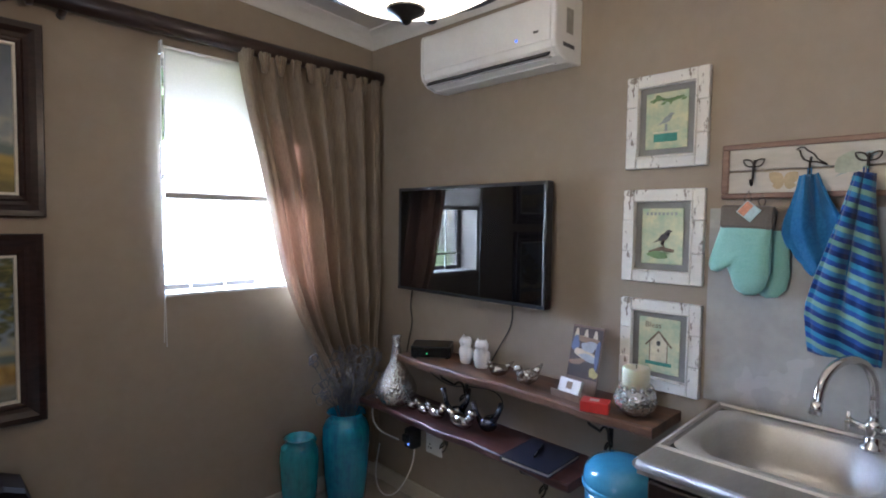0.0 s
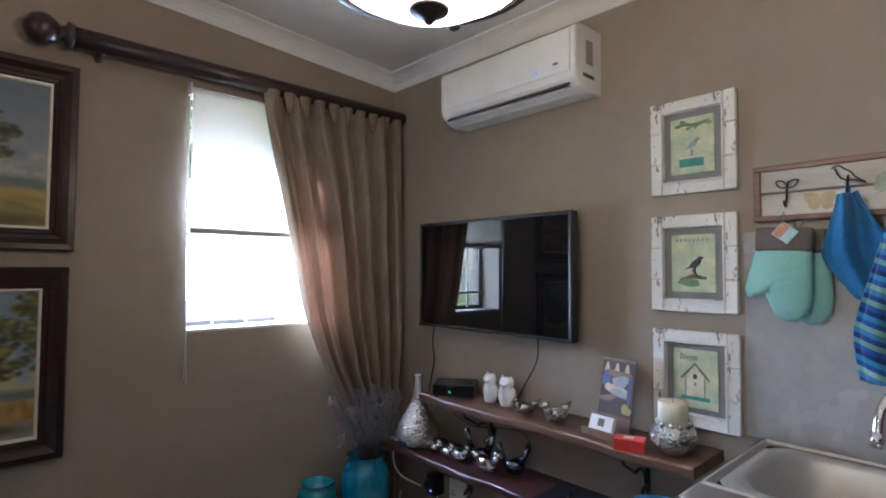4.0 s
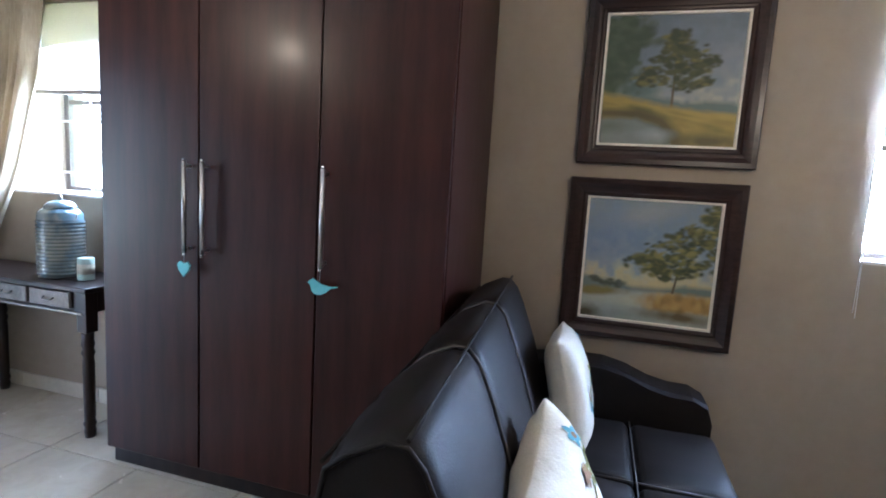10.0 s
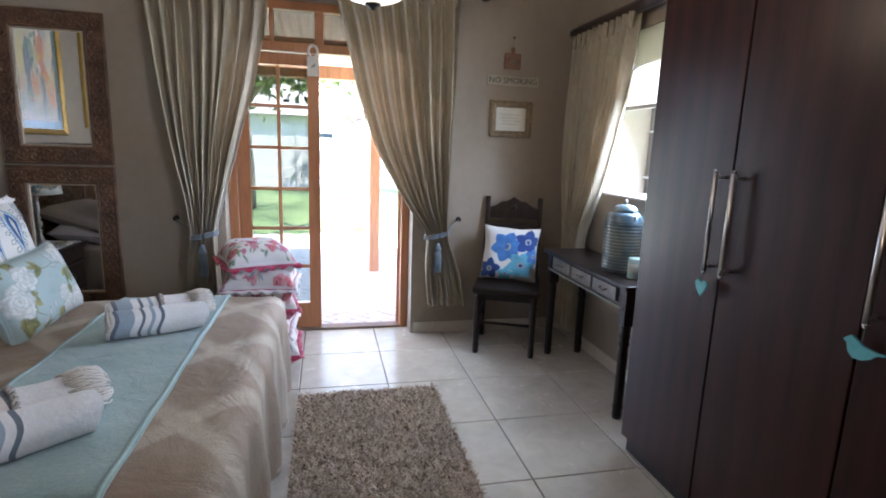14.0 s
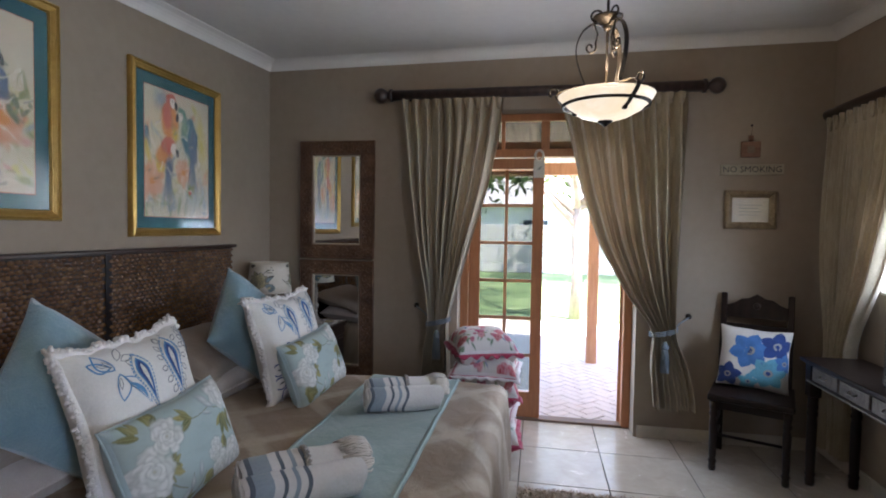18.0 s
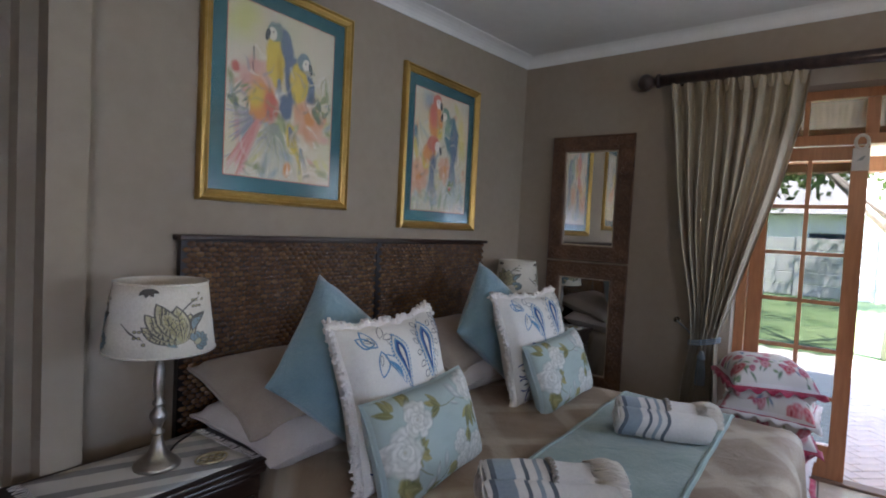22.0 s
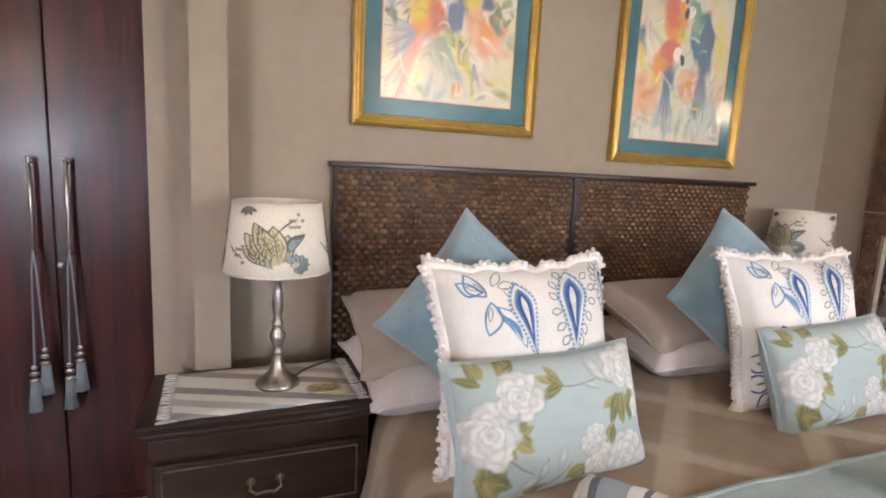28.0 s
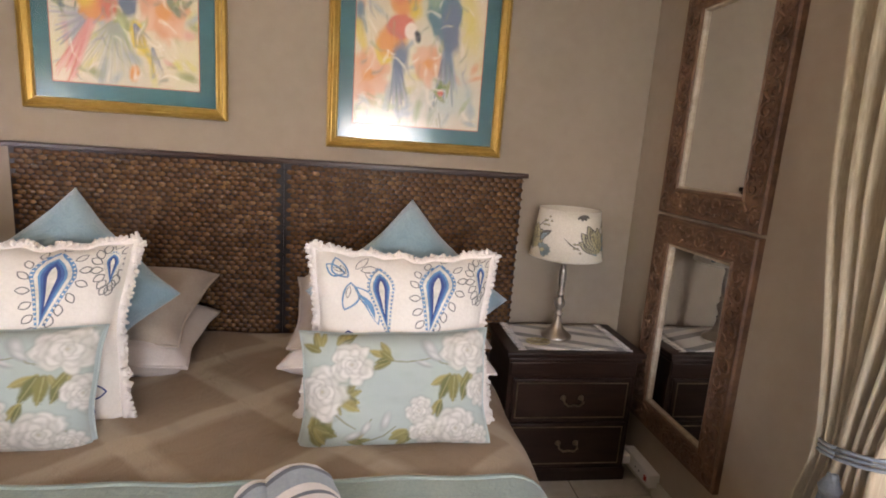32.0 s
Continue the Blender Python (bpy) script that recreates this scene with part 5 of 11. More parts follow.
floor_vase((2.415, 2.775, 0.0), 0.475, 0.122, TURQ, "tall turquoise glazed floor vase with silver twigs")
floor_vase((2.185, 2.835, 0.0), 0.385, 0.094, TURQ2, "shorter teal glazed floor vase in the corner")
TWIG = mottled("silvered_twig", (0.26, 0.265, 0.30), (0.48, 0.49, 0.54), 20, 90, 0.22, 0.05, metal=0.6)
t = thing("twig_bunch", (2.415, 2.775, 0.44), "bunch of silvery curled twigs in the tall vase", "dried twigs")
r = random.Random(4)
for i in range(92):
    a, lean = r.uniform(0, 6.28), r.uniform(0.02, 0.19)
    top = r.uniform(0.08, 0.34)
    ex, ey = lean * math.cos(a), max(-0.16, min(0.09, lean * math.sin(a)))
    pts = [(0.02 * math.cos(a), 0.02 * math.sin(a), -0.05), (ex * 0.5, ey * 0.5, top * 0.5), (ex, ey, top)]
    cr, ca = r.uniform(0.018, 0.034), r.uniform(0, 6.28)
    dx, dy = math.cos(ca), math.sin(ca) * 0.7
    for k in range(1, 14):
        q = 0.60 * k
        w_ = cr * (1 - 0.03 * k)
        pts.append((ex + dx * w_ * (1 - math.cos(q)), ey + dy * w_ * (1 - math.cos(q)) + 0.0012 * k, top + w_ * math.sin(q)))
    part("twig", tube(bmesh.new(), pts, [0.0010, 0.0012, 0.0020] + [0.0028] * 13, 4), TWIG, t)

# ---------------------------------------------------------------- small window, blind, curtain
WINFRAME = mottled("bronze_window_frame", (0.10, 0.085, 0.075), (0.15, 0.13, 0.115), 8, 90, 0.5)
BAR = mottled("white_burglar_bar", (0.60, 0.59, 0.56), (0.68, 0.67, 0.64), 8, 80, 0.5)
SILL = mottled("painted_sill", (0.52, 0.49, 0.44), (0.60, 0.57, 0.52), 8, 80, 0.6)


def window(name, x0, x1, z0, z1, y, label, mid):
    t = tagged(new(name), label, "window", "", "structure")
    t.matrix_world = pose(0, y, 0)
    for a in ((x0, x0 + 0.035, z0, z1), (x1 - 0.035, x1, z0, z1), (x0 + 0.035, x1 - 0.035, z0, z0 + 0.035), (x0 + 0.035, x1 - 0.035, z1 - 0.035, z1)):
        part("window_frame", boxm(a[0], a[1], 0.0, 0.035, a[2], a[3]), WINFRAME, t)
    for m in mid:
        part("transom_bar", boxm(x0 + 0.035, x1 - 0.035, 0.004, 0.030, m - 0.012, m + 0.012), WINFRAME, t)
    cuts = [z0 + 0.035, *[m for m in mid], z1 - 0.035]
    for a, c in zip(cuts, cuts[1:]):
        g = part("pane", boxm(x0 + 0.035, x1 - 0.035, 0.014, 0.018, a + 0.012, c - 0.012), GLASS, t)
        g.visible_shadow = False
    n = 5
    for i in range(1, n):
        x = x0 + (x1 - x0) * i / n
        part("burglar_bar", boxm(x - 0.005, x + 0.005, -0.012, -0.003, z0 + 0.0, z1), BAR, t)
    for z in (z0 + 0.12, z0 + 0.42):
        part("burglar_bar", boxm(x0, x1, -0.0205, -0.0125, z - 0.006, z + 0.006), BAR, t)
    return t


window("window_1", WIN[0], WIN[1], WIN[2], WIN[3], NORTH + 0.15, "small window with white burglar bars", (1.62,))
b = boxm(WIN[0] - 0.0, WIN[1] + 0.0, NORTH + 0.002, NORTH + 0.149, WIN[2] + 0.0005, WIN[2] + 0.012)
structure("window_sill_1", b, SILL, "painted window sill", "window sill")


def blind_cloth():
    k = Mat("cream_roller_blind", 0.8, 0, 0.2)
    v = k.coords()
    c = k.ramp(k.noise(v, 200, 2), [(0.3, (0.62, 0.59, 0.53)), (0.7, (0.72, 0.69, 0.63))])
    k.set("Base Color", c)
    d = k.node("ShaderNodeBsdfTranslucent", {"Color": (0.75, 0.70, 0.63)})
    mx = k.node("ShaderNodeMixShader", {0: 0.38, 1: k.b.outputs[0], 2: d.outputs[0]})
    k.t.links.new(mx.outputs[0], k.t.nodes["Material Output"].inputs[0])
    return k.m


BLIND = blind_cloth()


def roller_blind(at, w, drop, label):
    t = thing("roller_blind", at, label, "blind")
    part("tube", moved(lathe(bmesh.new(), [(0, 0), (0.016, 0), (0.016, w), (0, w)], 14), pose(-w / 2, 0, -0.016, 0, 90, 0)), BLIND, t)
    part("fabric", boxm(-w / 2 + 0.004, w / 2 - 0.004, -0.0163, -0.0155, -drop, -0.016), BLIND, t)
    part("bottom_bar", boxm(-w / 2 + 0.004, w / 2 - 0.004, -0.024, -0.010, -drop - 0.022, -drop + 0.001, 0.004, 2), mottled("taupe_blind_bar", (0.30, 0.26, 0.22), (0.36, 0.32, 0.27)), t)
    for s in (-1, 1):
        part("end_bracket", boxm(min(s * w / 2, s * (w / 2 + 0.008)), max(s * w / 2, s * (w / 2 + 0.008)), -0.03, 0.012, -0.04, 0.012, 0.002), WHITEPLASTIC, t)
    return t


bl = roller_blind((2.015, NORTH - 0.004, 2.14), 0.79, 0.60, "cream roller blind drawn halfway down the window")
for x in (-0.402, -0.388):
    part("bead_chain", tube(bmesh.new(), [(x, -0.028, -0.02), (x - 0.004, -0.024, -0.6), (x + 0.012 * (1 if x < -0.395 else -1), -0.02, -1.24 if x < -0.395 else -1.22)], 0.0016, 5), WHITEPLASTIC, bl)

curtain_pole("curtain_pole", (1.20, NORTH - 0.085, 2.195), (EAST - 0.012, NORTH - 0.085, 2.195), (0, -1, 0), "dark turned wooden curtain pole over the window", (True, False), 0.036)


def curtain_thing(name, rows, folds, place, label, seed, fabric=None, nu=110):
    fabric = fabric or CURTAIN
    t = thing(name, (0, 0, 0), label, "curtain")
    b = drape(bmesh.new(), [(z, lo, hi, dep * 1.3) for z, lo, hi, dep in rows], folds, place, nu, 50, seed)
    part("fabric", b, fabric, t, smooth=True)
    # pinched heading tape
    z0, lo, hi = rows[0][0], rows[0][1], rows[0][2]
    n = max(4, round((hi - lo) / 0.075))
    for i in range(n):
        a = lo + (hi - lo) * (i + 0.5) / n
        h = bmesh.new()
        for s in (-1, 0, 1):
            tube(h, [place(a + s * 0.004, 0.050, z0 - 0.075), place(a + s * 0.010, 0.058 - abs(s) * 0.006, z0 - 0.035), place(a + s * 0.020, 0.060 - abs(s) * 0.008, z0 + 0.012)], [0.007, 0.010, 0.011], 6)
        part("pinch_pleat", h, fabric, t)
    return t


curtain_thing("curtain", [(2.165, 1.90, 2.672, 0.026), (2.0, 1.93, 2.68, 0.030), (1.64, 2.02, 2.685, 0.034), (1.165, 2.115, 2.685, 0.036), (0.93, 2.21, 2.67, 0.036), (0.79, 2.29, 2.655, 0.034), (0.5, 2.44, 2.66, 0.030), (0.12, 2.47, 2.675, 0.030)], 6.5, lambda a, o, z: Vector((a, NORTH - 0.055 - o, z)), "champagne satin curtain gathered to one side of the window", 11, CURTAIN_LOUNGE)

class Painter:
    """Soft brush marks laid over one another on a fine sheet; u, v run from -1 to 1."""
    def __init__(self, nx, ny, seed):
        self.nx, self.ny = nx, ny
        self.u, self.v = np.meshgrid(np.linspace(-1, 1, nx), np.linspace(-1, 1, ny))
        self.rng = np.random.RandomState(seed)
        self.c = np.zeros((ny, nx, 3))
        self.crisp = 1.0
        self.edge = self.cloud(14) * 0.6 + self.cloud(30) * 0.4

    def cloud(self, n):
        """Smooth noise between -1 and 1 with about n bumps across."""
        g = self.rng.uniform(-1, 1, (n + 2, n + 2))
        x, y = (self.u + 1) / 2 * n, (self.v + 1) / 2 * n
        i, j = x.astype(int), y.astype(int)
        fx, fy = x - i, y - j
        fx, fy = fx * fx * (3 - 2 * fx), fy * fy * (3 - 2 * fy)
        return (g[j, i] * (1 - fx) + g[j, i + 1] * fx) * (1 - fy) + (g[j + 1, i] * (1 - fx) + g[j + 1, i + 1] * fx) * fy

    def lay(self, colour, a):
        a = np.clip(a, 0, 1)[..., None]
        self.c = self.c * (1 - a) + np.array(colour) * a

    def upward(self, stops, wave=0.0):
        """A blend of colours from below to above."""
        h = self.v + wave * self.edge
        for k in range(3):
            self.c[..., k] = np.interp(h, [s[0] for s in stops], [s[1][k] for s in stops])

    def dab(self, colour, x, y, rx, ry, ang=0.0, op=1.0, soft=0.25, rag=0.25):
        soft = soft * self.crisp
        c, s = math.cos(ang), math.sin(ang)
        p, q = self.u - x, self.v - y
        d = np.sqrt(((p * c + q * s) / rx) ** 2 + ((q * c - p * s) / ry) ** 2) + rag * self.edge
        self.lay(colour, op * (1 + soft - d) / (2 * soft))

    def stroke(self, colour, pts, w0, w1, op=1.0, soft=0.4):
        """A tapering line through the points."""
        a = np.zeros_like(self.u)
        n = len(pts) - 1
        for i in range(n):
            (x0, y0), (x1, y1) = pts[i], pts[i + 1]
            dx, dy = x1 - x0, y1 - y0
            f = np.clip(((self.u - x0) * dx + (self.v - y0) * dy) / (dx * dx + dy * dy), 0, 1)
            w = w0 + (w1 - w0) * (i + f) / n
            d = np.hypot(self.u - x0 - f * dx, self.v - y0 - f * dy) / w
            a = np.maximum(a, (1 + soft - d) / (2 * soft))
        self.lay(colour, op * np.clip(a, 0, 1))

    def above(self, colour, line, op=1.0, soft=0.03, below=True):
        """Fills the part under (or over) a line of points."""
        h = np.interp(self.u, [p[0] for p in line], [p[1] for p in line]) + 0.03 * self.edge - self.v
        self.lay(colour, op * (0.5 + (h if below else -h) / (2 * soft)))

    def foliage(self, colours, hubs, n, spread, size, seed, op=0.75):
        """Leaf dabs gathered round hubs, with gaps between."""
        r_ = random.Random(seed)
        for i in range(n):
            x, y = r_.choice(hubs)
            self.dab(r_.choice(colours), x + r_.gauss(0, spread), y + r_.gauss(0, spread * 0.6), size * r_.uniform(0.7, 1.5), size * r_.uniform(0.4, 0.8), r_.uniform(-0.5, 0.5), op, 0.45)

    def sheet(self, name, fn, mat, parent, label=""):
        """The painted sheet as a mesh, placed by fn(u, v)."""
        nx, ny = self.nx, self.ny
        vs = [fn(float(a), float(b_)) for a, b_ in zip(self.u.ravel(), self.v.ravel())]
        fs = [(j * nx + i, j * nx + i + 1, (j + 1) * nx + i + 1, (j + 1) * nx + i) for j in range(ny - 1) for i in range(nx - 1)]
        me = bpy.data.meshes.new(name)
        me.from_pydata(vs, [], fs)
        at_ = me.color_attributes.new("paint", "FLOAT_COLOR", "POINT")
        at_.data.foreach_set("color", np.concatenate([np.clip(self.c, 0, 1), np.ones((ny, nx, 1))], 2).astype(np.float32).ravel())
        me.polygons.foreach_set("use_smooth", [True] * len(me.polygons))
        me.materials.append(mat)
        ob = new(name, me)
        ob.parent = parent
        if label:
            ob["label"] = label
        return ob


def painted(name, rough, fine, grain, bump, dist, spec=0.3):
    """Paint or dye as it was brushed on, with grain in the ground."""
    k = Mat(name, rough, 0, spec)
    c = k.node("ShaderNodeAttribute")
    c.attribute_name = "paint"
    v_ = k.coords()
    n = k.noise(v_, fine, 3, 0.6)
    k.set("Base Color", k.mix(k.math("MULTIPLY", n, grain), c.outputs["Color"], (0.12, 0.11, 0.09)))
    k.bump(n, bump, dist)
    return k.m


PRINTED_COTTON = painted("printed_aqua_cotton", 0.85, 300, 0.06, 0.25, 0.002, 0.2)

# ---------------------------------------------------------------- landscape paintings
FRAMEWOOD = wood("dark_moulded_frame", (0.010, 0.005, 0.004), (0.035, 0.016, 0.012), "X", 2.0, 0.32, 0.02, coat=0.1, spec=0.3)
LINER = mottled("silver_liner", (0.60, 0.56, 0.48), (0.72, 0.68, 0.60), 10, 80, 0.35)


OIL = painted("oil_paint_on_canvas", 0.5, 60, 0.18, 0.35, 0.002, 0.35)


def landscape(at, paint, label):
    W_, H_, B_ = 0.672, 0.672, 0.076
    t = picture("landscape_painting", at, 0, W_, H_, B_, FRAMEWOOD, label, [(0, 0), (0, 0.030), (0.06, 0.037), (0.30, 0.036), (0.55, 0.024), (0.72, 0.020), (0.80, 0.024), (0.90, 0.022), (1, 0.016), (1, 0.004)])
    part("liner", quad_frame(bmesh.new(), W_ - 2 * B_ + 0.002, H_ - 2 * B_ + 0.002, 0.010, [(0, 0.006), (0, 0.018), (0.7, 0.017), (1, 0.010), (1, 0.004)]), LINER, t, "silvered inner liner")
    c = (W_ - 2 * B_) / 2 - 0.006
    part("canvas", boxm(-c, c, -0.0068, -0.0045, -c, c), flat_paint("primed_canvas", (0.55, 0.52, 0.45)), t)
    paint.sheet("painted_scene", lambda a, b_: Vector((a * c * 0.995, -0.0075, b_ * c * 0.995)), OIL, t, "painted surface")
    return t


LEAF_D, LEAF_M, LEAF_L = (0.030, 0.042, 0.018), (0.060, 0.072, 0.025), (0.15, 0.14, 0.04)
p = Painter(150, 150, 4)
p.upward([(-1, (0.20, 0.22, 0.20)), (-0.36, (0.36, 0.36, 0.31)), (-0.1, (0.25, 0.285, 0.29)), (0.4, (0.165, 0.205, 0.255)), (1, (0.13, 0.165, 0.20))], 0.35)
p.dab((0.24, 0.26, 0.30), 0.75, 0.35, 0.4, 0.2, 0.3, 0.5, 0.6)
p.dab((0.10, 0.15, 0.15), -0.45, -0.12, 0.32, 0.20, 0, 0.9, 0.4)
p.dab((0.055, 0.085, 0.050), -0.85, 0.45, 0.46, 0.78, 0, 0.95, 0.25, 0.5)
p.foliage([(0.045, 0.07, 0.042), (0.075, 0.105, 0.065)], [(-0.9, 0.8), (-0.7, 0.5), (-0.85, 0.1), (-0.6, 0.75), (-0.5, 0.6)], 90, 0.13, 0.09, 21, 0.6)
p.above((0.115, 0.155, 0.15), [(-1, -0.2), (-0.2, -0.24), (0.25, -0.34), (0.6, -0.30), (1, -0.34)], 0.9, 0.04)
p.stroke((0.11, 0.085, 0.05), [(0.05, -0.40), (0.05, -0.15), (0.06, 0.3)], 0.022, 0.012)
p.foliage([LEAF_D, LEAF_D, LEAF_M, LEAF_M, LEAF_L], [(0.05, 0.68), (0.0, 0.52), (0.15, 0.5), (-0.18, 0.36), (0.28, 0.36), (0.05, 0.32), (-0.28, 0.14), (0.38, 0.18), (0.08, 0.12), (-0.40, 0.0), (0.48, -0.02), (0.2, -0.06), (-0.15, -0.04), (0.52, 0.28)], 330, 0.085, 0.055, 22)
p.above((0.33, 0.245, 0.055), [(-1, -0.18), (-0.5, -0.28), (0.0, -0.40), (0.5, -0.47), (1, -0.50)], 1.0, 0.05)
for k in range(46):
    x = p.rng.uniform(-1, 1)
    p.dab([(0.42, 0.31, 0.07), (0.24, 0.19, 0.045), (0.13, 0.12, 0.03)][k % 3], x, -0.36 - 0.16 * (x + 1) / 2 - p.rng.uniform(0, 0.16 + 0.16 * (x > 0.1)), 0.2, 0.035, -0.16, 0.5, 0.6)
p.above((0.19, 0.22, 0.205), [(-1, -0.60), (-0.45, -0.58), (-0.1, -0.68), (0.08, -0.85), (0.12, -1.1), (1, -1.4)], 1.0, 0.04)
p.stroke((0.055, 0.050, 0.020), [(-1, -0.52), (-0.45, -0.52), (-0.08, -0.64), (0.12, -0.84), (0.18, -1.0)], 0.065, 0.11, 0.85, 0.7)
p.dab((0.30, 0.335, 0.35), -0.15, -0.84, 0.22, 0.08, 0, 0.8, 0.7)
p.dab((0.10, 0.12, 0.09), -0.85, -0.72, 0.25, 0.09, 0, 0.6, 0.7)
p.dab((0.10, 0.085, 0.03), 0.65, -0.92, 0.5, 0.13, 0, 0.8, 0.5)
landscape((0.895, NORTH - 0.0005, 1.768), p, "oil painting of a lone tree by water in a dark frame")
p = Painter(150, 150, 9)
p.upward([(-1, (0.26, 0.30, 0.27)), (-0.44, (0.52, 0.43, 0.23)), (-0.30, (0.48, 0.43, 0.28)), (0.0, (0.27, 0.32, 0.36)), (0.5, (0.18, 0.245, 0.34)), (1, (0.205, 0.25, 0.28))], 0.4)
p.dab((0.36, 0.36, 0.32), -0.2, 0.75, 0.5, 0.16, 0.3, 0.45, 0.7)
p.dab((0.17, 0.235, 0.36), -0.65, 0.45, 0.3, 0.35, 0, 0.6, 0.7)
p.above((0.14, 0.185, 0.17), [(-1, -0.30), (-0.6, -0.34), (-0.2, -0.42), (0.3, -0.40), (0.6, -0.33), (1, -0.34)], 0.9, 0.04)
p.foliage([(0.06, 0.075, 0.05), (0.09, 0.11, 0.085)], [(-0.62, -0.38), (-0.42, -0.40), (-0.8, -0.36)], 26, 0.05, 0.05, 24)
p.above((0.34, 0.37, 0.33), [(-1, -0.52), (0.2, -0.47), (1, -0.50)], 1.0, 0.03)
p.dab((0.46, 0.44, 0.34), -0.2, -0.66, 0.45, 0.08, 0, 0.7, 0.7)
p.dab((0.22, 0.27, 0.25), -0.3, -0.90, 0.6, 0.10, 0, 0.7, 0.7)
p.dab((0.20, 0.165, 0.045), -0.80, -0.55, 0.42, 0.075, 0.06, 0.95, 0.4)
p.dab((0.065, 0.055, 0.025), -0.92, -0.93, 0.22, 0.12, 0, 0.9, 0.5)
p.dab((0.41, 0.25, 0.065), 0.62, -0.64, 0.62, 0.16, 0.03, 1.0, 0.3)
for k in range(40):
    p.dab([(0.50, 0.33, 0.09), (0.33, 0.19, 0.045), (0.22, 0.14, 0.04)][k % 3], p.rng.uniform(0.1, 1), -0.64 + p.rng.uniform(-0.13, 0.11), 0.06, 0.05, 1.3, 0.5, 0.6)
p.dab((0.11, 0.080, 0.030), 0.55, -0.86, 0.55, 0.09, -0.04, 0.85, 0.5)
p.stroke((0.10, 0.075, 0.045), [(0.42, -0.46), (0.46, -0.2), (0.55, 0.2)], 0.02, 0.012)
p.foliage([LEAF_D, LEAF_M, LEAF_M, LEAF_L, (0.24, 0.21, 0.06)], [(-0.12, 0.02), (0.05, 0.10), (0.2, 0.0), (0.25, 0.28), (0.4, 0.08), (0.42, 0.42), (0.55, -0.10), (0.6, 0.22), (0.65, 0.55), (0.8, 0.0), (0.8, 0.38), (0.85, 0.74), (0.97, 0.2), (0.97, 0.55), (0.95, 0.85), (0.3, -0.14), (0.12, -0.10)], 420, 0.085, 0.055, 25)
landscape((0.884, NORTH - 0.0005, 1.037), p, "oil painting of a leafy riverside tree in a dark frame")


# ---------------------------------------------------------------- sofa, cushions, coffee table
LEATHER = mottled("black_faux_leather", (0.0075, 0.0058, 0.0052), (0.0145, 0.0108, 0.0092), 5, 220, 0.56, 0.25, 0.0025, spec=0.16)
SEAM = mottled("grey_seam_thread", (0.045, 0.040, 0.036), (0.085, 0.076, 0.070), 30, 200, 0.7)
sofa = thing("sleeper_sofa", (0.0, 0.0, 0.0), "black faux leather sleeper sofa with stitched panels", "sofa")


def cushion_block(x0, x1, y0, y1, z0, z1, r=0.035, puff=0.014, nx=8, ny=8):
    """A padded slab with a rounded edge and a slightly domed top."""
    b = bmesh.new()
    box(b, x0, x1, y0, y1, z0, z1)
    bmesh.ops.bevel(b, geom=list(b.edges), offset=r, segments=3, affect="EDGES", profile=0.5)
    bmesh.ops.subdivide_edges(b, edges=list(b.edges), cuts=3, use_grid_fill=True)
    for v in b.verts:
        u, w = (v.co.x - x0) / (x1 - x0) * 2 - 1, (v.co.y - y0) / (y1 - y0) * 2 - 1
        if v.co.z > (z0 + z1) / 2:
            v.co.z += puff * max(0, 1 - u ** 4) * max(0, 1 - w ** 4) + 0.003 * math.sin(19 * v.co.x + 11 * v.co.y)
    for fc in b.faces:
        fc.smooth = True
    return b


SY0, SY1 = 1.32, 2.74
# seat in two rows of three panels, front edge to the east
for y0, y1 in ((SY0, 1.787), (1.792, 2.282), (2.287, SY1)):
    for x0, x1 in ((0.46, 0.858), (0.863, 1.165)):
        part("seat_panel", cushion_block(x0, x1, y0, y1, 0.27, 0.425, 0.03), LEATHER, sofa)
part("seat_base", boxm(0.40, 1.14, SY0 + 0.02, SY1 - 0.01, 0.10, 0.275, 0.01), LEATHER, sofa)
for a in ([(0.8605, SY0, 0.424), (0.8605, SY1, 0.424)], [(0.46, 1.7895, 0.424), (1.15, 1.7895, 0.424)], [(0.46, 2.2845, 0.424), (1.15, 2.2845, 0.424)]):
    part("seam", tube(bmesh.new(), a, 0.003, 6), SEAM, sofa)
# leaned padded back in three stitched sections, not quite square to the wall
BACKPROF = [(0.600, 0.30), (0.602, 0.42), (0.560, 0.55), (0.505, 0.72), (0.455, 0.85), (0.425, 0.915), (0.398, 0.944), (0.362, 0.945), (0.300, 0.915), (0.264, 0.885), (0.250, 0.82), (0.240, 0.55), (0.235, 0.12), (0.58, 0.12)]
BACKCUTS = (1.300, 1.775, 2.270, 2.775)


def back_point(i, y, puff=0.0):
    x, z = BACKPROF[i]
    cx, cz = 0.40, 0.52
    d = Vector((x - cx, z - cz)).normalized()
    return Vector((x + d.x * puff - 0.060 * (y - 2.03), y, z + d.y * puff))


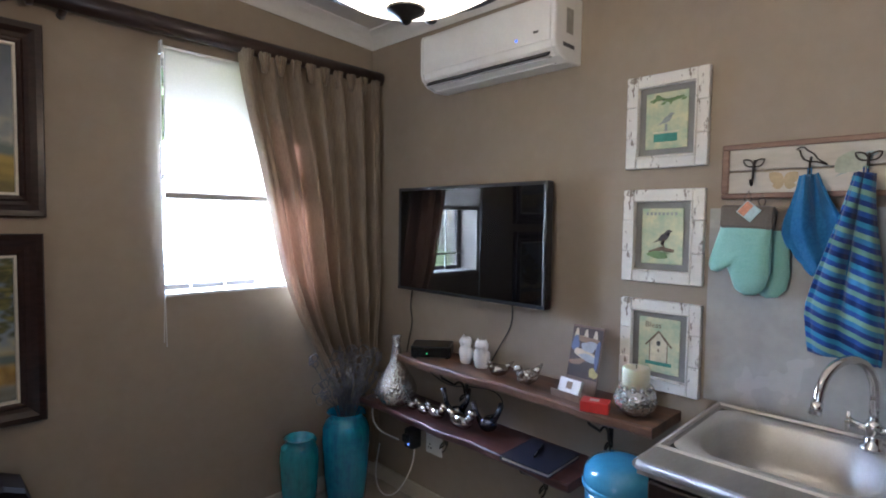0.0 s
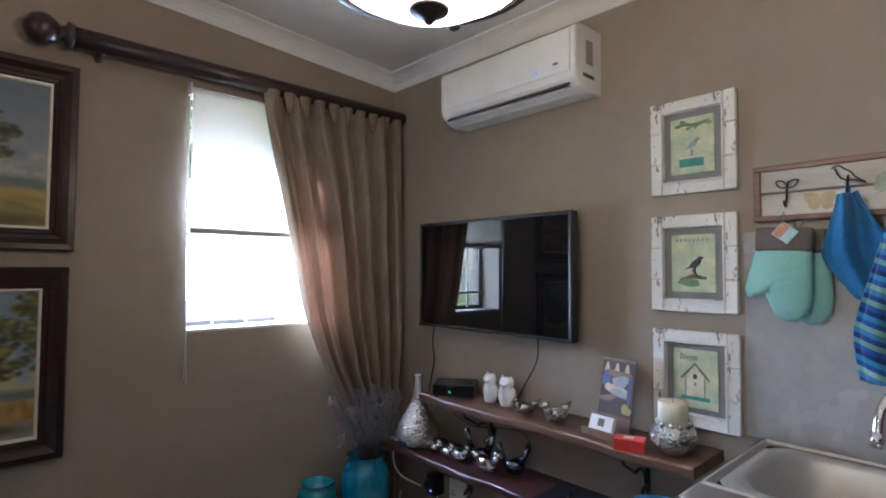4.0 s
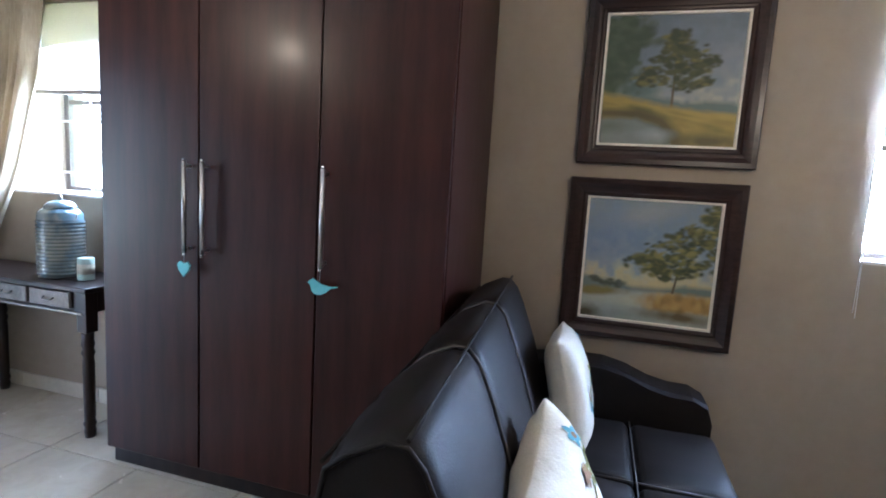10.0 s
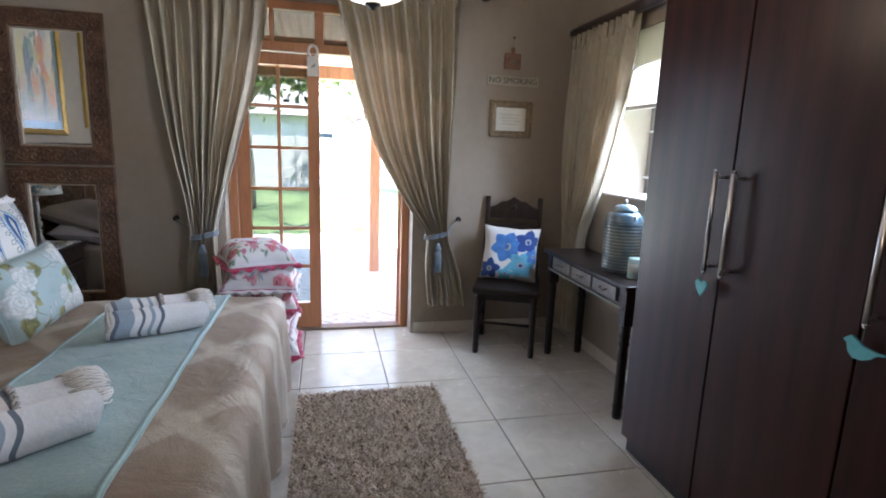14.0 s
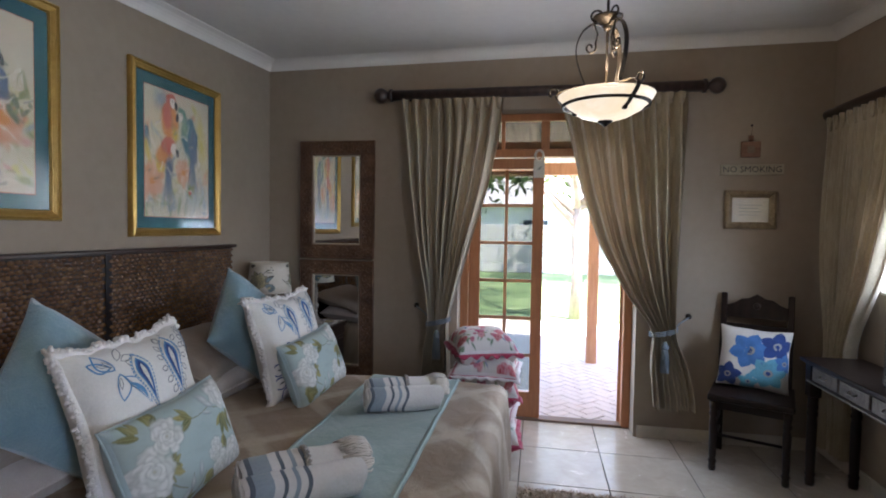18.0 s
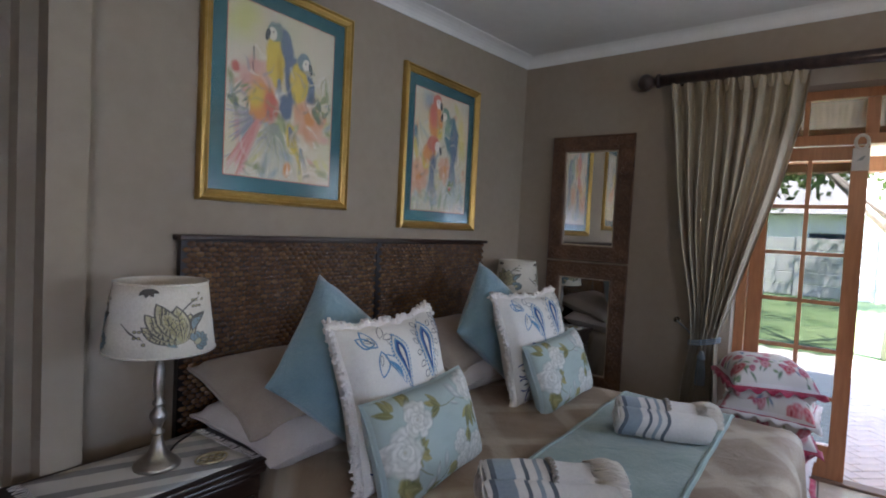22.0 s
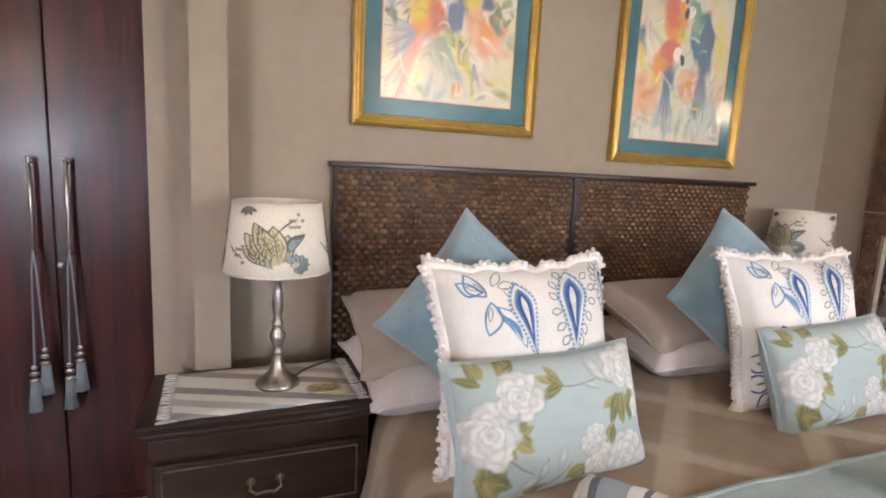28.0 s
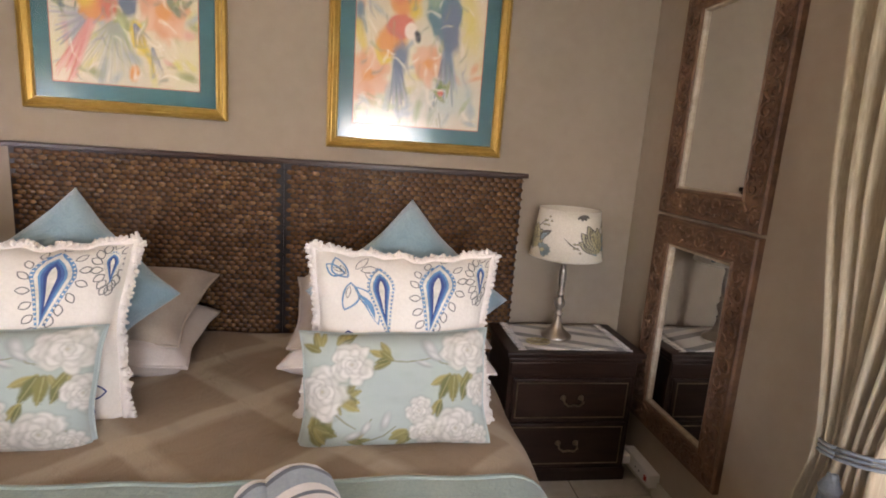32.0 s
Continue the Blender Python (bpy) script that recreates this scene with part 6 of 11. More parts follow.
for k, (y0, y1) in enumerate(zip(BACKCUTS, BACKCUTS[1:])):
    b = bmesh.new()
    rows = []
    for j in range(11):
        f = j / 10
        swell = 0.020 * (1 - abs(2 * f - 1) ** 5) - 0.012
        row = []
        for i in range(len(BACKPROF)):
            crease = 0.004 * math.sin(23 * f + 2.1 * i + 5 * k) * (1 - abs(2 * f - 1))
            row.append(b.verts.new(back_point(i, y0 + 0.002 + (y1 - y0 - 0.004) * f, (swell + crease) if i not in (12, 13) else 0.0)))
        rows.append(row)
    for p, q in zip(rows, rows[1:]):
        for i in range(len(BACKPROF)):
            j = (i + 1) % len(BACKPROF)
            b.faces.new([p[i], p[j], q[j], q[i]]).smooth = True
    b.faces.new(rows[0]), b.faces.new(rows[-1])
    part("back_panel", b, LEATHER, sofa)
for y in BACKCUTS[1:3]:
    part("seam", tube(bmesh.new(), [back_point(i, y, -0.004) for i in range(1, 10)], 0.0045, 6), SEAM, sofa, "pale stitched seam")
part("edge_piping", tube(bmesh.new(), [back_point(i, 1.302, -0.009) for i in range(1, 11)], 0.005, 6), LEATHER, sofa)
for z, q in ((0.0, 6), (0.0, 9)):
    part("edge_piping", tube(bmesh.new(), [back_point(q, 1.30 + 0.1475 * k, 0.004) for k in range(11)], 0.004, 6), LEATHER, sofa)
# low scrolled arm against the north wall
b = bmesh.new()
prof = [(0.44, 0.12), (1.13, 0.12), (1.15, 0.30), (1.155, 0.47), (1.135, 0.53), (1.08, 0.556), (1.00, 0.558), (0.92, 0.575), (0.83, 0.612), (0.74, 0.632), (0.62, 0.632), (0.44, 0.61)]
rows = [[b.verts.new((x, y, z - d)) for x, z in prof] for y, d in ((2.745, 0.01), (2.765, 0.0), (2.90, 0.0), (2.92, 0.01))]
for p, q in zip(rows, rows[1:]):
    for i in range(len(prof)):
        j = (i + 1) % len(prof)
        b.faces.new([p[i], p[j], q[j], q[i]])
b.faces.new(rows[0]), b.faces.new(rows[-1])
part("arm", b, LEATHER, sofa)
for x in (0.50, 1.08):
    for y in (1.50, 2.66):
        part("leg", lathe(bmesh.new(), [(0, 0), (0.022, 0), (0.030, 0.102), (0, 0.102)], 12, (x, y, 0)), CHROME, sofa)

IVORY = cloth("ivory_canvas", (0.62, 0.57, 0.47), (0.72, 0.67, 0.57), 300)
C_RED, C_TEAL, C_BROWN, C_OLIVE = flat_paint("embroidered_red", (0.40, 0.06, 0.04), 0.9), flat_paint("embroidered_teal", (0.12, 0.32, 0.36), 0.9), flat_paint("embroidered_brown", (0.24, 0.13, 0.06), 0.9), flat_paint("embroidered_olive", (0.20, 0.19, 0.05), 0.9)


def vine(seed):
    rr = random.Random(seed)
    out = []
    stem = [(-0.6 + 0.13 * i, -0.75 + 0.16 * i + 0.18 * math.sin(1.1 * i)) for i in range(10)]
    out.append((3, stroke(stem, 0.022)))
    for i, (x, y) in enumerate(stem):
        out.append((3, leaf_shape(x, y, 0.26, 0.10, rr.uniform(-0.6, 3.4), 6, 0.15)))
        if i % 2:
            cx, cy = x + rr.uniform(-0.28, 0.28), y + rr.uniform(-0.1, 0.28)
            for k in range(5):
                out.append(((1, 0, 1, 2)[(i // 2) % 4], leaf_shape(cx, cy, 0.17, 0.11, 1.257 * k + i, 6)))
            out.append((2, blob(cx, cy, 0.05, 0.05, 0, 0.1, i)))
    out += [(2, leaf_shape(0.3, -0.55 + 0.15 * k, 0.2, 0.08, -0.4 + k, 6)) for k in range(5)]
    return out


def cushion(at, rot, w, h, t, body_mat, shapes, mats, label, name="cushion", trim=None, trim_r=0.0, puff=0.55, lift=0.0015, waist=0.075):
    ob = new(name)
    ob.matrix_world = Matrix.Translation(at) @ Euler([radians(a) for a in rot]).to_matrix().to_4x4()
    tagged(ob, label, "cushion")
    part("cover", pillow_body(w, h, t, puff, 18, waist), body_mat, ob)
    if shapes:
        part("pattern", motif_mesh(shapes, pillow_fn(w, h, t, puff, 0.0, waist), lift, 0.00012), mats, ob)["kind"] = "stuff"
    if trim is not None:
        part("piping", rim_tube(w, h, t, trim_r, 14, waist), trim, ob)
    return ob


cushion((0.625, 2.545, 0.610), (-14, 5, 91), 0.40, 0.40, 0.135, IVORY, [(m, [(x * 0.92, y * 0.92) for x, y in s]) for m, s in vine(3)], [C_RED, C_TEAL, C_BROWN, C_OLIVE], "ivory cushion with embroidered birds and flowers")
cushion((0.650, 1.770, 0.580), (-20, -9, 90), 0.385, 0.385, 0.16, IVORY, [(m, [(x * 0.92, y * 0.92) for x, y in s]) for m, s in vine(8)], [C_RED, C_TEAL, C_BROWN, C_OLIVE], "ivory cushion with an embroidered flowering vine, tilted")

WOVEN = Mat("woven_runner_cloth", 0.9, 0, 0.2)
v = WOVEN.coords()
wv = WOVEN.math("MULTIPLY", WOVEN.wave(v, 34, 0.8, "X"), WOVEN.wave(v, 34, 0.8, "Y"))
WOVEN.set("Base Color", WOVEN.ramp(WOVEN.math("ADD", WOVEN.math("MULTIPLY", wv, 0.5), WOVEN.math("MULTIPLY", WOVEN.noise(v, 20, 3), 0.5)), [(0.25, (0.17, 0.105, 0.065)), (0.5, (0.33, 0.225, 0.15)), (0.75, (0.52, 0.38, 0.27))]))
WOVEN.bump(wv, 0.7, 0.004)
TABLE_AT = pose(1.675, 1.70, 0.0, 0, 0, -45)
table = thing("coffee_table", (1.675, 1.70, 0.0), "low wooden coffee table under a woven cloth", "coffee table", rz=-45)
part("tabletop", boxm(-0.245, 0.245, -0.295, 0.295, 0.425, 0.460, 0.008, 2), DARKWOOD_X, table)
part("apron", boxm(-0.215, 0.215, -0.265, 0.265, 0.36, 0.425), DARKWOOD_X, table)
for x in (-0.205, 0.205):
    for y in (-0.255, 0.255):
        part("leg", boxm(x - 0.025, x + 0.025, y - 0.025, y + 0.025, 0, 0.36, 0.005), DARKWOOD_X, table)
b = bmesh.new()


def runner_fn(u, v):
    """The cloth lies on the top and hangs a hand's breadth over all four edges."""
    def over(s, half):
        d, r_ = abs(s) - half, 0.010
        if d <= 0:
            return s, 0.0
        g = 1 if s > 0 else -1
        return (g * (half + r_ * math.sin(min(d / r_, 1.57))), r_ * (1 - math.cos(min(d / r_, 1.57))) + max(0.0, d - r_ * 1.57))
    a, c = (u - 0.5) * 0.78, (v - 0.5) * 0.88
    x, fx = over(a, 0.248)
    y, fy = over(c, 0.298)
    fall = max(fx, fy)
    sway = 0.006 * math.sin(31 * a + 5) * min(1, fy / 0.1) + 0.006 * math.sin(27 * c + 2) * min(1, fx / 0.1)
    e = 0.0012 * math.sin(40 * u) * math.sin(31 * v) + 0.0008 * math.sin(90 * u + 60 * v)
    return Vector((x + (sway if fx > fy else 0) * (1 if a > 0 else -1), y + (sway if fy > fx else 0) * (1 if c > 0 else -1), 0.465 + e - fall + 0.008 * math.sin(60 * (u + v)) * (fall > 0.12)))


grid_sheet(b, 56, 60, runner_fn)
thicken(b, 0.003)
ob = link_mesh("table_cloth", b, WOVEN.m, None, "", True)
ob.matrix_world = TABLE_AT
tagged(ob, "coarse brown woven cloth spread on the coffee table", "table cloth")

t = thing("book", (1.770, 1.838, 0.4695), "thick brown hardcover book lying on the coffee table", "book", rz=3)
BOOKCOV = flat_paint("brown_book_cover", (0.26, 0.14, 0.055), 0.4, 0.4)
part("cover", boxm(-0.120, 0.120, -0.084, 0.084, 0.046, 0.050, 0.001), flat_paint("printed_book_cover", (0.42, 0.38, 0.28), 0.3, 0.5), t, "printed cover")
part("cover", boxm(-0.120, 0.120, -0.084, 0.084, 0.0, 0.004, 0.001), BOOKCOV, t)
part("spine", boxm(-0.123, -0.1205, -0.084, 0.084, 0.0, 0.050, 0.001), BOOKCOV, t)
part("page_block", boxm(-0.118, 0.114, -0.080, 0.080, 0.004, 0.046), mottled("yellowed_pages", (0.34, 0.22, 0.10), (0.48, 0.33, 0.17), 30, 300, 0.9, 0.1, squash=(1, 1, 12)), t)
part("cover_print", motif_mesh([(0, blob(-0.07, 0.03, 0.045, 0.045, 0, 0.2, 2)), (1, blob(0.05, 0.04, 0.05, 0.035, 0, 0.2, 4)), (0, blob(0.085, -0.045, 0.025, 0.03, 0, 0.2, 5)), (1, blob(-0.075, -0.055, 0.03, 0.02, 0, 0.2, 6))], lambda u, v, l=0: Vector((u, v, 0.0502 + l)), 0.0003, 0.0001), [flat_paint("blue_cover_print", (0.25, 0.42, 0.45)), flat_paint("green_cover_print", (0.15, 0.25, 0.12))], t)
BUTTON = flat_paint("grey_buttons", (0.36, 0.37, 0.38), 0.5)


def remote(at, rz, length, label, z):
    t = thing("remote_control", (at[0], at[1], z), label, "remote control", "remote controls", rz=rz)
    part("case", boxm(-length / 2, length / 2, -0.024, 0.024, 0, 0.022, 0.008, 3), BLACKPLASTIC, t)
    for i in range(7):
        for j in (-1, 0, 1):
            part("button", lathe(bmesh.new(), [(0, 0), (0.0045, 0), (0.004, 0.0018), (0, 0.002)], 8, (-length / 2 + 0.022 + i * (length - 0.05) / 6, j * 0.012, 0.0218)), BUTTON, t)
    return t


remote((1.752, 1.838), 4, 0.19, "black television remote control on the book", 0.5205)
remote((1.768, 1.782), 12, 0.17, "black decoder remote control on the book", 0.5205)
t = thing("glass_dish", (1.795, 1.902, 0.5205), "small pale glass dish on the book", "dish")
part("dish", lathe(bmesh.new(), [(0, 0), (0.045, 0), (0.062, 0.010), (0.064, 0.014), (0.058, 0.012), (0.04, 0.005), (0, 0.004)], 24), mottled("pale_blue_ceramic", (0.55, 0.66, 0.70), (0.70, 0.76, 0.78), 10, 60, 0.15), t, smooth=True)
t = thing("black_case", (1.985, 1.765, 0.4695), "small black case at the table edge", "case", rz=-40)
part("lid", boxm(-0.04, 0.04, -0.025, 0.025, 0.013, 0.026, 0.005, 2), BLACKPLASTIC, t)
part("base", boxm(-0.04, 0.04, -0.025, 0.025, 0.0, 0.0128, 0.004, 2), BLACKPLASTIC, t)
t = thing("tissue_pack", (1.470, 1.755, 0.4695), "pale blue pack lying on the table corner", "pack", rz=45)
part("wrapper", boxm(-0.05, 0.05, -0.03, 0.03, 0.0, 0.024, 0.008, 2), flat_paint("pale_blue_wrapper", (0.40, 0.55, 0.60), 0.3), t)
part("flap", boxm(-0.03, 0.03, -0.012, 0.012, 0.0242, 0.0255), flat_paint("white_flap", (0.72, 0.74, 0.74)), t)


# ---------------------------------------------------------------- hanging bowl lamps
def alabaster(strength):
    k = Mat("lit_alabaster_glass", 0.35, 0, 0.4)
    v = k.coords()
    n = k.noise(v, 7, 4, 0.6, 1.0)
    k.set("Base Color", k.ramp(n, [(0.3, (0.78, 0.66, 0.42)), (0.7, (0.90, 0.82, 0.62))]))
    k.set("Emission Color", k.ramp(n, [(0.3, (1.0, 0.80, 0.47)), (0.7, (1.0, 0.90, 0.66))]))
    k.set("Emission Strength", strength)
    return k.m


def bowl_lamp(at, glow, power, label):
    """at: the lowest point of the finial; the lamp hangs from the ceiling above."""
    x, y, z = at
    t = thing("pendant_lamp", at, label, "lamp", "two bowl pendants")
    t.scale = (0.875, 0.875, 0.875)
    R = 0.20
    g = alabaster(glow)
    part("glass_bowl", lathe(bmesh.new(), [(0.012, 0.022), (0.05, 0.026), (0.10, 0.042), (0.15, 0.070), (0.185, 0.103), (R, 0.128), (R - 0.004, 0.131), (0.181, 0.107), (0.146, 0.075), (0.097, 0.048), (0.048, 0.031), (0.012, 0.027)], 40), g, t, "glowing alabaster glass bowl", smooth=True)
    part("rim_hoop", lathe(bmesh.new(), [(0.172, 0.082), (0.181, 0.080), (0.184, 0.092), (0.176, 0.094)], 40), IRON, t)
    part("finial", lathe(bmesh.new(), [(0, -0.002), (0.006, 0.0), (0.012, 0.008), (0.030, 0.018), (0.032, 0.022), (0.010, 0.024), (0, 0.024)], 18), IRON, t, smooth=True)
    zc = (ceil_z(x, y) + 0.075 - z) / 0.875
    part("stem", tube(bmesh.new(), [(0, 0, 0.024), (0, 0, zc - 0.02)], 0.006, 8), IRON, t)
    part("ceiling_rose", lathe(bmesh.new(), [(0, -0.03), (0.03, -0.03), (0.055, -0.012), (0.058, 0.008), (0, 0.008)], 20, (0, 0, zc)), IRON, t, smooth=True)
    top = min(0.42, zc - 0.06)
    part("hub", lathe(bmesh.new(), [(0, -0.02), (0.014, -0.018), (0.022, 0.0), (0.020, 0.02), (0.010, 0.035), (0, 0.036)], 16, (0, 0, top)), IRON, t, smooth=True)
    part("crown_dish", lathe(bmesh.new(), [(0, -0.045), (0.016, -0.040), (0.022, -0.022), (0.040, -0.010), (0.060, 0.004), (0.062, 0.010), (0.040, 0.016), (0.012, 0.026), (0, 0.028)], 22, (0, 0, top + 0.030)), IRON, t, smooth=True)
    for i in range(3):
        a = 2 * math.pi * i / 3 + 0.5
        c, s = math.cos(a), math.sin(a)

        def P(rad, h):
            return Vector((c * rad, s * rad, h))
        arm = [P(0.018, top), P(0.06, top + 0.018), P(0.105, top - 0.015), P(0.130, top - 0.075), P(0.126, top - 0.14), P(0.100, 0.205), P(0.088, 0.178), P(0.108, 0.162), P(0.155, 0.166), P(0.198, 0.152), P(0.214, 0.132), P(0.192, 0.104), P(0.13, 0.0565)]
        b = bmesh.new()
        n = 48
        path = []
        for k in range(n + 1):
            f = k / n * (len(arm) - 1)
            j = min(int(f), len(arm) - 2)
            path.append(arm[j].lerp(arm[j + 1], f - j))
        for _ in range(3):
            path = [path[0]] + [(p + q * 2 + r_) / 4 for p, q, r_ in zip(path, path[1:], path[2:])] + [path[-1]]
        wide = Vector((-s, c, 0)) * 0.0095
        rows = []
        for k, p in enumerate(path):
            d = path[min(k + 1, n)] - path[max(k - 1, 0)]
            up = d.cross(wide).normalized() * 0.0022
            rows.append([b.verts.new(p + e) for e in (wide + up, wide - up, -wide - up, -wide + up)])
        for p, q in zip(rows, rows[1:]):
            for k in range(4):
                b.faces.new([p[k], p[(k + 1) % 4], q[(k + 1) % 4], q[k]])
        b.faces.new(rows[0]), b.faces.new(rows[-1])
        part("arm", b, IRON, t, "curved iron strap")
        sc = [P(0.218 + 0.020 * math.cos(q), 0.150 + 0.020 * math.sin(q)) for q in [0.55 * k - 1.2 for k in range(10)]]
        part("scroll", tube(bmesh.new(), sc, 0.005, 6), IRON, t)
        sc = [P(0.045 + 0.024 * math.cos(q), top + 0.045 + 0.024 * math.sin(q)) for q in [0.55 * k - 1.6 for k in range(11)]]
        part("scroll", tube(bmesh.new(), sc, 0.0045, 6), IRON, t)
        sc = [P(0.070 + 0.026 * (1 - k / 15) * math.cos(0.6 * k + 2.6), top - 0.085 + 0.030 * (1 - k / 15) * math.sin(0.6 * k + 2.6)) for k in range(13)]
        part("scroll", tube(bmesh.new(), [P(0.058, top + 0.02), P(0.040, top - 0.03)] + sc, 0.0045, 6), IRON, t)
        part("rivet", ellipsoid(bmesh.new(), P(0.128, 0.053), 0.012, 0.012, 0.007, 8, 6), IRON, t)
    if power:
        lamp = new("pendant_bulb", bpy.data.lights.new("pendant_bulb", "POINT"))
        lamp.data.energy, lamp.data.color, lamp.data.shadow_soft_size = power, (1.0, 0.78, 0.50), 0.05
        lamp.location = (x, y, z + 0.20)
    return t


bowl_lamp((1.39, 1.15, 1.705), 0.45, 0.95, "iron pendant lamp with a lit alabaster bowl over the lounge")
bowl_lamp((-1.20, 1.115, 1.847), 0.08, 0.95, "iron pendant lamp with a lit alabaster bowl by the bed")


# ---------------------------------------------------------------- wardrobe
wd = thing("wardrobe", (-1.31, 2.32, 0.0), "tall dark mahogany wardrobe with three doors and bar handles", "wardrobe")
part("carcass", boxm(0.0, 1.50, 0.022, 0.60, 0.07, 2.36), DARKWOOD, wd)
part("plinth", boxm(0.012, 1.488, 0.03, 0.59, 0.0, 0.07), BLACKWOOD, wd)
for k, (x0, x1) in enumerate(((0.003, 0.487), (0.493, 1.006), (1.012, 1.497))):
    d = part("door", boxm(x0, x1, 0.0, 0.020, 0.078, 2.345, 0.0025), DARKWOOD, wd)
    hx = (0.452, 0.536, 1.046)[k]
    b = tube(bmesh.new(), [(hx, -0.036, 0.985), (hx, -0.036, 1.335)], 0.0085, 14)
    h = part("bar_handle", b, STEEL, d, "brushed steel bar handle")
    for z in (1.0, 1.32):
        part("stand_off", tube(bmesh.new(), [(hx, -0.036, z), (hx, 0.001, z)], 0.0055, 10), STEEL, d)
    for z0 in (0.974, 1.335):
        part("end_cap", lathe(bmesh.new(), [(0, 0), (0.0075, 0), (0.0075, 0.012), (0, 0.012)], 12, (hx, -0.036, z0)), CHROME, d)
TURQWOOD = mottled("turquoise_painted_wood", (0.10, 0.42, 0.48), (0.16, 0.52, 0.58), 12, 90, 0.6)


def bird_tag(x, y, z, s, flip, label, shape):
    t = thing("hanging_tag", (x, y, z), label, "ornament", "turquoise door tags")
    if shape == "bird":
        prof = [(-0.52, 0.30), (-0.36, 0.42), (-0.22, 0.34), (0.1, 0.16), (0.55, 0.10), (1.0, 0.12), (0.55, -0.02), (0.35, -0.22), (0.1, -0.34), (-0.2, -0.36), (-0.40, -0.18), (-0.48, 0.1), (-0.62, 0.2)]
    else:
        prof = [(0.0, -0.5), (0.34, -0.1), (0.42, 0.18), (0.25, 0.36), (0.0, 0.24), (-0.25, 0.36), (-0.42, 0.18), (-0.34, -0.1)]
    b = prism(bmesh.new(), [(flip * px * s, pz * s) for px, pz in prof], -0.004, 0.004)
    part("cut_out", moved(b, pose(0, 0, 0, 90, 0, 0)), TURQWOOD, t, "flat turquoise cut-out")
    part("string", tube(bmesh.new(), [(0, 0, 0.3 * s), (0.001, 0.0, 0.07), (0, 0.004, 0.085)], 0.0012, 5), CORDBLUE, t)
    return t


bird_tag(-0.264, 2.284, 0.915, 0.075, 1, "turquoise wooden bird hanging from a wardrobe handle", "bird")
bird_tag(-0.858, 2.284, 0.925, 0.07, 1, "turquoise wooden heart hanging from a wardrobe handle", "heart")

# ---------------------------------------------------------------- desk and what stands on it
DKMETAL = mottled("worn_pewter", (0.20, 0.19, 0.17), (0.34, 0.33, 0.30), 20, 90, 0.4, 0.1, metal=0.6)
DRAWER = mottled("carved_drawer_front", (0.10, 0.085, 0.075), (0.20, 0.175, 0.155), 22, 80, 0.35, 0.5, 0.005)
dk = thing("writing_desk", (-2.53, 2.43, 0.0), "narrow black-stained wooden desk with carved drawers", "desk")
dk.scale = (0.95, 0.97, 1.0)
part("desktop", boxm(-0.02, 1.06, -0.02, 0.325, 0.715, 0.740, 0.006, 2), BLACKWOOD, dk)
part("apron", boxm(0.02, 1.02, 0.018, 0.30, 0.61, 0.715), BLACKWOOD, dk)
for k in range(3):
    x0 = 0.09 + 0.285 * k
    d = part("drawer", boxm(x0, x0 + 0.265, 0.002, 0.0176, 0.628, 0.705, 0.003), DRAWER, dk)
    part("drawer_pull", tube(bmesh.new(), [(x0 + 0.10, 0.002, 0.672), (x0 + 0.105, -0.014, 0.662), (x0 + 0.16, -0.014, 0.662), (x0 + 0.165, 0.002, 0.672)], 0.004, 6), DKMETAL, d)
part("edge_moulding", boxm(0.03, 1.01, -0.004, 0.0175, 0.606, 0.618, 0.003), DKMETAL, dk, "pale worn moulding under the drawers")
TURNED = [(0, 0), (0.024, 0), (0.027, 0.03), (0.024, 0.05), (0.030, 0.07), (0.024, 0.085), (0.026, 0.11), (0.027, 0.36), (0.024, 0.40), (0.031, 0.42), (0.024, 0.44), (0.030, 0.46), (0.026, 0.48), (0.028, 0.52), (0, 0.52)]
for x in (0.04, 1.0):
    for y in (0.035, 0.27):
        lg = part("leg", lathe(bmesh.new(), TURNED, 16, (x, y, 0)), BLACKWOOD, dk, smooth=True)
        part("leg_block", boxm(x - 0.032, x + 0.032, y - 0.032, y + 0.032, 0.52, 0.7145, 0.003), BLACKWOOD, lg)


def ribbed():
    k = Mat("ribbed_celadon_glaze", 0.20, 0, 0.5, Coat_Weight=0.35)
    v = k.coords()
    z = k.axis(v, 2)
    groove = k.math("PINGPONG", k.math("SUBTRACT", z, 0.012), 0.00825)
    pale = k.ramp(k.math("ADD", k.noise(v, 9, 4), k.math("MULTIPLY", z, 0.5)), [(0.40, (0.27, 0.26, 0.21)), (0.58, (0.18, 0.21, 0.20)), (0.72, (0.075, 0.13, 0.16))])
    mark = k.math("MULTIPLY", k.ramp(groove, [(0.0, (1, 1, 1)), (0.0042, (0, 0, 0))]), k.ramp(z, [(0.262, (1, 1, 1)), (0.268, (0, 0, 0))]))
    k.set("Base Color", k.mix(k.math("MULTIPLY", mark, 0.85), pale, (0.035, 0.045, 0.045)))
    k.bump(k.noise(v, 60, 3), 0.1, 0.002)
    return k.m


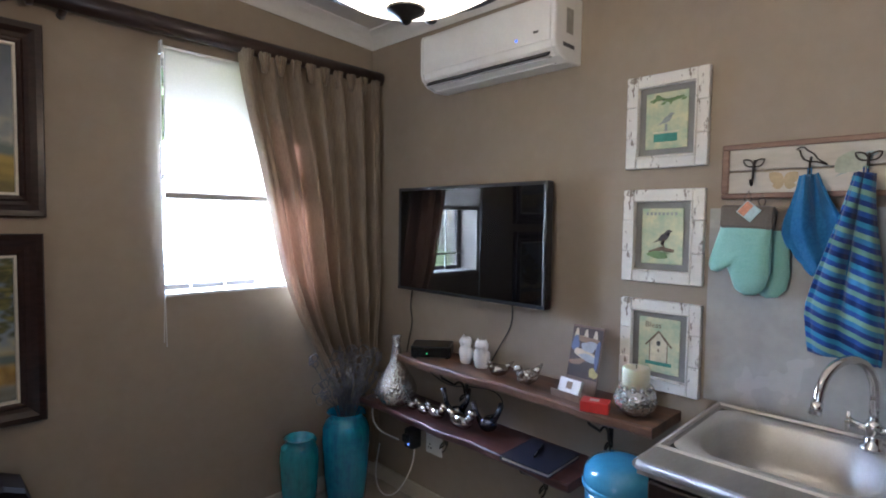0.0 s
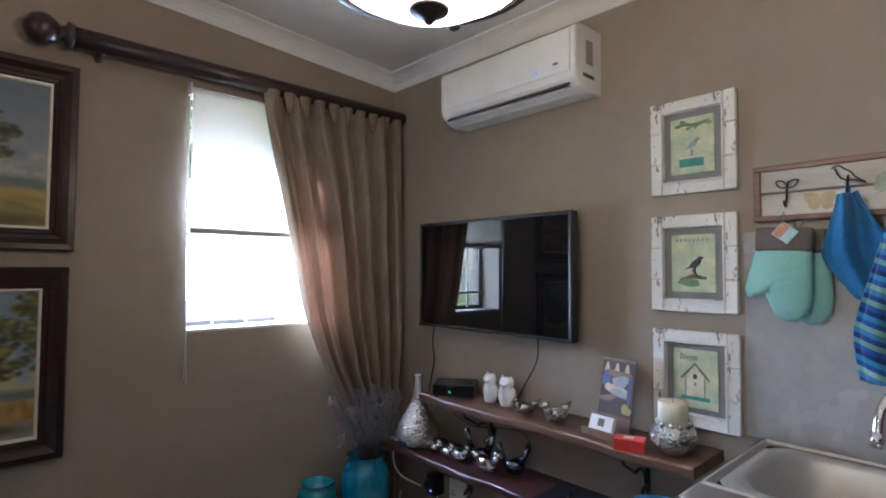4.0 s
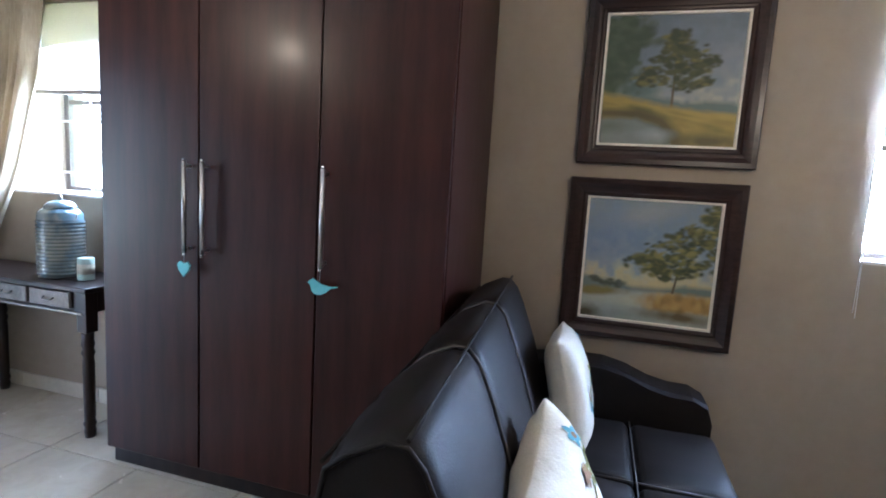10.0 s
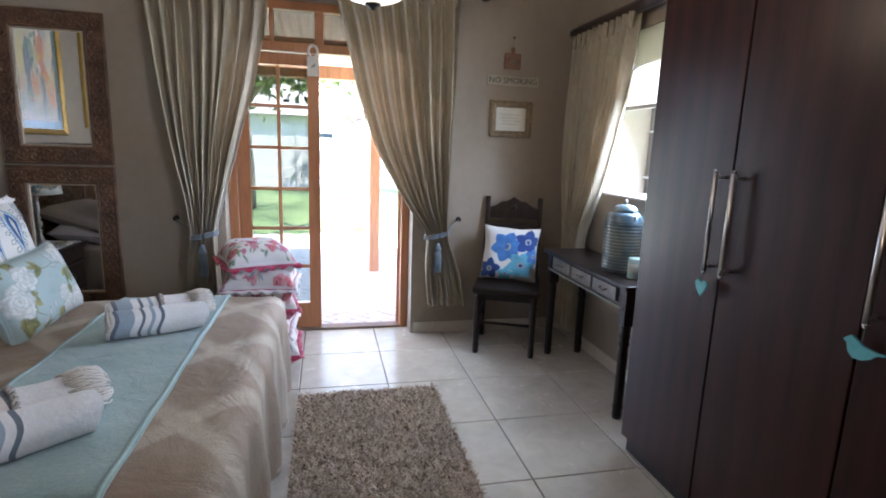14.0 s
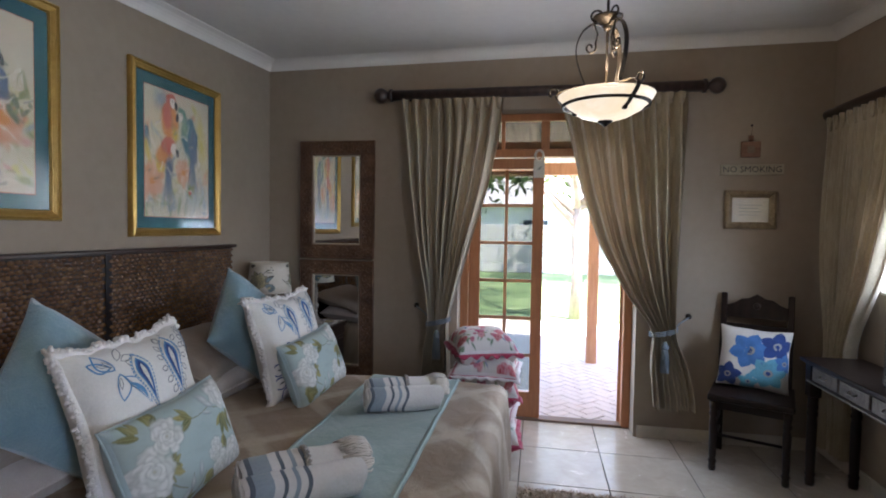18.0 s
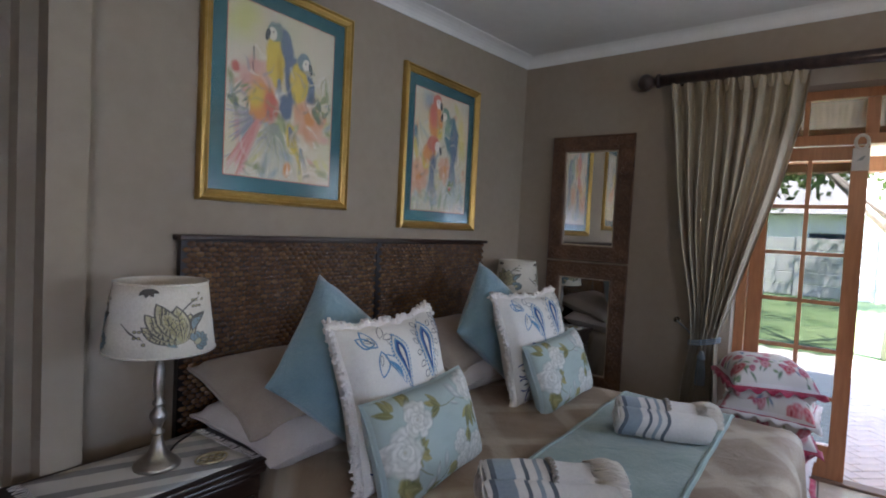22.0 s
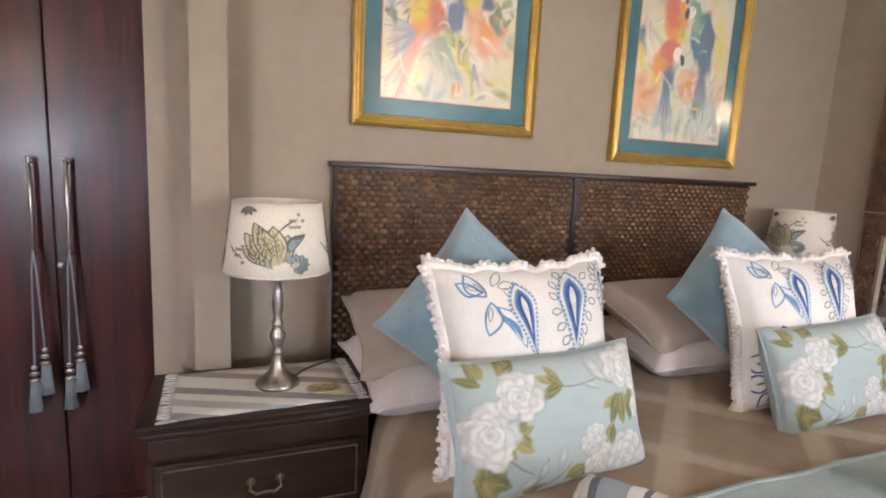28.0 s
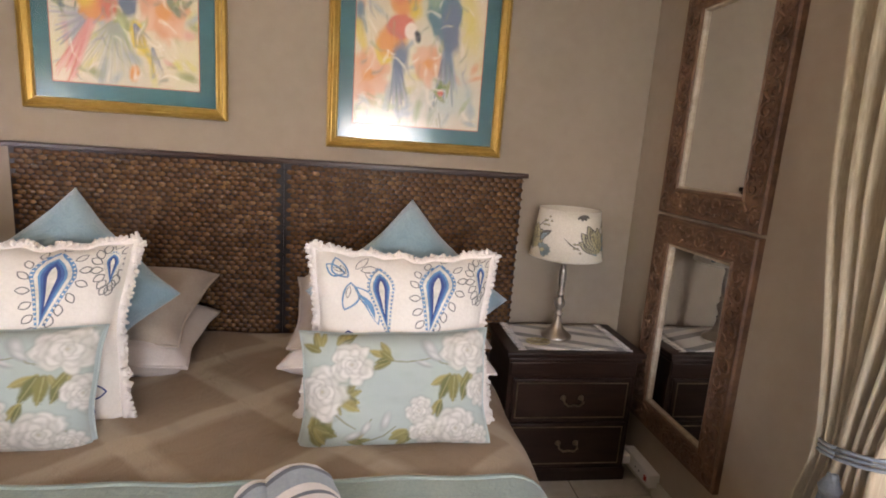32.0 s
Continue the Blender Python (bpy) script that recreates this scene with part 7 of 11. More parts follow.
JARMAT = ribbed()
t = thing("ribbed_jar", (-1.885, 2.585, 0.7405), "ribbed grey-green ceramic jar with a domed lid", "jar")
t.scale = (1.02, 1.02, 1.08)
prof = [(0, 0), (0.098, 0)]
for i in range(15):
    z = 0.012 + i * 0.0165
    prof += [(0.0965, z), (0.1030, z + 0.005), (0.1030, z + 0.0115)]
prof += [(0.098, 0.262), (0.096, 0.29), (0.082, 0.305), (0.066, 0.312), (0, 0.312)]
part("body", lathe(bmesh.new(), prof, 32), JARMAT, t, smooth=True)
lid = part("lid", lathe(bmesh.new(), [(0, 0.312), (0.070, 0.312), (0.070, 0.322), (0.052, 0.340), (0.02, 0.350), (0, 0.352)], 28), JARMAT, t, smooth=True)
part("knob", lathe(bmesh.new(), [(0, 0.350), (0.008, 0.350), (0.012, 0.360), (0.008, 0.372), (0, 0.376)], 12), DKMETAL, lid)
for s in (-1, 1):
    part("wire_clasp", tube(bmesh.new(), [(s * 0.098, 0, 0.27), (s * 0.106, 0, 0.29), (s * 0.095, 0, 0.315), (s * 0.07, 0, 0.325)], 0.003, 6), DKMETAL, t)
t = thing("candle_tin", (-1.705, 2.565, 0.7405), "pale mint tin beside the jar", "tin")
part("tin", lathe(bmesh.new(), [(0, 0), (0.036, 0), (0.037, 0.004), (0.037, 0.105), (0.034, 0.108), (0, 0.106)], 22), mottled("mint_tin", (0.36, 0.50, 0.44), (0.46, 0.60, 0.53), 8, 60, 0.35), t, smooth=True)
part("paper_label", lathe(bmesh.new(), [(0.0374, 0.03), (0.0376, 0.03), (0.0376, 0.08), (0.0374, 0.08)], 22), flat_paint("cream_label", (0.62, 0.60, 0.48)), t)

# ---------------------------------------------------------------- chair with a blue flowered cushion
ch = thing("wooden_chair", (-2.68, 2.21, 0.0), "dark carved wooden chair with turned front legs", "chair", rz=67)
# local frame: front towards -y, the back at +y
LEGP = [(0, 0), (0.019, 0), (0.022, 0.02), (0.019, 0.04), (0.025, 0.06), (0.018, 0.075), (0.021, 0.10), (0.023, 0.30), (0.018, 0.33), (0.026, 0.35), (0.018, 0.37), (0.024, 0.39), (0.024, 0.43), (0, 0.43)]
for x in (-0.19, 0.19):
    part("front_leg", lathe(bmesh.new(), LEGP, 14, (x, -0.19, 0)), BLACKWOOD, ch, smooth=True)
    b = bmesh.new()
    box(b, x - 0.02, x + 0.02, 0.17, 0.21, 0.0, 0.46, 0.004)
    moved(b, pose(0, 0, 0))
    part("back_leg", b, BLACKWOOD, ch)
    b = boxm(x - 0.018, x + 0.018, -0.018, 0.018, 0.0, 0.60, 0.005)
    part("back_post", moved(b, pose(0, 0.19, 0.46, -7, 0, 0)), BLACKWOOD, ch)
part("seat", boxm(-0.225, 0.225, -0.225, 0.215, 0.435, 0.475, 0.010, 2), BLACKWOOD, ch)
part("seat_rail", boxm(-0.19, 0.19, -0.20, -0.175, 0.385, 0.435, 0.003), BLACKWOOD, ch)
back = pose(0, 0.19, 0.46, -7, 0, 0)
part("lower_rail", moved(boxm(-0.172, 0.172, -0.012, 0.012, 0.12, 0.19, 0.004), back), BLACKWOOD, ch)
part("mid_panel", moved(boxm(-0.172, 0.172, -0.010, 0.010, 0.30, 0.40, 0.004), back), BLACKWOOD, ch)
b = bmesh.new()
crest = [(-0.172, 0.44), (0.172, 0.44), (0.172, 0.52), (0.13, 0.535), (0.09, 0.565), (0.05, 0.57), (0.0, 0.60), (-0.05, 0.57), (-0.09, 0.565), (-0.13, 0.535), (-0.172, 0.52)]
prism(b, crest, -0.012, 0.012)
part("crest_rail", moved(moved(b, pose(0, 0, 0, 90, 0, 0)), back), BLACKWOOD, ch, "carved crest rail")
part("carving", moved(moved(lathe(bmesh.new(), [(0, 0), (0.022, 0.0), (0.018, 0.006), (0.008, 0.004), (0, 0.008)], 14), pose(0, -0.012, 0.52, 90, 0, 0)), back), BLACKWOOD, ch)
for z in (0.16, 0.26):
    part("stretcher", tube(bmesh.new(), [(-0.19, -0.19, z), (-0.19, 0.19, z)], 0.010, 8), BLACKWOOD, ch)
    part("stretcher", tube(bmesh.new(), [(0.19, -0.19, z), (0.19, 0.19, z)], 0.010, 8), BLACKWOOD, ch)
part("stretcher", tube(bmesh.new(), [(-0.19, 0.0, 0.16), (0.19, 0.0, 0.16)], 0.010, 8), BLACKWOOD, ch)

F_NAVY, F_BLUE, F_AQUA, F_GREY = flat_paint("navy_flower", (0.03, 0.07, 0.24), 0.9), flat_paint("blue_flower", (0.07, 0.20, 0.48), 0.9), flat_paint("aqua_flower", (0.14, 0.42, 0.56), 0.9), flat_paint("grey_flower", (0.36, 0.37, 0.36), 0.9)


def big_flower(cx, cy, s, m, seed, petals=6):
    rr = random.Random(seed)
    out = [(m, leaf_shape(cx, cy, s, s * 0.72, 2 * math.pi * k / petals + 0.2, 7)) for k in range(petals)]
    out.append((3, blob(cx, cy, s * 0.24, s * 0.24, 0, 0.1, seed)))
    out.append((0, blob(cx, cy, s * 0.12, s * 0.12, 0, 0.1, seed + 1)))
    return out


fl = big_flower(-0.12, 0.22, 0.60, 1, 1) + big_flower(0.62, 0.45, 0.5, 0, 2, 5) + big_flower(0.42, -0.42, 0.52, 2, 3, 6) + big_flower(-0.68, -0.62, 0.42, 0, 4, 5) + big_flower(-0.1, -0.78, 0.3, 2, 5, 5) + big_flower(0.85, -0.05, 0.3, 1, 6, 5)
WHITECLOTH = cloth("white_canvas", (0.64, 0.62, 0.57), (0.74, 0.72, 0.67), 300)
cm = Matrix.Translation((-2.68, 2.21, 0.0)) @ pose(0, 0, 0, 0, 0, 67) @ pose(0.0, 0.075, 0.665, -14, 2, 0)
cq = cm.to_euler()
cushion(tuple(cm.translation), tuple(math.degrees(a) for a in cq), 0.40, 0.39, 0.14, WHITECLOTH, [(m, [(max(-0.98, min(0.98, x)), max(-0.98, min(0.98, y))) for x, y in s]) for m, s in fl], [F_NAVY, F_BLUE, F_AQUA, F_GREY], "white cushion printed with large blue flowers")

# ---------------------------------------------------------------- signs on the west wall
SIGN = mottled("cream_sign_board", (0.32, 0.285, 0.21), (0.43, 0.385, 0.29), 9, 70, 0.7, 0.15)
t = thing("no_smoking_sign", (WEST, 2.281, 1.886), "narrow cream wooden sign lettered NO SMOKING", "sign", rz=90)
part("board", boxm(-0.197, 0.197, -0.012, -0.0005, -0.036, 0.036, 0.003), SIGN, t)
letter_mesh("NO SMOKING", 0.058, BLACKLINE, t, pose(0, -0.0125, 0.0) @ UPRIGHT)
t = thing("hanging_plaque", (WEST, 2.268, 2.03), "small brown wooden plaque hung from a nail", "plaque", rz=90)
part("plaque", boxm(-0.062, 0.062, -0.018, -0.004, -0.062, 0.045, 0.006, 2), wood("brown_plaque_wood", (0.12, 0.055, 0.03), (0.24, 0.12, 0.07), "X", 2.0, 0.5), t)
part("handle", boxm(-0.016, 0.016, -0.016, -0.005, 0.0455, 0.085, 0.005, 2), wood("brown_plaque_handle", (0.12, 0.055, 0.03), (0.24, 0.12, 0.07), "Z", 2.0, 0.5), t)
part("carved_mark", boxm(-0.022, 0.022, -0.0195, -0.0182, -0.034, 0.012, 0.001), P_BROWN, t)
part("string", tube(bmesh.new(), [(0, -0.008, 0.08), (0.006, -0.008, 0.125), (0.004, -0.006, 0.15)], 0.0018, 5), P_BROWN, t)
part("nail", ellipsoid(bmesh.new(), (0.004, -0.008, 0.152), 0.009, 0.008, 0.009, 8, 6), BLACKPLASTIC, t)
ANTIQUE = mottled("antique_gold_frame", (0.18, 0.13, 0.07), (0.34, 0.26, 0.15), 18, 80, 0.5, 0.3, 0.004, metal=0.2)
t = picture("small_picture", (WEST, 2.279, 1.616), 90, 0.318, 0.256, 0.045, ANTIQUE, "small picture in an antique gold frame")
part("sheet", boxm(-0.116, 0.116, -0.0075, -0.0045, -0.085, 0.085), flat_paint("cream_certificate", (0.60, 0.58, 0.49), 0.6, 0.08), t)
part("text_lines", motif_mesh([(0, [(-0.07, 0.03 - 0.022 * k), (0.07 - 0.02 * (k % 2), 0.03 - 0.022 * k), (0.07 - 0.02 * (k % 2), 0.034 - 0.022 * k), (-0.07, 0.034 - 0.022 * k)]) for k in range(4)], plane_fn(-0.0078), 0.0002, 0.0001), [P_GREY], t)


def clear_glass():
    k = Mat("picture_glass", 0.15, 0, 0.5, Transmission_Weight=1.0)
    k.set("Base Color", (1.0, 1.0, 1.0)), k.set("IOR", 1.33)
    return k.m


PICGLASS = clear_glass()


def glaze(t, w, h, y):
    g = part("glass", boxm(-w / 2, w / 2, -y - 0.0012, -y, -h / 2, h / 2), PICGLASS, t)
    g.visible_shadow = False
    return g


glaze(t, 0.232, 0.170, 0.0098)

# ---------------------------------------------------------------- garden door
DX = WEST - 0.195                                     # plane of the closed leaf, inner face
door = tagged(new("door_1"), "varnished timber garden door with small panes, one leaf open", "door", "", "structure")
door.matrix_world = pose(DX, 0, 0)
YM = 0.915                                            # where the leaves meet
for y0, y1, z0, z1 in ((DOOR[0], DOOR[0] + 0.06, 0.0, 2.33), (DOOR[1] - 0.06, DOOR[1], 0.0, 2.33)):
    part("jamb", boxm(-0.045, 0.045, y0 + 0.0005, y1 - 0.0005, z0, z1 - 0.0005, 0.003), DOORWOOD, door)
part("head", boxm(-0.045, 0.045, DOOR[0] + 0.06, DOOR[1] - 0.06, 2.275, 2.329, 0.003), DOORWOOD, door)
part("transom_rail", boxm(-0.045, 0.045, DOOR[0] + 0.06, DOOR[1] - 0.06, 2.005, 2.065, 0.003), DOORWOOD, door)
for y in (0.60, YM, 1.22):
    w = 0.03 if y == YM else 0.012
    part("fanlight_mullion", boxm(-0.03, 0.03, y - w, y + w, 2.0655, 2.2745), DOORWOOD, door)
for y0, y1 in ((0.35, 0.588), (0.612, 0.885), (0.945, 1.208), (1.232, 1.51)):
    g = part("fanlight_pane", boxm(-0.002, 0.002, y0, y1, 2.066, 2.274), SUNGLASS, door)
    g.visible_shadow = False
SILLS = [1.917, 1.642, 1.356, 1.066, 0.779, 0.492, 0.21]


def leaf(parent, m, y0, y1):
    """One glazed leaf, hinged at y0; its own y runs to y1."""
    w = y1 - y0
    lf = new("door_leaf")
    lf.parent, lf.matrix_basis = parent, m
    lf["label"] = "timber leaf with twelve small panes"
    st = 0.082
    for a in ((0.0, st, 0.012, 2.0), (w - st, w, 0.012, 2.0)):
        part("stile", boxm(-0.02, 0.02, a[0], a[1], a[2], a[3], 0.002), DOORWOOD, lf)
    for z0, z1 in ((1.917, 2.0), (0.012, 0.21)):
        part("rail", boxm(-0.0195, 0.0195, st, w - st, z0, z1, 0.002), DOORWOOD, lf)
    for z in SILLS[1:-1]:
        part("glazing_bar", boxm(-0.014, 0.014, st, w - st, z - 0.011, z + 0.011), DOORWOOD, lf)
    part("glazing_bar", boxm(-0.0135, 0.0135, w / 2 - 0.011, w / 2 + 0.011, 0.21, 1.917), DOORWOOD, lf)
    for z1, z0 in zip(SILLS, SILLS[1:]):
        for a, c in ((st, w / 2 - 0.0115), (w / 2 + 0.0115, w - st)):
            g = part("pane", boxm(-0.002, 0.002, a, c, z0 + 0.0115, z1 - 0.0115), SUNGLASS, lf)
            g.visible_shadow = False
    return lf


leaf(door, pose(0, DOOR[0] + 0.062, 0), 0.0, YM - DOOR[0] - 0.064)
leaf(door, pose(-0.03, DOOR[1] - 0.064, 0, 0, 0, 58), 0.0, 0.585)
part("threshold", boxm(-0.045, 0.050, DOOR[0] + 0.06, DOOR[1] - 0.06, 0.0, 0.018, 0.003), wood("worn_threshold", (0.12, 0.07, 0.045), (0.22, 0.14, 0.09), "Y", 1.0, 0.5), door)
t = thing("door_tag", (DX + 0.055, 0.872, 1.98), "white cut-out tag hanging on the door", "ornament", rz=90)
WHITEWOOD = mottled("white_cut_wood", (0.62, 0.60, 0.56), (0.72, 0.70, 0.66), 9, 60, 0.7)
part("plate", boxm(-0.040, 0.040, -0.004, 0.004, -0.13, 0.0, 0.003), WHITEWOOD, t)
ring = [(0.030 * math.cos(a), 0.0, 0.034 + 0.040 * math.sin(a)) for a in [2 * math.pi * k / 18 for k in range(19)]]
part("ring", tube(bmesh.new(), ring, 0.009, 6), WHITEWOOD, t)
part("faded_mark", motif_mesh([(0, bird_shape(0, -0.065, 0.026))], plane_fn(-0.0042), 0.0004), [P_GREY], t)

# ---------------------------------------------------------------- curtains of the garden door
curtain_pole("curtain_pole", (WEST + 0.10, -0.20, 2.432), (WEST + 0.10, 1.93, 2.432), (1, 0, 0), "dark turned wooden curtain pole over the garden door", (True, True), 0.036, 0.10)


def west_place(a, o, z):
    return Vector((WEST + 0.045 + o, a, z))


curtain_thing("curtain", [(2.40, -0.143, 0.615, 0.030), (2.12, -0.107, 0.590, 0.036), (1.745, -0.065, 0.510, 0.042), (1.37, -0.005, 0.400, 0.046), (1.0, 0.075, 0.295, 0.046), (0.80, 0.095, 0.238, 0.042), (0.74, 0.095, 0.236, 0.040), (0.60, 0.060, 0.245, 0.044), (0.30, 0.045, 0.26, 0.044), (0.05, 0.04, 0.27, 0.044)], 9, west_place, "champagne satin curtain tied back beside the garden door", 21)
curtain_thing("curtain", [(2.40, 1.00, 1.845, 0.030), (2.12, 1.075, 1.842, 0.036), (1.745, 1.157, 1.835, 0.042), (1.37, 1.283, 1.82, 0.046), (1.0, 1.490, 1.81, 0.050), (0.80, 1.655, 1.805, 0.044), (0.74, 1.665, 1.805, 0.040), (0.60, 1.640, 1.875, 0.048), (0.40, 1.655, 1.935, 0.050), (0.25, 1.675, 1.955, 0.050)], 10, west_place, "champagne satin curtain swept back beside the open door", 22)


def tie_back(y0, y1, z, hook_y, label):
    t = thing("tie_back", (WEST, (y0 + y1) / 2, z), label, "tie-back", "corded tie-backs")
    w = (y1 - y0) / 2
    for k in range(3):
        loop = [(0.045 + 0.055 + 0.060 * math.cos(a), (w + 0.018) * math.sin(a), 0.012 * k - 0.012 + 0.02 * math.sin(a)) for a in [2 * math.pi * i / 24 for i in range(25)]]
        part("cord", tube(bmesh.new(), loop, 0.0048, 7), CORDBLUE, t)
    dy = hook_y - (y0 + y1) / 2
    part("cord", tube(bmesh.new(), [(0.03, dy, 0.10), (0.05, dy * 0.6, 0.05), (0.07, w * (1 if dy > 0 else -1), 0.01)], 0.0048, 7), CORDBLUE, t)
    part("wall_hook", moved(lathe(bmesh.new(), [(0, 0), (0.02, 0), (0.018, 0.006), (0.008, 0.012), (0.008, 0.03), (0.014, 0.034), (0, 0.036)], 12), pose(0.0, dy, 0.10, 0, 90, 0)), IRON, t)
    b = bmesh.new()
    lathe(b, [(0, 0), (0.020, 0.0), (0.026, 0.02), (0.014, 0.045), (0.012, 0.055), (0, 0.056)], 14, (0.155, 0.0, -0.11))
    part("tassel_head", b, CORDBLUE, t, smooth=True)
    b = bmesh.new()
    rr = random.Random(5)
    for i in range(34):
        a, q = 2 * math.pi * i / 34, rr.uniform(0.75, 1.05)
        tube(b, [(0.155 + 0.018 * math.cos(a), 0.018 * math.sin(a), -0.108), (0.155 + 0.026 * q * math.cos(a), 0.026 * q * math.sin(a), -0.18), (0.155 + 0.028 * q * math.cos(a), 0.028 * q * math.sin(a), -0.25 - 0.015 * q)], 0.0028, 4)
    part("tassel_fringe", b, CORDBLUE, t)
    return t


tie_back(0.095, 0.237, 0.775, -0.02, "blue corded tie-back with a tassel round the curtain")
tie_back(1.660, 1.805, 0.775, 1.915, "blue corded tie-back with a tassel round the swept curtain")

# ---------------------------------------------------------------- window over the desk
window("window_2", WIN_B[0], WIN_B[1], WIN_B[2], WIN_B[3], NORTH + 0.12, "window over the desk with white burglar bars", (1.66,))
structure("window_sill_2", boxm(WIN_B[0], WIN_B[1], NORTH_B + 0.002, NORTH + 0.119, WIN_B[2] + 0.0005, WIN_B[2] + 0.012), SILL, "painted window sill", "window sill")
roller_blind((-1.92, NORTH_B + 0.02, 2.118), 1.05, 0.44, "cream roller blind drawn down over the desk window")
curtain_pole("curtain_pole", (-2.90, NORTH_B - 0.085, 2.215), (-1.34, NORTH_B - 0.085, 2.215), (0, -1, 0), "dark turned wooden curtain pole over the desk window", (False, True), 0.036)
curtain_thing("curtain", [(2.18, -2.89, -2.10, 0.026), (1.75, -2.87, -2.17, 0.032), (1.22, -2.83, -2.34, 0.036), (0.85, -2.79, -2.56, 0.034), (0.55, -2.78, -2.58, 0.032), (0.12, -2.79, -2.57, 0.030)], 9, lambda a, o, z: Vector((a, NORTH_B - 0.05 - o, z)), "champagne satin curtain drawn beside the desk window", 31)

# ---------------------------------------------------------------- shaggy rugs
def shag(name, c0, c1):
    k = Mat(name, 0.9, 0, 0.2)
    r1 = k.island()
    k.set("Base Color", k.ramp(r1, [(0.0, c0), (1.0, c1)]))
    return k.m


SHAG = shag("brown_shag_pile", (0.25, 0.185, 0.13), (0.56, 0.455, 0.345))
SHAGBASE = mottled("rug_backing", (0.14, 0.11, 0.08), (0.22, 0.17, 0.13), 20, 200, 0.95, 0.4)


def rug(x0, x1, y0, y1, n, label, seed):
    t = thing("shaggy_rug", ((x0 + x1) / 2, (y0 + y1) / 2, 0.0), label, "rug")
    w, d = (x1 - x0) / 2, (y1 - y0) / 2
    part("backing", boxm(-w, w, -d, d, 0.001, 0.010, 0.003), SHAGBASE, t)
    rr = np.random.RandomState(seed)
    px, py = rr.uniform(-w, w, n), rr.uniform(-d, d, n)
    ang, lean, h, wd_ = rr.uniform(0, 6.28, n), rr.uniform(0.004, 0.024, n), rr.uniform(0.018, 0.034, n), rr.uniform(0.003, 0.006, n)
    vs, fs = [], []
    for i in range(n):
        a = ang[i]
        dx, dy = math.cos(a), math.sin(a)
        sx, sy = -dy * wd_[i], dx * wd_[i]
        k = len(vs)
        for f, g in ((0, 1.0), (0.55, 1.0), (1.0, 0.35)):
            cx, cy, cz = px[i] + dx * lean[i] * f * f * 1.4, py[i] + dy * lean[i] * f * f * 1.4, 0.008 + h[i] * f * (1.15 - 0.3 * f)
            vs += [(cx + sx * g, cy + sy * g, cz), (cx - sx * g, cy - sy * g, cz)]
        fs += [(k, k + 1, k + 3, k + 2), (k + 2, k + 3, k + 5, k + 4)]
    me = bpy.data.meshes.new("pile")
    me.from_pydata(vs, [], fs)
    me.materials.append(SHAG)
    ob = new("shag_surface", me)
    ob.parent = t
    ob["kind"] = "stuff"
    return t


rug(-2.05, -0.70, 0.80, 1.56, 26000, "shaggy brown rug beside the bed", 3)
rug(1.32, 2.15, 1.10, 2.72, 16000, "shaggy brown rug under the coffee table", 4)

# ---------------------------------------------------------------- stack of flowered cushions by the door
FLORAL = cloth("white_floral_cotton", (0.60, 0.56, 0.54), (0.70, 0.66, 0.64), 400)


def rose_cotton(seed):
    """White cotton printed all over with pink and red roses, leaves and blue sprigs."""
    q = Painter(96, 96, seed)
    q.c[:] = (0.62, 0.59, 0.55)
    r_ = random.Random(seed)
    for k in range(80):
        x, y = r_.uniform(-1, 1), r_.uniform(-1, 1)
        q.dab(((0.12, 0.19, 0.12), (0.20, 0.28, 0.16), (0.16, 0.22, 0.30))[k % 3], x, y, r_.uniform(0.05, 0.10), r_.uniform(0.02, 0.04), r_.uniform(0, 3), 0.85, 0.3)
    for k in range(46):
        x, y, w = r_.uniform(-1, 1), r_.uniform(-1, 1), r_.uniform(0.06, 0.14)
        deep = ((0.46, 0.05, 0.07), (0.52, 0.16, 0.18), (0.40, 0.03, 0.10))[k % 3]
        q.dab(deep, x, y, w, w, 0, 0.95, 0.2)
        for a in range(5):
            q.dab(tuple(min(1, e * 0.6 + 0.24) for e in deep), x + 0.5 * w * math.cos(1.26 * a + k), y + 0.5 * w * math.sin(1.26 * a + k), 0.34 * w, 0.26 * w, a, 0.7, 0.4)
        q.dab(tuple(e * 0.55 for e in deep), x, y, 0.22 * w, 0.22 * w, 0, 0.8, 0.5)
    return q


MAGENTA = cloth("magenta_cotton", (0.28, 0.02, 0.05), (0.42, 0.05, 0.10), 400)


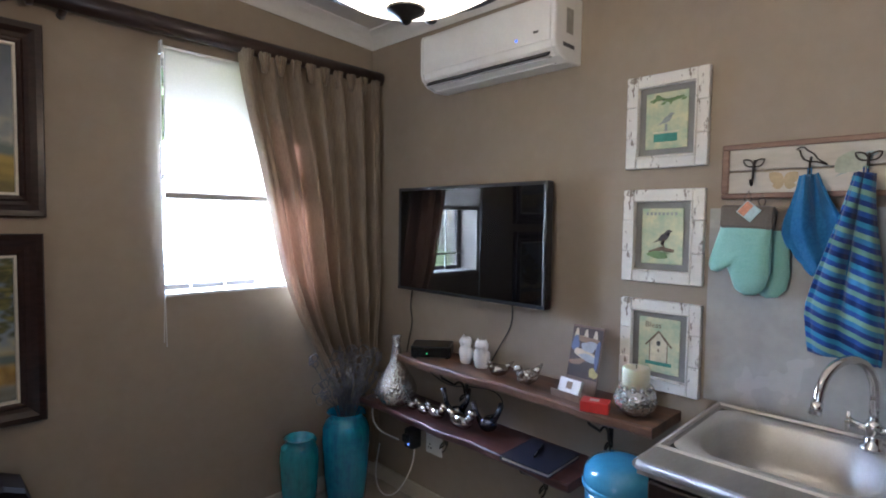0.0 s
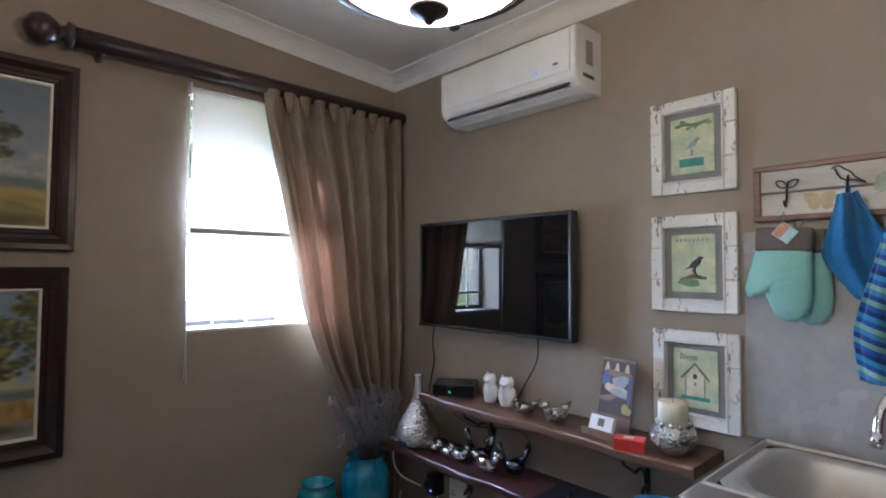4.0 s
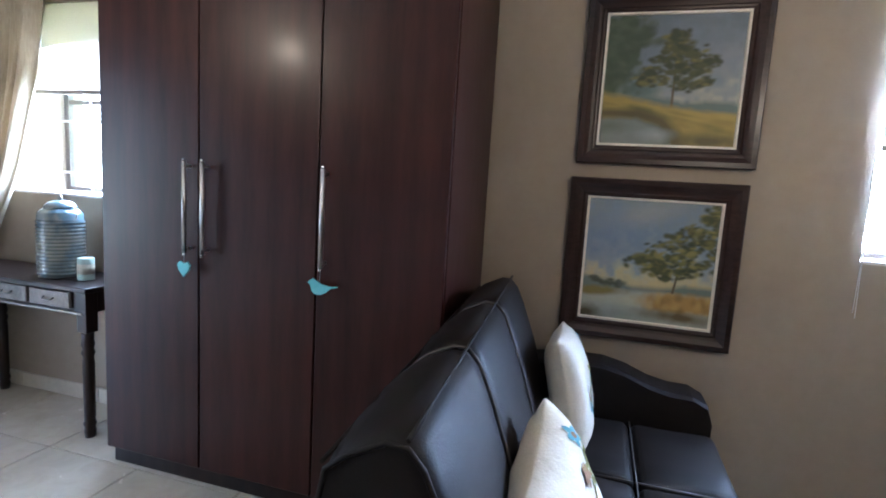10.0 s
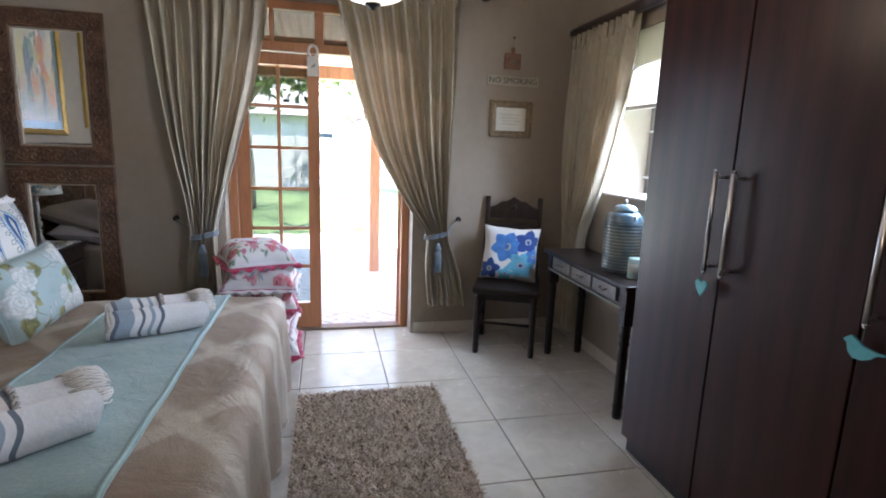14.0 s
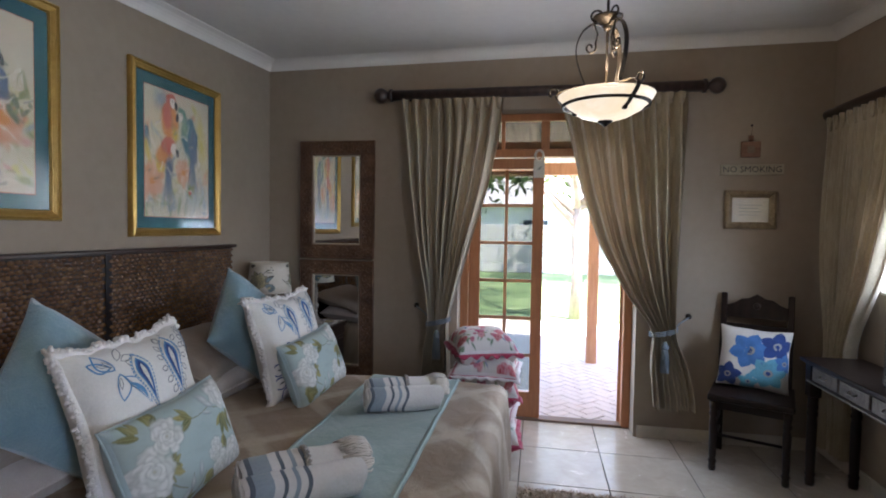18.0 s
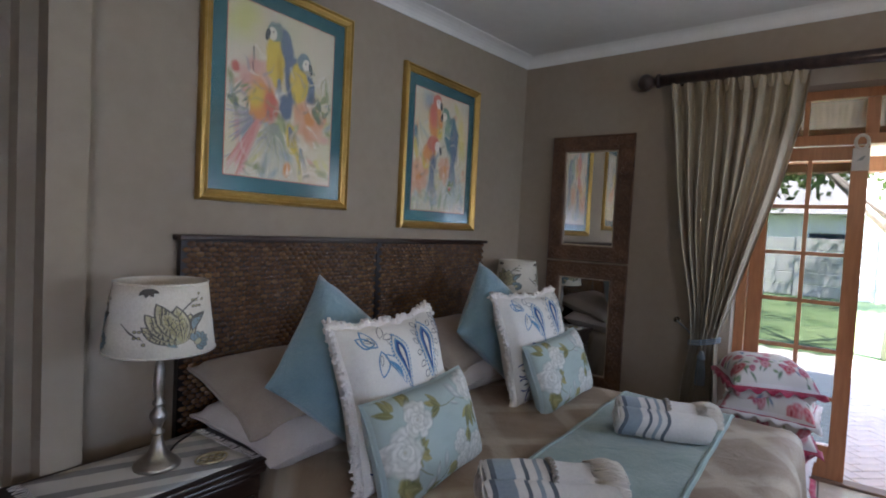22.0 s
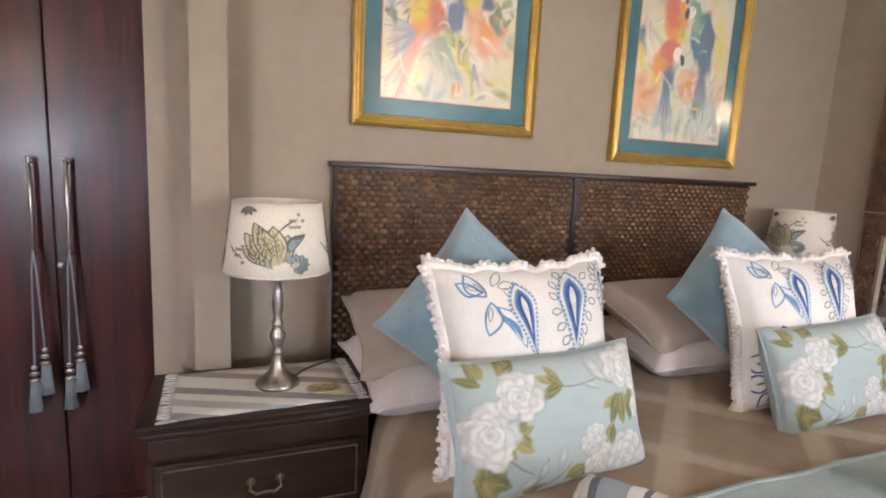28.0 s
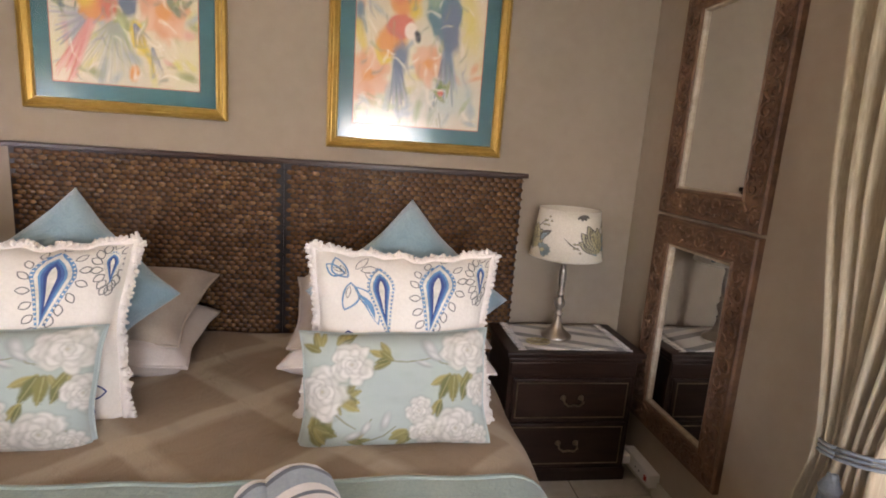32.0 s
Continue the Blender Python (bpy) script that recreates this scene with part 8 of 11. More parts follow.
def floor_cushion(at, rz, w, h, t_, seed, label):
    ob = cushion(at, (-90, 0, rz), w, h, t_, FLORAL, [], [], label, "floor_cushion", MAGENTA, 0.005, 0.55)
    f = pillow_fn(w, h, t_, 0.55)
    for side, name in ((-1, "printed_front"), (1, "printed_back")):
        rose_cotton(seed + 20 * side).sheet(name, lambda a, b_: f(a * 0.99, b_ * 0.99, 0.0012, side), PRINTED_COTTON, ob)
    # gathered frill round the edge
    n, b = 120, bmesh.new()
    rows = []
    for k in range(n):
        a = 2 * math.pi * k / n
        m_ = max(abs(math.cos(a)), abs(math.sin(a)))
        p = f(math.cos(a) / m_, math.sin(a) / m_)
        out = Vector((math.cos(a), 0, math.sin(a)))
        rows.append([b.verts.new((p.x, 0, p.z)), b.verts.new(Vector((p.x, 0, p.z)) + out * 0.018 + Vector((0, 0.006 * math.sin(17 * a + seed), 0))), b.verts.new(Vector((p.x, 0, p.z)) + out * (0.036 + 0.005 * math.sin(9 * a)) + Vector((0, 0.012 + 0.013 * math.sin(23 * a + seed), 0)))])
    for k in range(n):
        p, q = rows[k], rows[(k + 1) % n]
        for e in (0, 1):
            b.faces.new([p[e], q[e], q[e + 1], p[e + 1]])
    thicken(b, 0.002)
    part("frill", b, MAGENTA if seed % 2 else FLORAL, ob, "gathered cotton frill", smooth=True)
    return ob


bx, by = -2.66, 0.535
for k, (z, w, rz, s) in enumerate(((0.090, 0.46, 4, 31), (0.240, 0.46, -6, 32), (0.382, 0.45, 3, 33), (0.520, 0.44, -9, 34), (0.655, 0.42, 8, 35))):
    floor_cushion((bx + 0.022 * math.sin(3 * k), by + 0.020 * math.cos(4 * k), z), rz + 3 * k, w, w * 0.95, 0.21 + 0.012 * k, s, "white rose-printed cushion in a stack by the door")


# ---------------------------------------------------------------- pier beside the cupboard
bm = bmesh.new()
box(bm, 0.047, 0.155, SOUTH + 0.0005, -1.068, 0.0, ceil_z(0.1, -1.1) + 0.08)
box(bm, 0.1552, 0.200, SOUTH + 0.0005, -1.150, 0.0, ceil_z(0.1, -1.1) + 0.08)
structure("wall_pier", bm, WALL, "stepped plaster pier between bed and cupboard", "pier")

# built-in cupboard
REDWOOD = wood("red_mahogany_veneer", (0.020, 0.0042, 0.0036), (0.070, 0.0115, 0.0095), "Z", 1.0, 0.34, 0.05, coat=0.10, spec=0.25)
cup = thing("built_in_cupboard", (ALC0, -1.345, 0.0), "dark reddish wooden built-in cupboard with tasselled handles", "cupboard")
part("carcass", boxm(0.004, 1.795, -0.56, -0.022, 0.0, 2.30), REDWOOD, cup)
for k, (x0, x1) in enumerate(((0.006, 0.298), (0.302, 0.76), (0.764, 1.25), (1.254, 1.79))):
    d = part("door", boxm(x0, x1, -0.020, 0.0, 0.05, 2.28, 0.0025), REDWOOD, cup)
    if k < 2:
        hx = (0.250, 0.350)[k]
        part("bar_handle", tube(bmesh.new(), [(hx, 0.036, 0.965), (hx, 0.036, 1.285)], 0.0065, 12), STEEL, d)
        for z in (0.975, 1.272):
            part("stand_off", tube(bmesh.new(), [(hx, 0.036, z), (hx, -0.001, z)], 0.0055, 10), STEEL, d)
        part("end_cap", lathe(bmesh.new(), [(0, 0), (0.008, 0), (0.008, 0.014), (0, 0.014)], 12, (hx, 0.036, 1.278)), CHROME, d)
part("lock", moved(lathe(bmesh.new(), [(0, 0), (0.011, 0), (0.010, 0.004), (0, 0.005)], 14), pose(0.288, 0.0, 0.925, -90, 0, 0)), STEEL, cup)


def key_tassel(x, seed):
    t = thing("tassel", (x, -1.300, 0.985), "pale blue corded tassel with glass beads on a cupboard handle", "tassel", "cupboard tassels")
    for s, drop in ((-1, 0.34), (1, 0.40)):
        part("cord", tube(bmesh.new(), [(0, 0, 0.0), (s * 0.006, 0.004, -0.06), (s * 0.016, 0.006, -drop)], 0.0035, 6), CORDBLUE, t)
        for z, r_ in ((0.0, 0.012), (-0.022, 0.017), (-0.046, 0.020)):
            part("bead", ellipsoid(bmesh.new(), (s * 0.017, 0.006, -drop + z), r_, r_, 0.011, 10, 6), SILVER, t)
        b = bmesh.new()
        rr = random.Random(seed)
        for i in range(22):
            a = 2 * math.pi * i / 22
            q = rr.uniform(0.7, 1.0)
            tube(b, [(s * 0.017 + 0.010 * math.cos(a), 0.006 + 0.008 * math.sin(a), -drop - 0.05), (s * 0.018 + 0.020 * q * math.cos(a), 0.008 + 0.012 * math.sin(a), -drop - 0.15 - 0.01 * q)], 0.003, 4)
        part("fringe", b, CORDBLUE, t)
    return t


key_tassel(ALC0 + 0.250, 1)
key_tassel(ALC0 + 0.350, 2)

# ---------------------------------------------------------------- bed
def weave_material():
    k = Mat("woven_banana_leaf", 0.24, 0, 0.5)
    r1 = k.island()
    v = k.coords((1, 1, 1))
    k.set("Base Color", k.mix(k.noise(v, 90, 3), k.ramp(r1, [(0.0, (0.105, 0.046, 0.014)), (0.6, (0.155, 0.072, 0.024)), (1.0, (0.26, 0.135, 0.050))]), (0.050, 0.021, 0.007)))
    k.bump(k.noise(k.coords((2, 1, 12)), 60, 3), 0.3, 0.002)
    return k.m


WEAVE = weave_material()
hb = thing("headboard", (-1.378, SOUTH, 0.0), "wide dark headboard of two woven panels with a wooden cap", "headboard")
part("cap", boxm(-1.085, 1.085, 0.0015, 0.062, 1.306, 1.327, 0.005, 2), DARKWOOD_X, hb)
part("backing", boxm(-1.065, 1.065, 0.0015, 0.030, 0.30, 1.3055), BLACKWOOD, hb)
for s in (-1, 1):
    part("post", boxm(s * 1.045 - 0.02, s * 1.045 + 0.02, 0.0305, 0.040, 0.0, 0.455), BLACKWOOD, hb)
part("centre_gap", boxm(-0.006, 0.006, 0.0305, 0.036, 0.30, 1.305), BLACKWOOD, hb)
PX, PZ = 0.0345, 0.0205
for x0, x1 in ((-1.070, -0.008), (0.008, 1.070)):
    vs, fs = [], []
    nx, nz = int((x1 - x0) / PX), int((1.306 - 0.46) / PZ)
    for j in range(nz):
        for i in range(nx):
            cx = x0 + PX * (i + 0.5 + (0.5 if j % 2 else 0.0))
            if cx + PX * 0.5 > x1 + 0.012:
                continue
            cz = 0.46 + PZ * (j + 0.5) + 0.0016 * math.sin(i * 2.1 + j)
            hw, hh, d = PX * 0.57, PZ * 0.56, 0.014 + 0.0015 * math.sin(i * 5.3 + j * 2.7)
            k = len(vs)
            for fx, fz, fy in ((-1, 0, 0), (-0.55, -0.85, 0.45), (0.55, -0.85, 0.45), (1, 0, 0), (0.55, 0.85, 0.45), (-0.55, 0.85, 0.45), (-0.4, 0, 1), (0.4, 0, 1)):
                vs.append((cx + fx * hw, 0.031 + fy * d, cz + fz * hh))
            fs += [(k, k + 1, k + 6), (k + 1, k + 2, k + 7, k + 6), (k + 2, k + 3, k + 7), (k + 3, k + 4, k + 7), (k + 4, k + 5, k + 6, k + 7), (k + 5, k, k + 6)]
    me = bpy.data.meshes.new("woven_panel")
    me.from_pydata(vs, [], fs)
    me.materials.append(WEAVE)
    for p in me.polygons:
        p.use_smooth = True
    ob = new("woven_panel", me)
    ob.parent = hb
    ob["kind"] = "stuff"

BEDX0, BEDX1, BEDY0, BEDY1, BEDZ = -2.262, -0.40, -1.185, 0.72, 0.555
bed = thing("bed", (-1.351, 0.0, 0.0), "king-size bed base and mattress under a taupe spread", "bed")
part("base", boxm(BEDX0 + 1.351 + 0.06, BEDX1 + 1.351 - 0.06, BEDY0, BEDY1 - 0.06, 0.06, 0.30, 0.01), BLACKWOOD, bed)
part("mattress", boxm(BEDX0 + 1.351 + 0.05, BEDX1 + 1.351 - 0.05, BEDY0, BEDY1 - 0.05, 0.30, 0.535, 0.095, 5), cloth("white_ticking", (0.60, 0.58, 0.54), (0.70, 0.68, 0.64)), bed)
for x in (-0.85, 0.85):
    for y in (-1.1, 0.6):
        part("foot", lathe(bmesh.new(), [(0, 0), (0.025, 0), (0.03, 0.06), (0, 0.06)], 12, (x, y, 0)), BLACKWOOD, bed)


def spread_material():
    k = Mat("taupe_diamond_spread", 0.6, 0, 0.22)
    g = k.node("ShaderNodeNewGeometry").outputs["Position"]
    x, y = k.axis(g, 0), k.axis(g, 1)
    a, c = k.math("ADD", k.math("MULTIPLY", x, 1.75), k.math("MULTIPLY", y, 1.9)), k.math("SUBTRACT", k.math("MULTIPLY", x, 1.75), k.math("MULTIPLY", y, 1.9))
    fa, fc = k.math("FRACT", a), k.math("FRACT", c)
    base = k.ramp(k.noise(g, 5, 3), [(0.3, (0.225, 0.157, 0.100)), (0.7, (0.29, 0.21, 0.142))])
    da = k.ramp(fa, [(0.0, (0.0, 0.0, 0.0)), (0.40, (0.10, 0.10, 0.10)), (0.50, (1, 1, 1)), (0.62, (1, 1, 1)), (0.66, (0.2, 0.2, 0.2)), (1.0, (0.0, 0.0, 0.0))])
    dc = k.ramp(fc, [(0.0, (0.0, 0.0, 0.0)), (0.40, (0.10, 0.10, 0.10)), (0.50, (1, 1, 1)), (0.62, (1, 1, 1)), (0.66, (0.2, 0.2, 0.2)), (1.0, (0.0, 0.0, 0.0))])
    f = k.math("MULTIPLY", k.math("ADD", k.node("ShaderNodeRGBToBW", {0: da}).outputs[0], k.node("ShaderNodeRGBToBW", {0: dc}).outputs[0]), 0.75, True)
    col = k.mix(f, base, (0.46, 0.38, 0.285))
    dark = k.ramp(k.math("MULTIPLY", k.math("ABSOLUTE", k.math("SUBTRACT", fa, 0.2)), k.math("ABSOLUTE", k.math("SUBTRACT", fc, 0.2))), [(0.0, (1, 1, 1)), (0.02, (0, 0, 0))])
    k.set("Base Color", k.mix(k.math("MULTIPLY", k.node("ShaderNodeRGBToBW", {0: dark}).outputs[0], 0.25), col, (0.24, 0.17, 0.11)))
    k.set("Sheen Weight", 0.08)
    k.bump(k.math("ADD", k.noise(g, 220, 2), k.math("MULTIPLY", k.noise(g, 7, 4, 0.6, 1.2), 5.0)), 0.32, 0.010)
    return k.m


SPREAD = spread_material()


def bed_drape(x0, x1, y0, y1, z, over_x, over_y0, over_y1, drop, seed, nx=64, ny=54, r=0.075, wave=0.016):
    """A cloth laid over the bed; over_* says how far it hangs past each side."""
    b = bmesh.new()
    ph = random.Random(seed).uniform(0, 6)

    def edge(s, lo, hi):
        """Distance s outside lo..hi turned into (place, fall)."""
        if s < lo:
            d, e, sg = lo - s, lo, -1
        elif s > hi:
            d, e, sg = s - hi, hi, 1
        else:
            return s, 0.0, 0
        arc = r * math.pi / 2
        if d < arc:
            return e + sg * r * math.sin(d / r), r * (1 - math.cos(d / r)), sg
        return e + sg * r, r + d - arc, sg

    def f(u, v):
        sx, sy = x0 - over_x + (x1 - x0 + 2 * over_x) * u, y0 - over_y0 + (y1 - y0 + over_y0 + over_y1) * v
        px, fx, gx = edge(sx, BEDX0 + r, BEDX1 - r)
        py, fy, gy = edge(sy, -9, BEDY1 - r)
        fall = max(fx, fy) if (fx and fy) else fx + fy
        if fx and fy:
            k = min(fx, fy) / max(fx, fy)
            px += gx * 0.03 * k
        hang = min(1.0, fall / 0.3)
        if fy > fx:
            py += hang * (wave * math.sin(17 * px + ph) + 0.5 * wave * math.sin(31 * px + ph) + 0.5 * wave)
        elif fx > 0:
            px += gx * hang * (wave * math.sin(15 * py + ph) + 0.5 * wave + 0.045)
        top = 0.004 * math.sin(7 * px + ph) * math.sin(6 * py) + 0.003 * math.sin(19 * px + 13 * py)
        return Vector((px, py, max(drop, z - fall + top * (1 - hang))))
    grid_sheet(b, nx, ny, f)
    return b


spread = thing("bedspread", (0, 0, 0), "taupe bedspread with large tan diamonds over the bed", "bedspread")
part("cover", bed_drape(BEDX0, BEDX1, BEDY0 + 0.03, BEDY1, BEDZ, 0.50, 0.0, 0.52, 0.03, 2, 90, 80, 0.095, 0.022), SPREAD, spread, smooth=True)
b = bed_drape(BEDX0, BEDX1, BEDY1 + 0.455, BEDY1 + 0.485, BEDZ, 0.0, 0.0, 0.0, 0.03, 2, 90, 2, 0.098, 0.022)
thicken(b, 0.004)
part("hem", b, cloth("taupe_hem", (0.27, 0.21, 0.15), (0.34, 0.27, 0.20), 300), spread, smooth=True)
RUNNER = cloth("sea_green_blanket", (0.215, 0.305, 0.280), (0.295, 0.385, 0.352), 260, 0.95, 0.5, 0.4)
rn = thing("bed_runner", (0, 0, 0), "sea-green blanket runner laid across the bed", "blanket")
b = bed_drape(BEDX0, BEDX1, -0.085, 0.44, BEDZ + 0.012, 0.34, 0.0, 0.0, 0.05, 2, 80, 18, 0.107, 0.022)
thicken(b, 0.008)
part("blanket", b, RUNNER, rn, smooth=True)
BINDING = cloth("pale_green_binding", (0.30, 0.42, 0.40), (0.38, 0.50, 0.48), 300, 0.8)
for y in (-0.078, 0.423):
    b = bed_drape(BEDX0, BEDX1, y, y + 0.012, BEDZ + 0.0155, 0.335, 0.0, 0.0, 0.05, 2, 80, 2, 0.110, 0.022)
    thicken(b, 0.006)
    part("edge_binding", b, BINDING, rn, smooth=True)

# ---------------------------------------------------------------- pillows and cushions
SHAM = cloth("taupe_pillow_sham", (0.35, 0.285, 0.23), (0.43, 0.36, 0.295), 400)
PALESHAM = cloth("pale_pillowcase", (0.56, 0.495, 0.455), (0.65, 0.59, 0.55), 400)
for x, rz in ((-0.735, 2), (-1.86, -3)):
    cushion((x, -0.90, 0.625), (-84, 0, 180 + rz), 0.80, 0.48, 0.15, PALESHAM, [], [], "pale pillow lying under the cushions", "pillow", PALESHAM, 0.006, 0.40)
    cushion((x + 0.01, -0.96, 0.735), (-72, 0, 180 - rz), 0.77, 0.48, 0.15, SHAM, [], [], "taupe pillow resting on a paler one", "pillow", SHAM, 0.006, 0.40)
DUCKEGG = cloth("duck_egg_velvet", (0.175, 0.295, 0.345), (0.250, 0.385, 0.435), 500, 0.62, 0.75, 0.6)
for x, tw, z in ((-0.725, 4, 0.845), (-1.905, -4, 0.868)):
    m = Matrix.Translation((x, -0.735, z)) @ pose(0, 0, 0, 0, 0, 180 + tw) @ pose(0, 0, 0, -24, 0, 0) @ pose(0, 0, 0, 0, 45, 0)
    e = m.to_euler()
    cushion(tuple(m.translation), tuple(math.degrees(a) for a in e), 0.53, 0.53, 0.18, DUCKEGG, [], [], "plain duck-egg blue cushion set on its corner")

LINEN = cloth("cream_linen", (0.66, 0.63, 0.57), (0.76, 0.73, 0.67), 300)
FRINGE = cloth("white_fringe", (0.68, 0.64, 0.59), (0.78, 0.74, 0.69), 200, 0.95, 0.6)
E_BLUE, E_SKY, E_NAVY, E_CREAM, E_GREY = flat_paint("embroidery_blue", (0.045, 0.12, 0.31), 0.9), flat_paint("embroidery_sky", (0.10, 0.25, 0.43), 0.9), flat_paint("embroidery_navy", (0.03, 0.06, 0.20), 0.9), flat_paint("embroidery_cream", (0.66, 0.63, 0.55), 0.9), flat_paint("embroidery_grey", (0.16, 0.17, 0.17), 0.9)


def teardrop(cx, cy, w, h, ang=0.0, n=26, bend=0.0):
    """Round at the top and drawn out to a thin tail below, which may bend aside."""
    out = []
    for i in range(n):
        f = i / n
        side = 1 if f < 0.5 else -1
        q = 2 * f if f < 0.5 else 2 - 2 * f                     # 0 at the crown, 1 at the tail
        wide = math.sin(min(1.0, q / 0.30) * math.pi / 2) ** 0.75 * (1.0 if q < 0.30 else max(0.07, (1 - (q - 0.30) / 0.70)) ** 1.15)
        x, y = side * w / 2 * wide + bend * q * q, h * (0.5 - q)
        out.append((cx + x * math.cos(ang) - y * math.sin(ang), cy + x * math.sin(ang) + y * math.cos(ang)))
    return out


def paisley(cx, cy, w, h, ang, spiky, bend=0.0):
    out = []
    rim = teardrop(cx, cy, w * 1.04, h * 1.02, ang, 34, bend)
    if spiky:
        for k, p in enumerate(rim):
            if k % 2 == 0 and abs(k - 17) > 2:
                out.append((4, ring_shape(leaf_shape(p[0], p[1], 0.13, 0.085, math.atan2(p[1] - cy - h * 0.12, p[0] - cx) - 0.45, 7), 0.013)))
    inner = [(1, 1.0, 0.0006), (3, 0.80, 0.0011), (1, 0.62, 0.0016), (0, 0.50, 0.0021), (2, 0.36, 0.0024), (3, 0.20, 0.0028)]
    for m, f, up in inner:
        out.append((m, teardrop(cx + bend * 0.04, cy + h * 0.10 * (1 - f), w * f, h * (0.30 + 0.70 * f), ang, 26, bend * f), up))
    for p in teardrop(cx, cy + h * 0.01, w * 0.90, h * 0.95, ang, 40, bend):
        out.append((3, blob(p[0], p[1], 0.013, 0.013, 0, 0, 1, 6), 0.0014))
    return out


def paisley_print():
    out = []
    for k, (ln, wd, an) in enumerate(((0.26, 0.15, 2.75), (0.30, 0.19, 2.15), (0.34, 0.20, -1.75), (0.52, 0.15, -0.98))):
        ox, oy = -0.60 + 0.03 * k, 0.70 - 0.05 * k
        o = leaf_shape(ox, oy, ln, wd, an, 9, 0.12)
        out += [(1, ring_shape(o, 0.022)), (4, ring_shape(leaf_shape(ox + 0.05 * math.cos(an), oy + 0.05 * math.sin(an), ln * 0.45, wd * 0.30, an, 6), 0.012))]
    out.append((1, leaf_shape(-0.46, 0.46, 0.34, 0.055, -0.95, 7, 0.12)))
    for k in range(3):
        out.append((4, ring_shape(leaf_shape(-0.50 + 0.05 * k, 0.76 - 0.02 * k, 0.20, 0.10, 0.9 - 0.75 * k, 7), 0.012)))
    out += paisley(-0.20, 0.36, 0.29, 0.92, 0.14, False, 0.04) + paisley(0.36, 0.40, 0.40, 1.02, -0.08, True, -0.04) + paisley(0.86, 0.66, 0.17, 0.48, 0.05, True)
    # large outlined flower low on the cover
    cx, cy = -0.46, -0.52
    for ring, (d, ln, wd, n) in enumerate(((0.30, 0.28, 0.24, 11), (0.17, 0.17, 0.13, 12))):
        for k in range(n):
            a = 2 * math.pi * k / n + 0.2 * ring
            o = leaf_shape(cx + d * math.cos(a), cy + d * math.sin(a), ln, wd, a, 8)
            out += [(2 if ring == 0 else 1, ring_shape(o, 0.022)), (4, leaf_shape(cx + (d + ln * 0.25) * math.cos(a), cy + (d + ln * 0.25) * math.sin(a), ln * 0.35, 0.035, a, 5))]
    out += [(2, ring_shape(blob(cx, cy, 0.30, 0.30, 0, 0, 1, 28), 0.024)), (1, ring_shape(blob(cx, cy, 0.15, 0.15, 0, 0, 1, 18), 0.022)), (1, blob(cx, cy, 0.05, 0.05, 0, 0, 1, 10))]
    for k in range(4):
        out += [(1, leaf_shape(0.42 + 0.13 * k, -0.16, 0.22, 0.11, 1.0 + 0.35 * k, 7)), (0, leaf_shape(0.44 + 0.13 * k, -0.18, 0.17, 0.08, 4.9 - 0.2 * k, 7))]
    for k in range(7):
        a = 2 * math.pi * k / 7
        out.append((2, ring_shape(leaf_shape(0.55 + 0.12 * math.cos(a), -0.62 + 0.12 * math.sin(a), 0.22, 0.16, a, 7), 0.018)))

    def inside(p):
        return (max(-0.95, min(0.95, p[0])), max(-0.95, min(0.95, p[1])))
    return [(e[0], [(inside(p[0]), inside(p[1])) if isinstance(p[0], tuple) else inside(p) for p in e[1]], e[2] if len(e) > 2 else 0.000012 * i) for i, e in enumerate(out)]


def fringe_tufts(w, h, seed):
    """Many short soft tufts round the rim of a cushion."""
    rr = random.Random(seed)
    f = pillow_fn(w, h, 0.1, 0.55, 0.0, 0.115)
    b = bmesh.new()
    n = 190
    for side in range(4):
        for i in range(n):
            s = -1 + 2 * (i + rr.random()) / n
            p = f(s, -1) if side == 0 else f(1, s) if side == 1 else f(s, 1) if side == 2 else f(-1, s)
            o = Vector((p.x / w, 0, p.z / h))
            o = Vector((0, 0, -1)) if side == 0 else Vector((1, 0, 0)) if side == 1 else Vector((0, 0, 1)) if side == 2 else Vector((-1, 0, 0))
            c = Vector((p.x, rr.uniform(-0.010, 0.010), p.z)) + o * 0.007
            q = c + o * rr.uniform(0.003, 0.009) * (1.6 if abs(s) > 0.9 else 1.0) + Vector((rr.uniform(-0.010, 0.010), rr.uniform(-0.012, 0.012), rr.uniform(-0.010, 0.010)))
            tube(b, [c - o * 0.004, (c + q) / 2, q], [0.0068, 0.0076, 0.0052], 4)
    return b


PM = [E_BLUE, E_SKY, E_NAVY, E_CREAM, E_GREY]


def fringed_cushion(at, rz, tilt, label, seed):
    m = Matrix.Translation(at) @ pose(0, 0, 0, 0, 0, 180 + rz) @ pose(0, 0, 0, tilt, 0, 0)
    e = m.to_euler()
    c = cushion(at, tuple(math.degrees(a) for a in e), 0.60, 0.555, 0.18, LINEN, paisley_print(), PM, label, trim=FRINGE, trim_r=0.016, waist=0.115)
    part("fringe", fringe_tufts(0.60, 0.555, seed), FRINGE, c, "soft white fringe")
    return c


fringed_cushion((-0.750, -0.470, 0.800), 6, -17, "cream fringed cushion embroidered with blue paisley", 1)
fringed_cushion((-1.865, -0.480, 0.808), -4, -17, "cream fringed cushion with blue paisley, its pair", 2)

AQUA = cloth("pale_aqua_cotton", (0.36, 0.465, 0.465), (0.435, 0.535, 0.53), 420, 0.8)


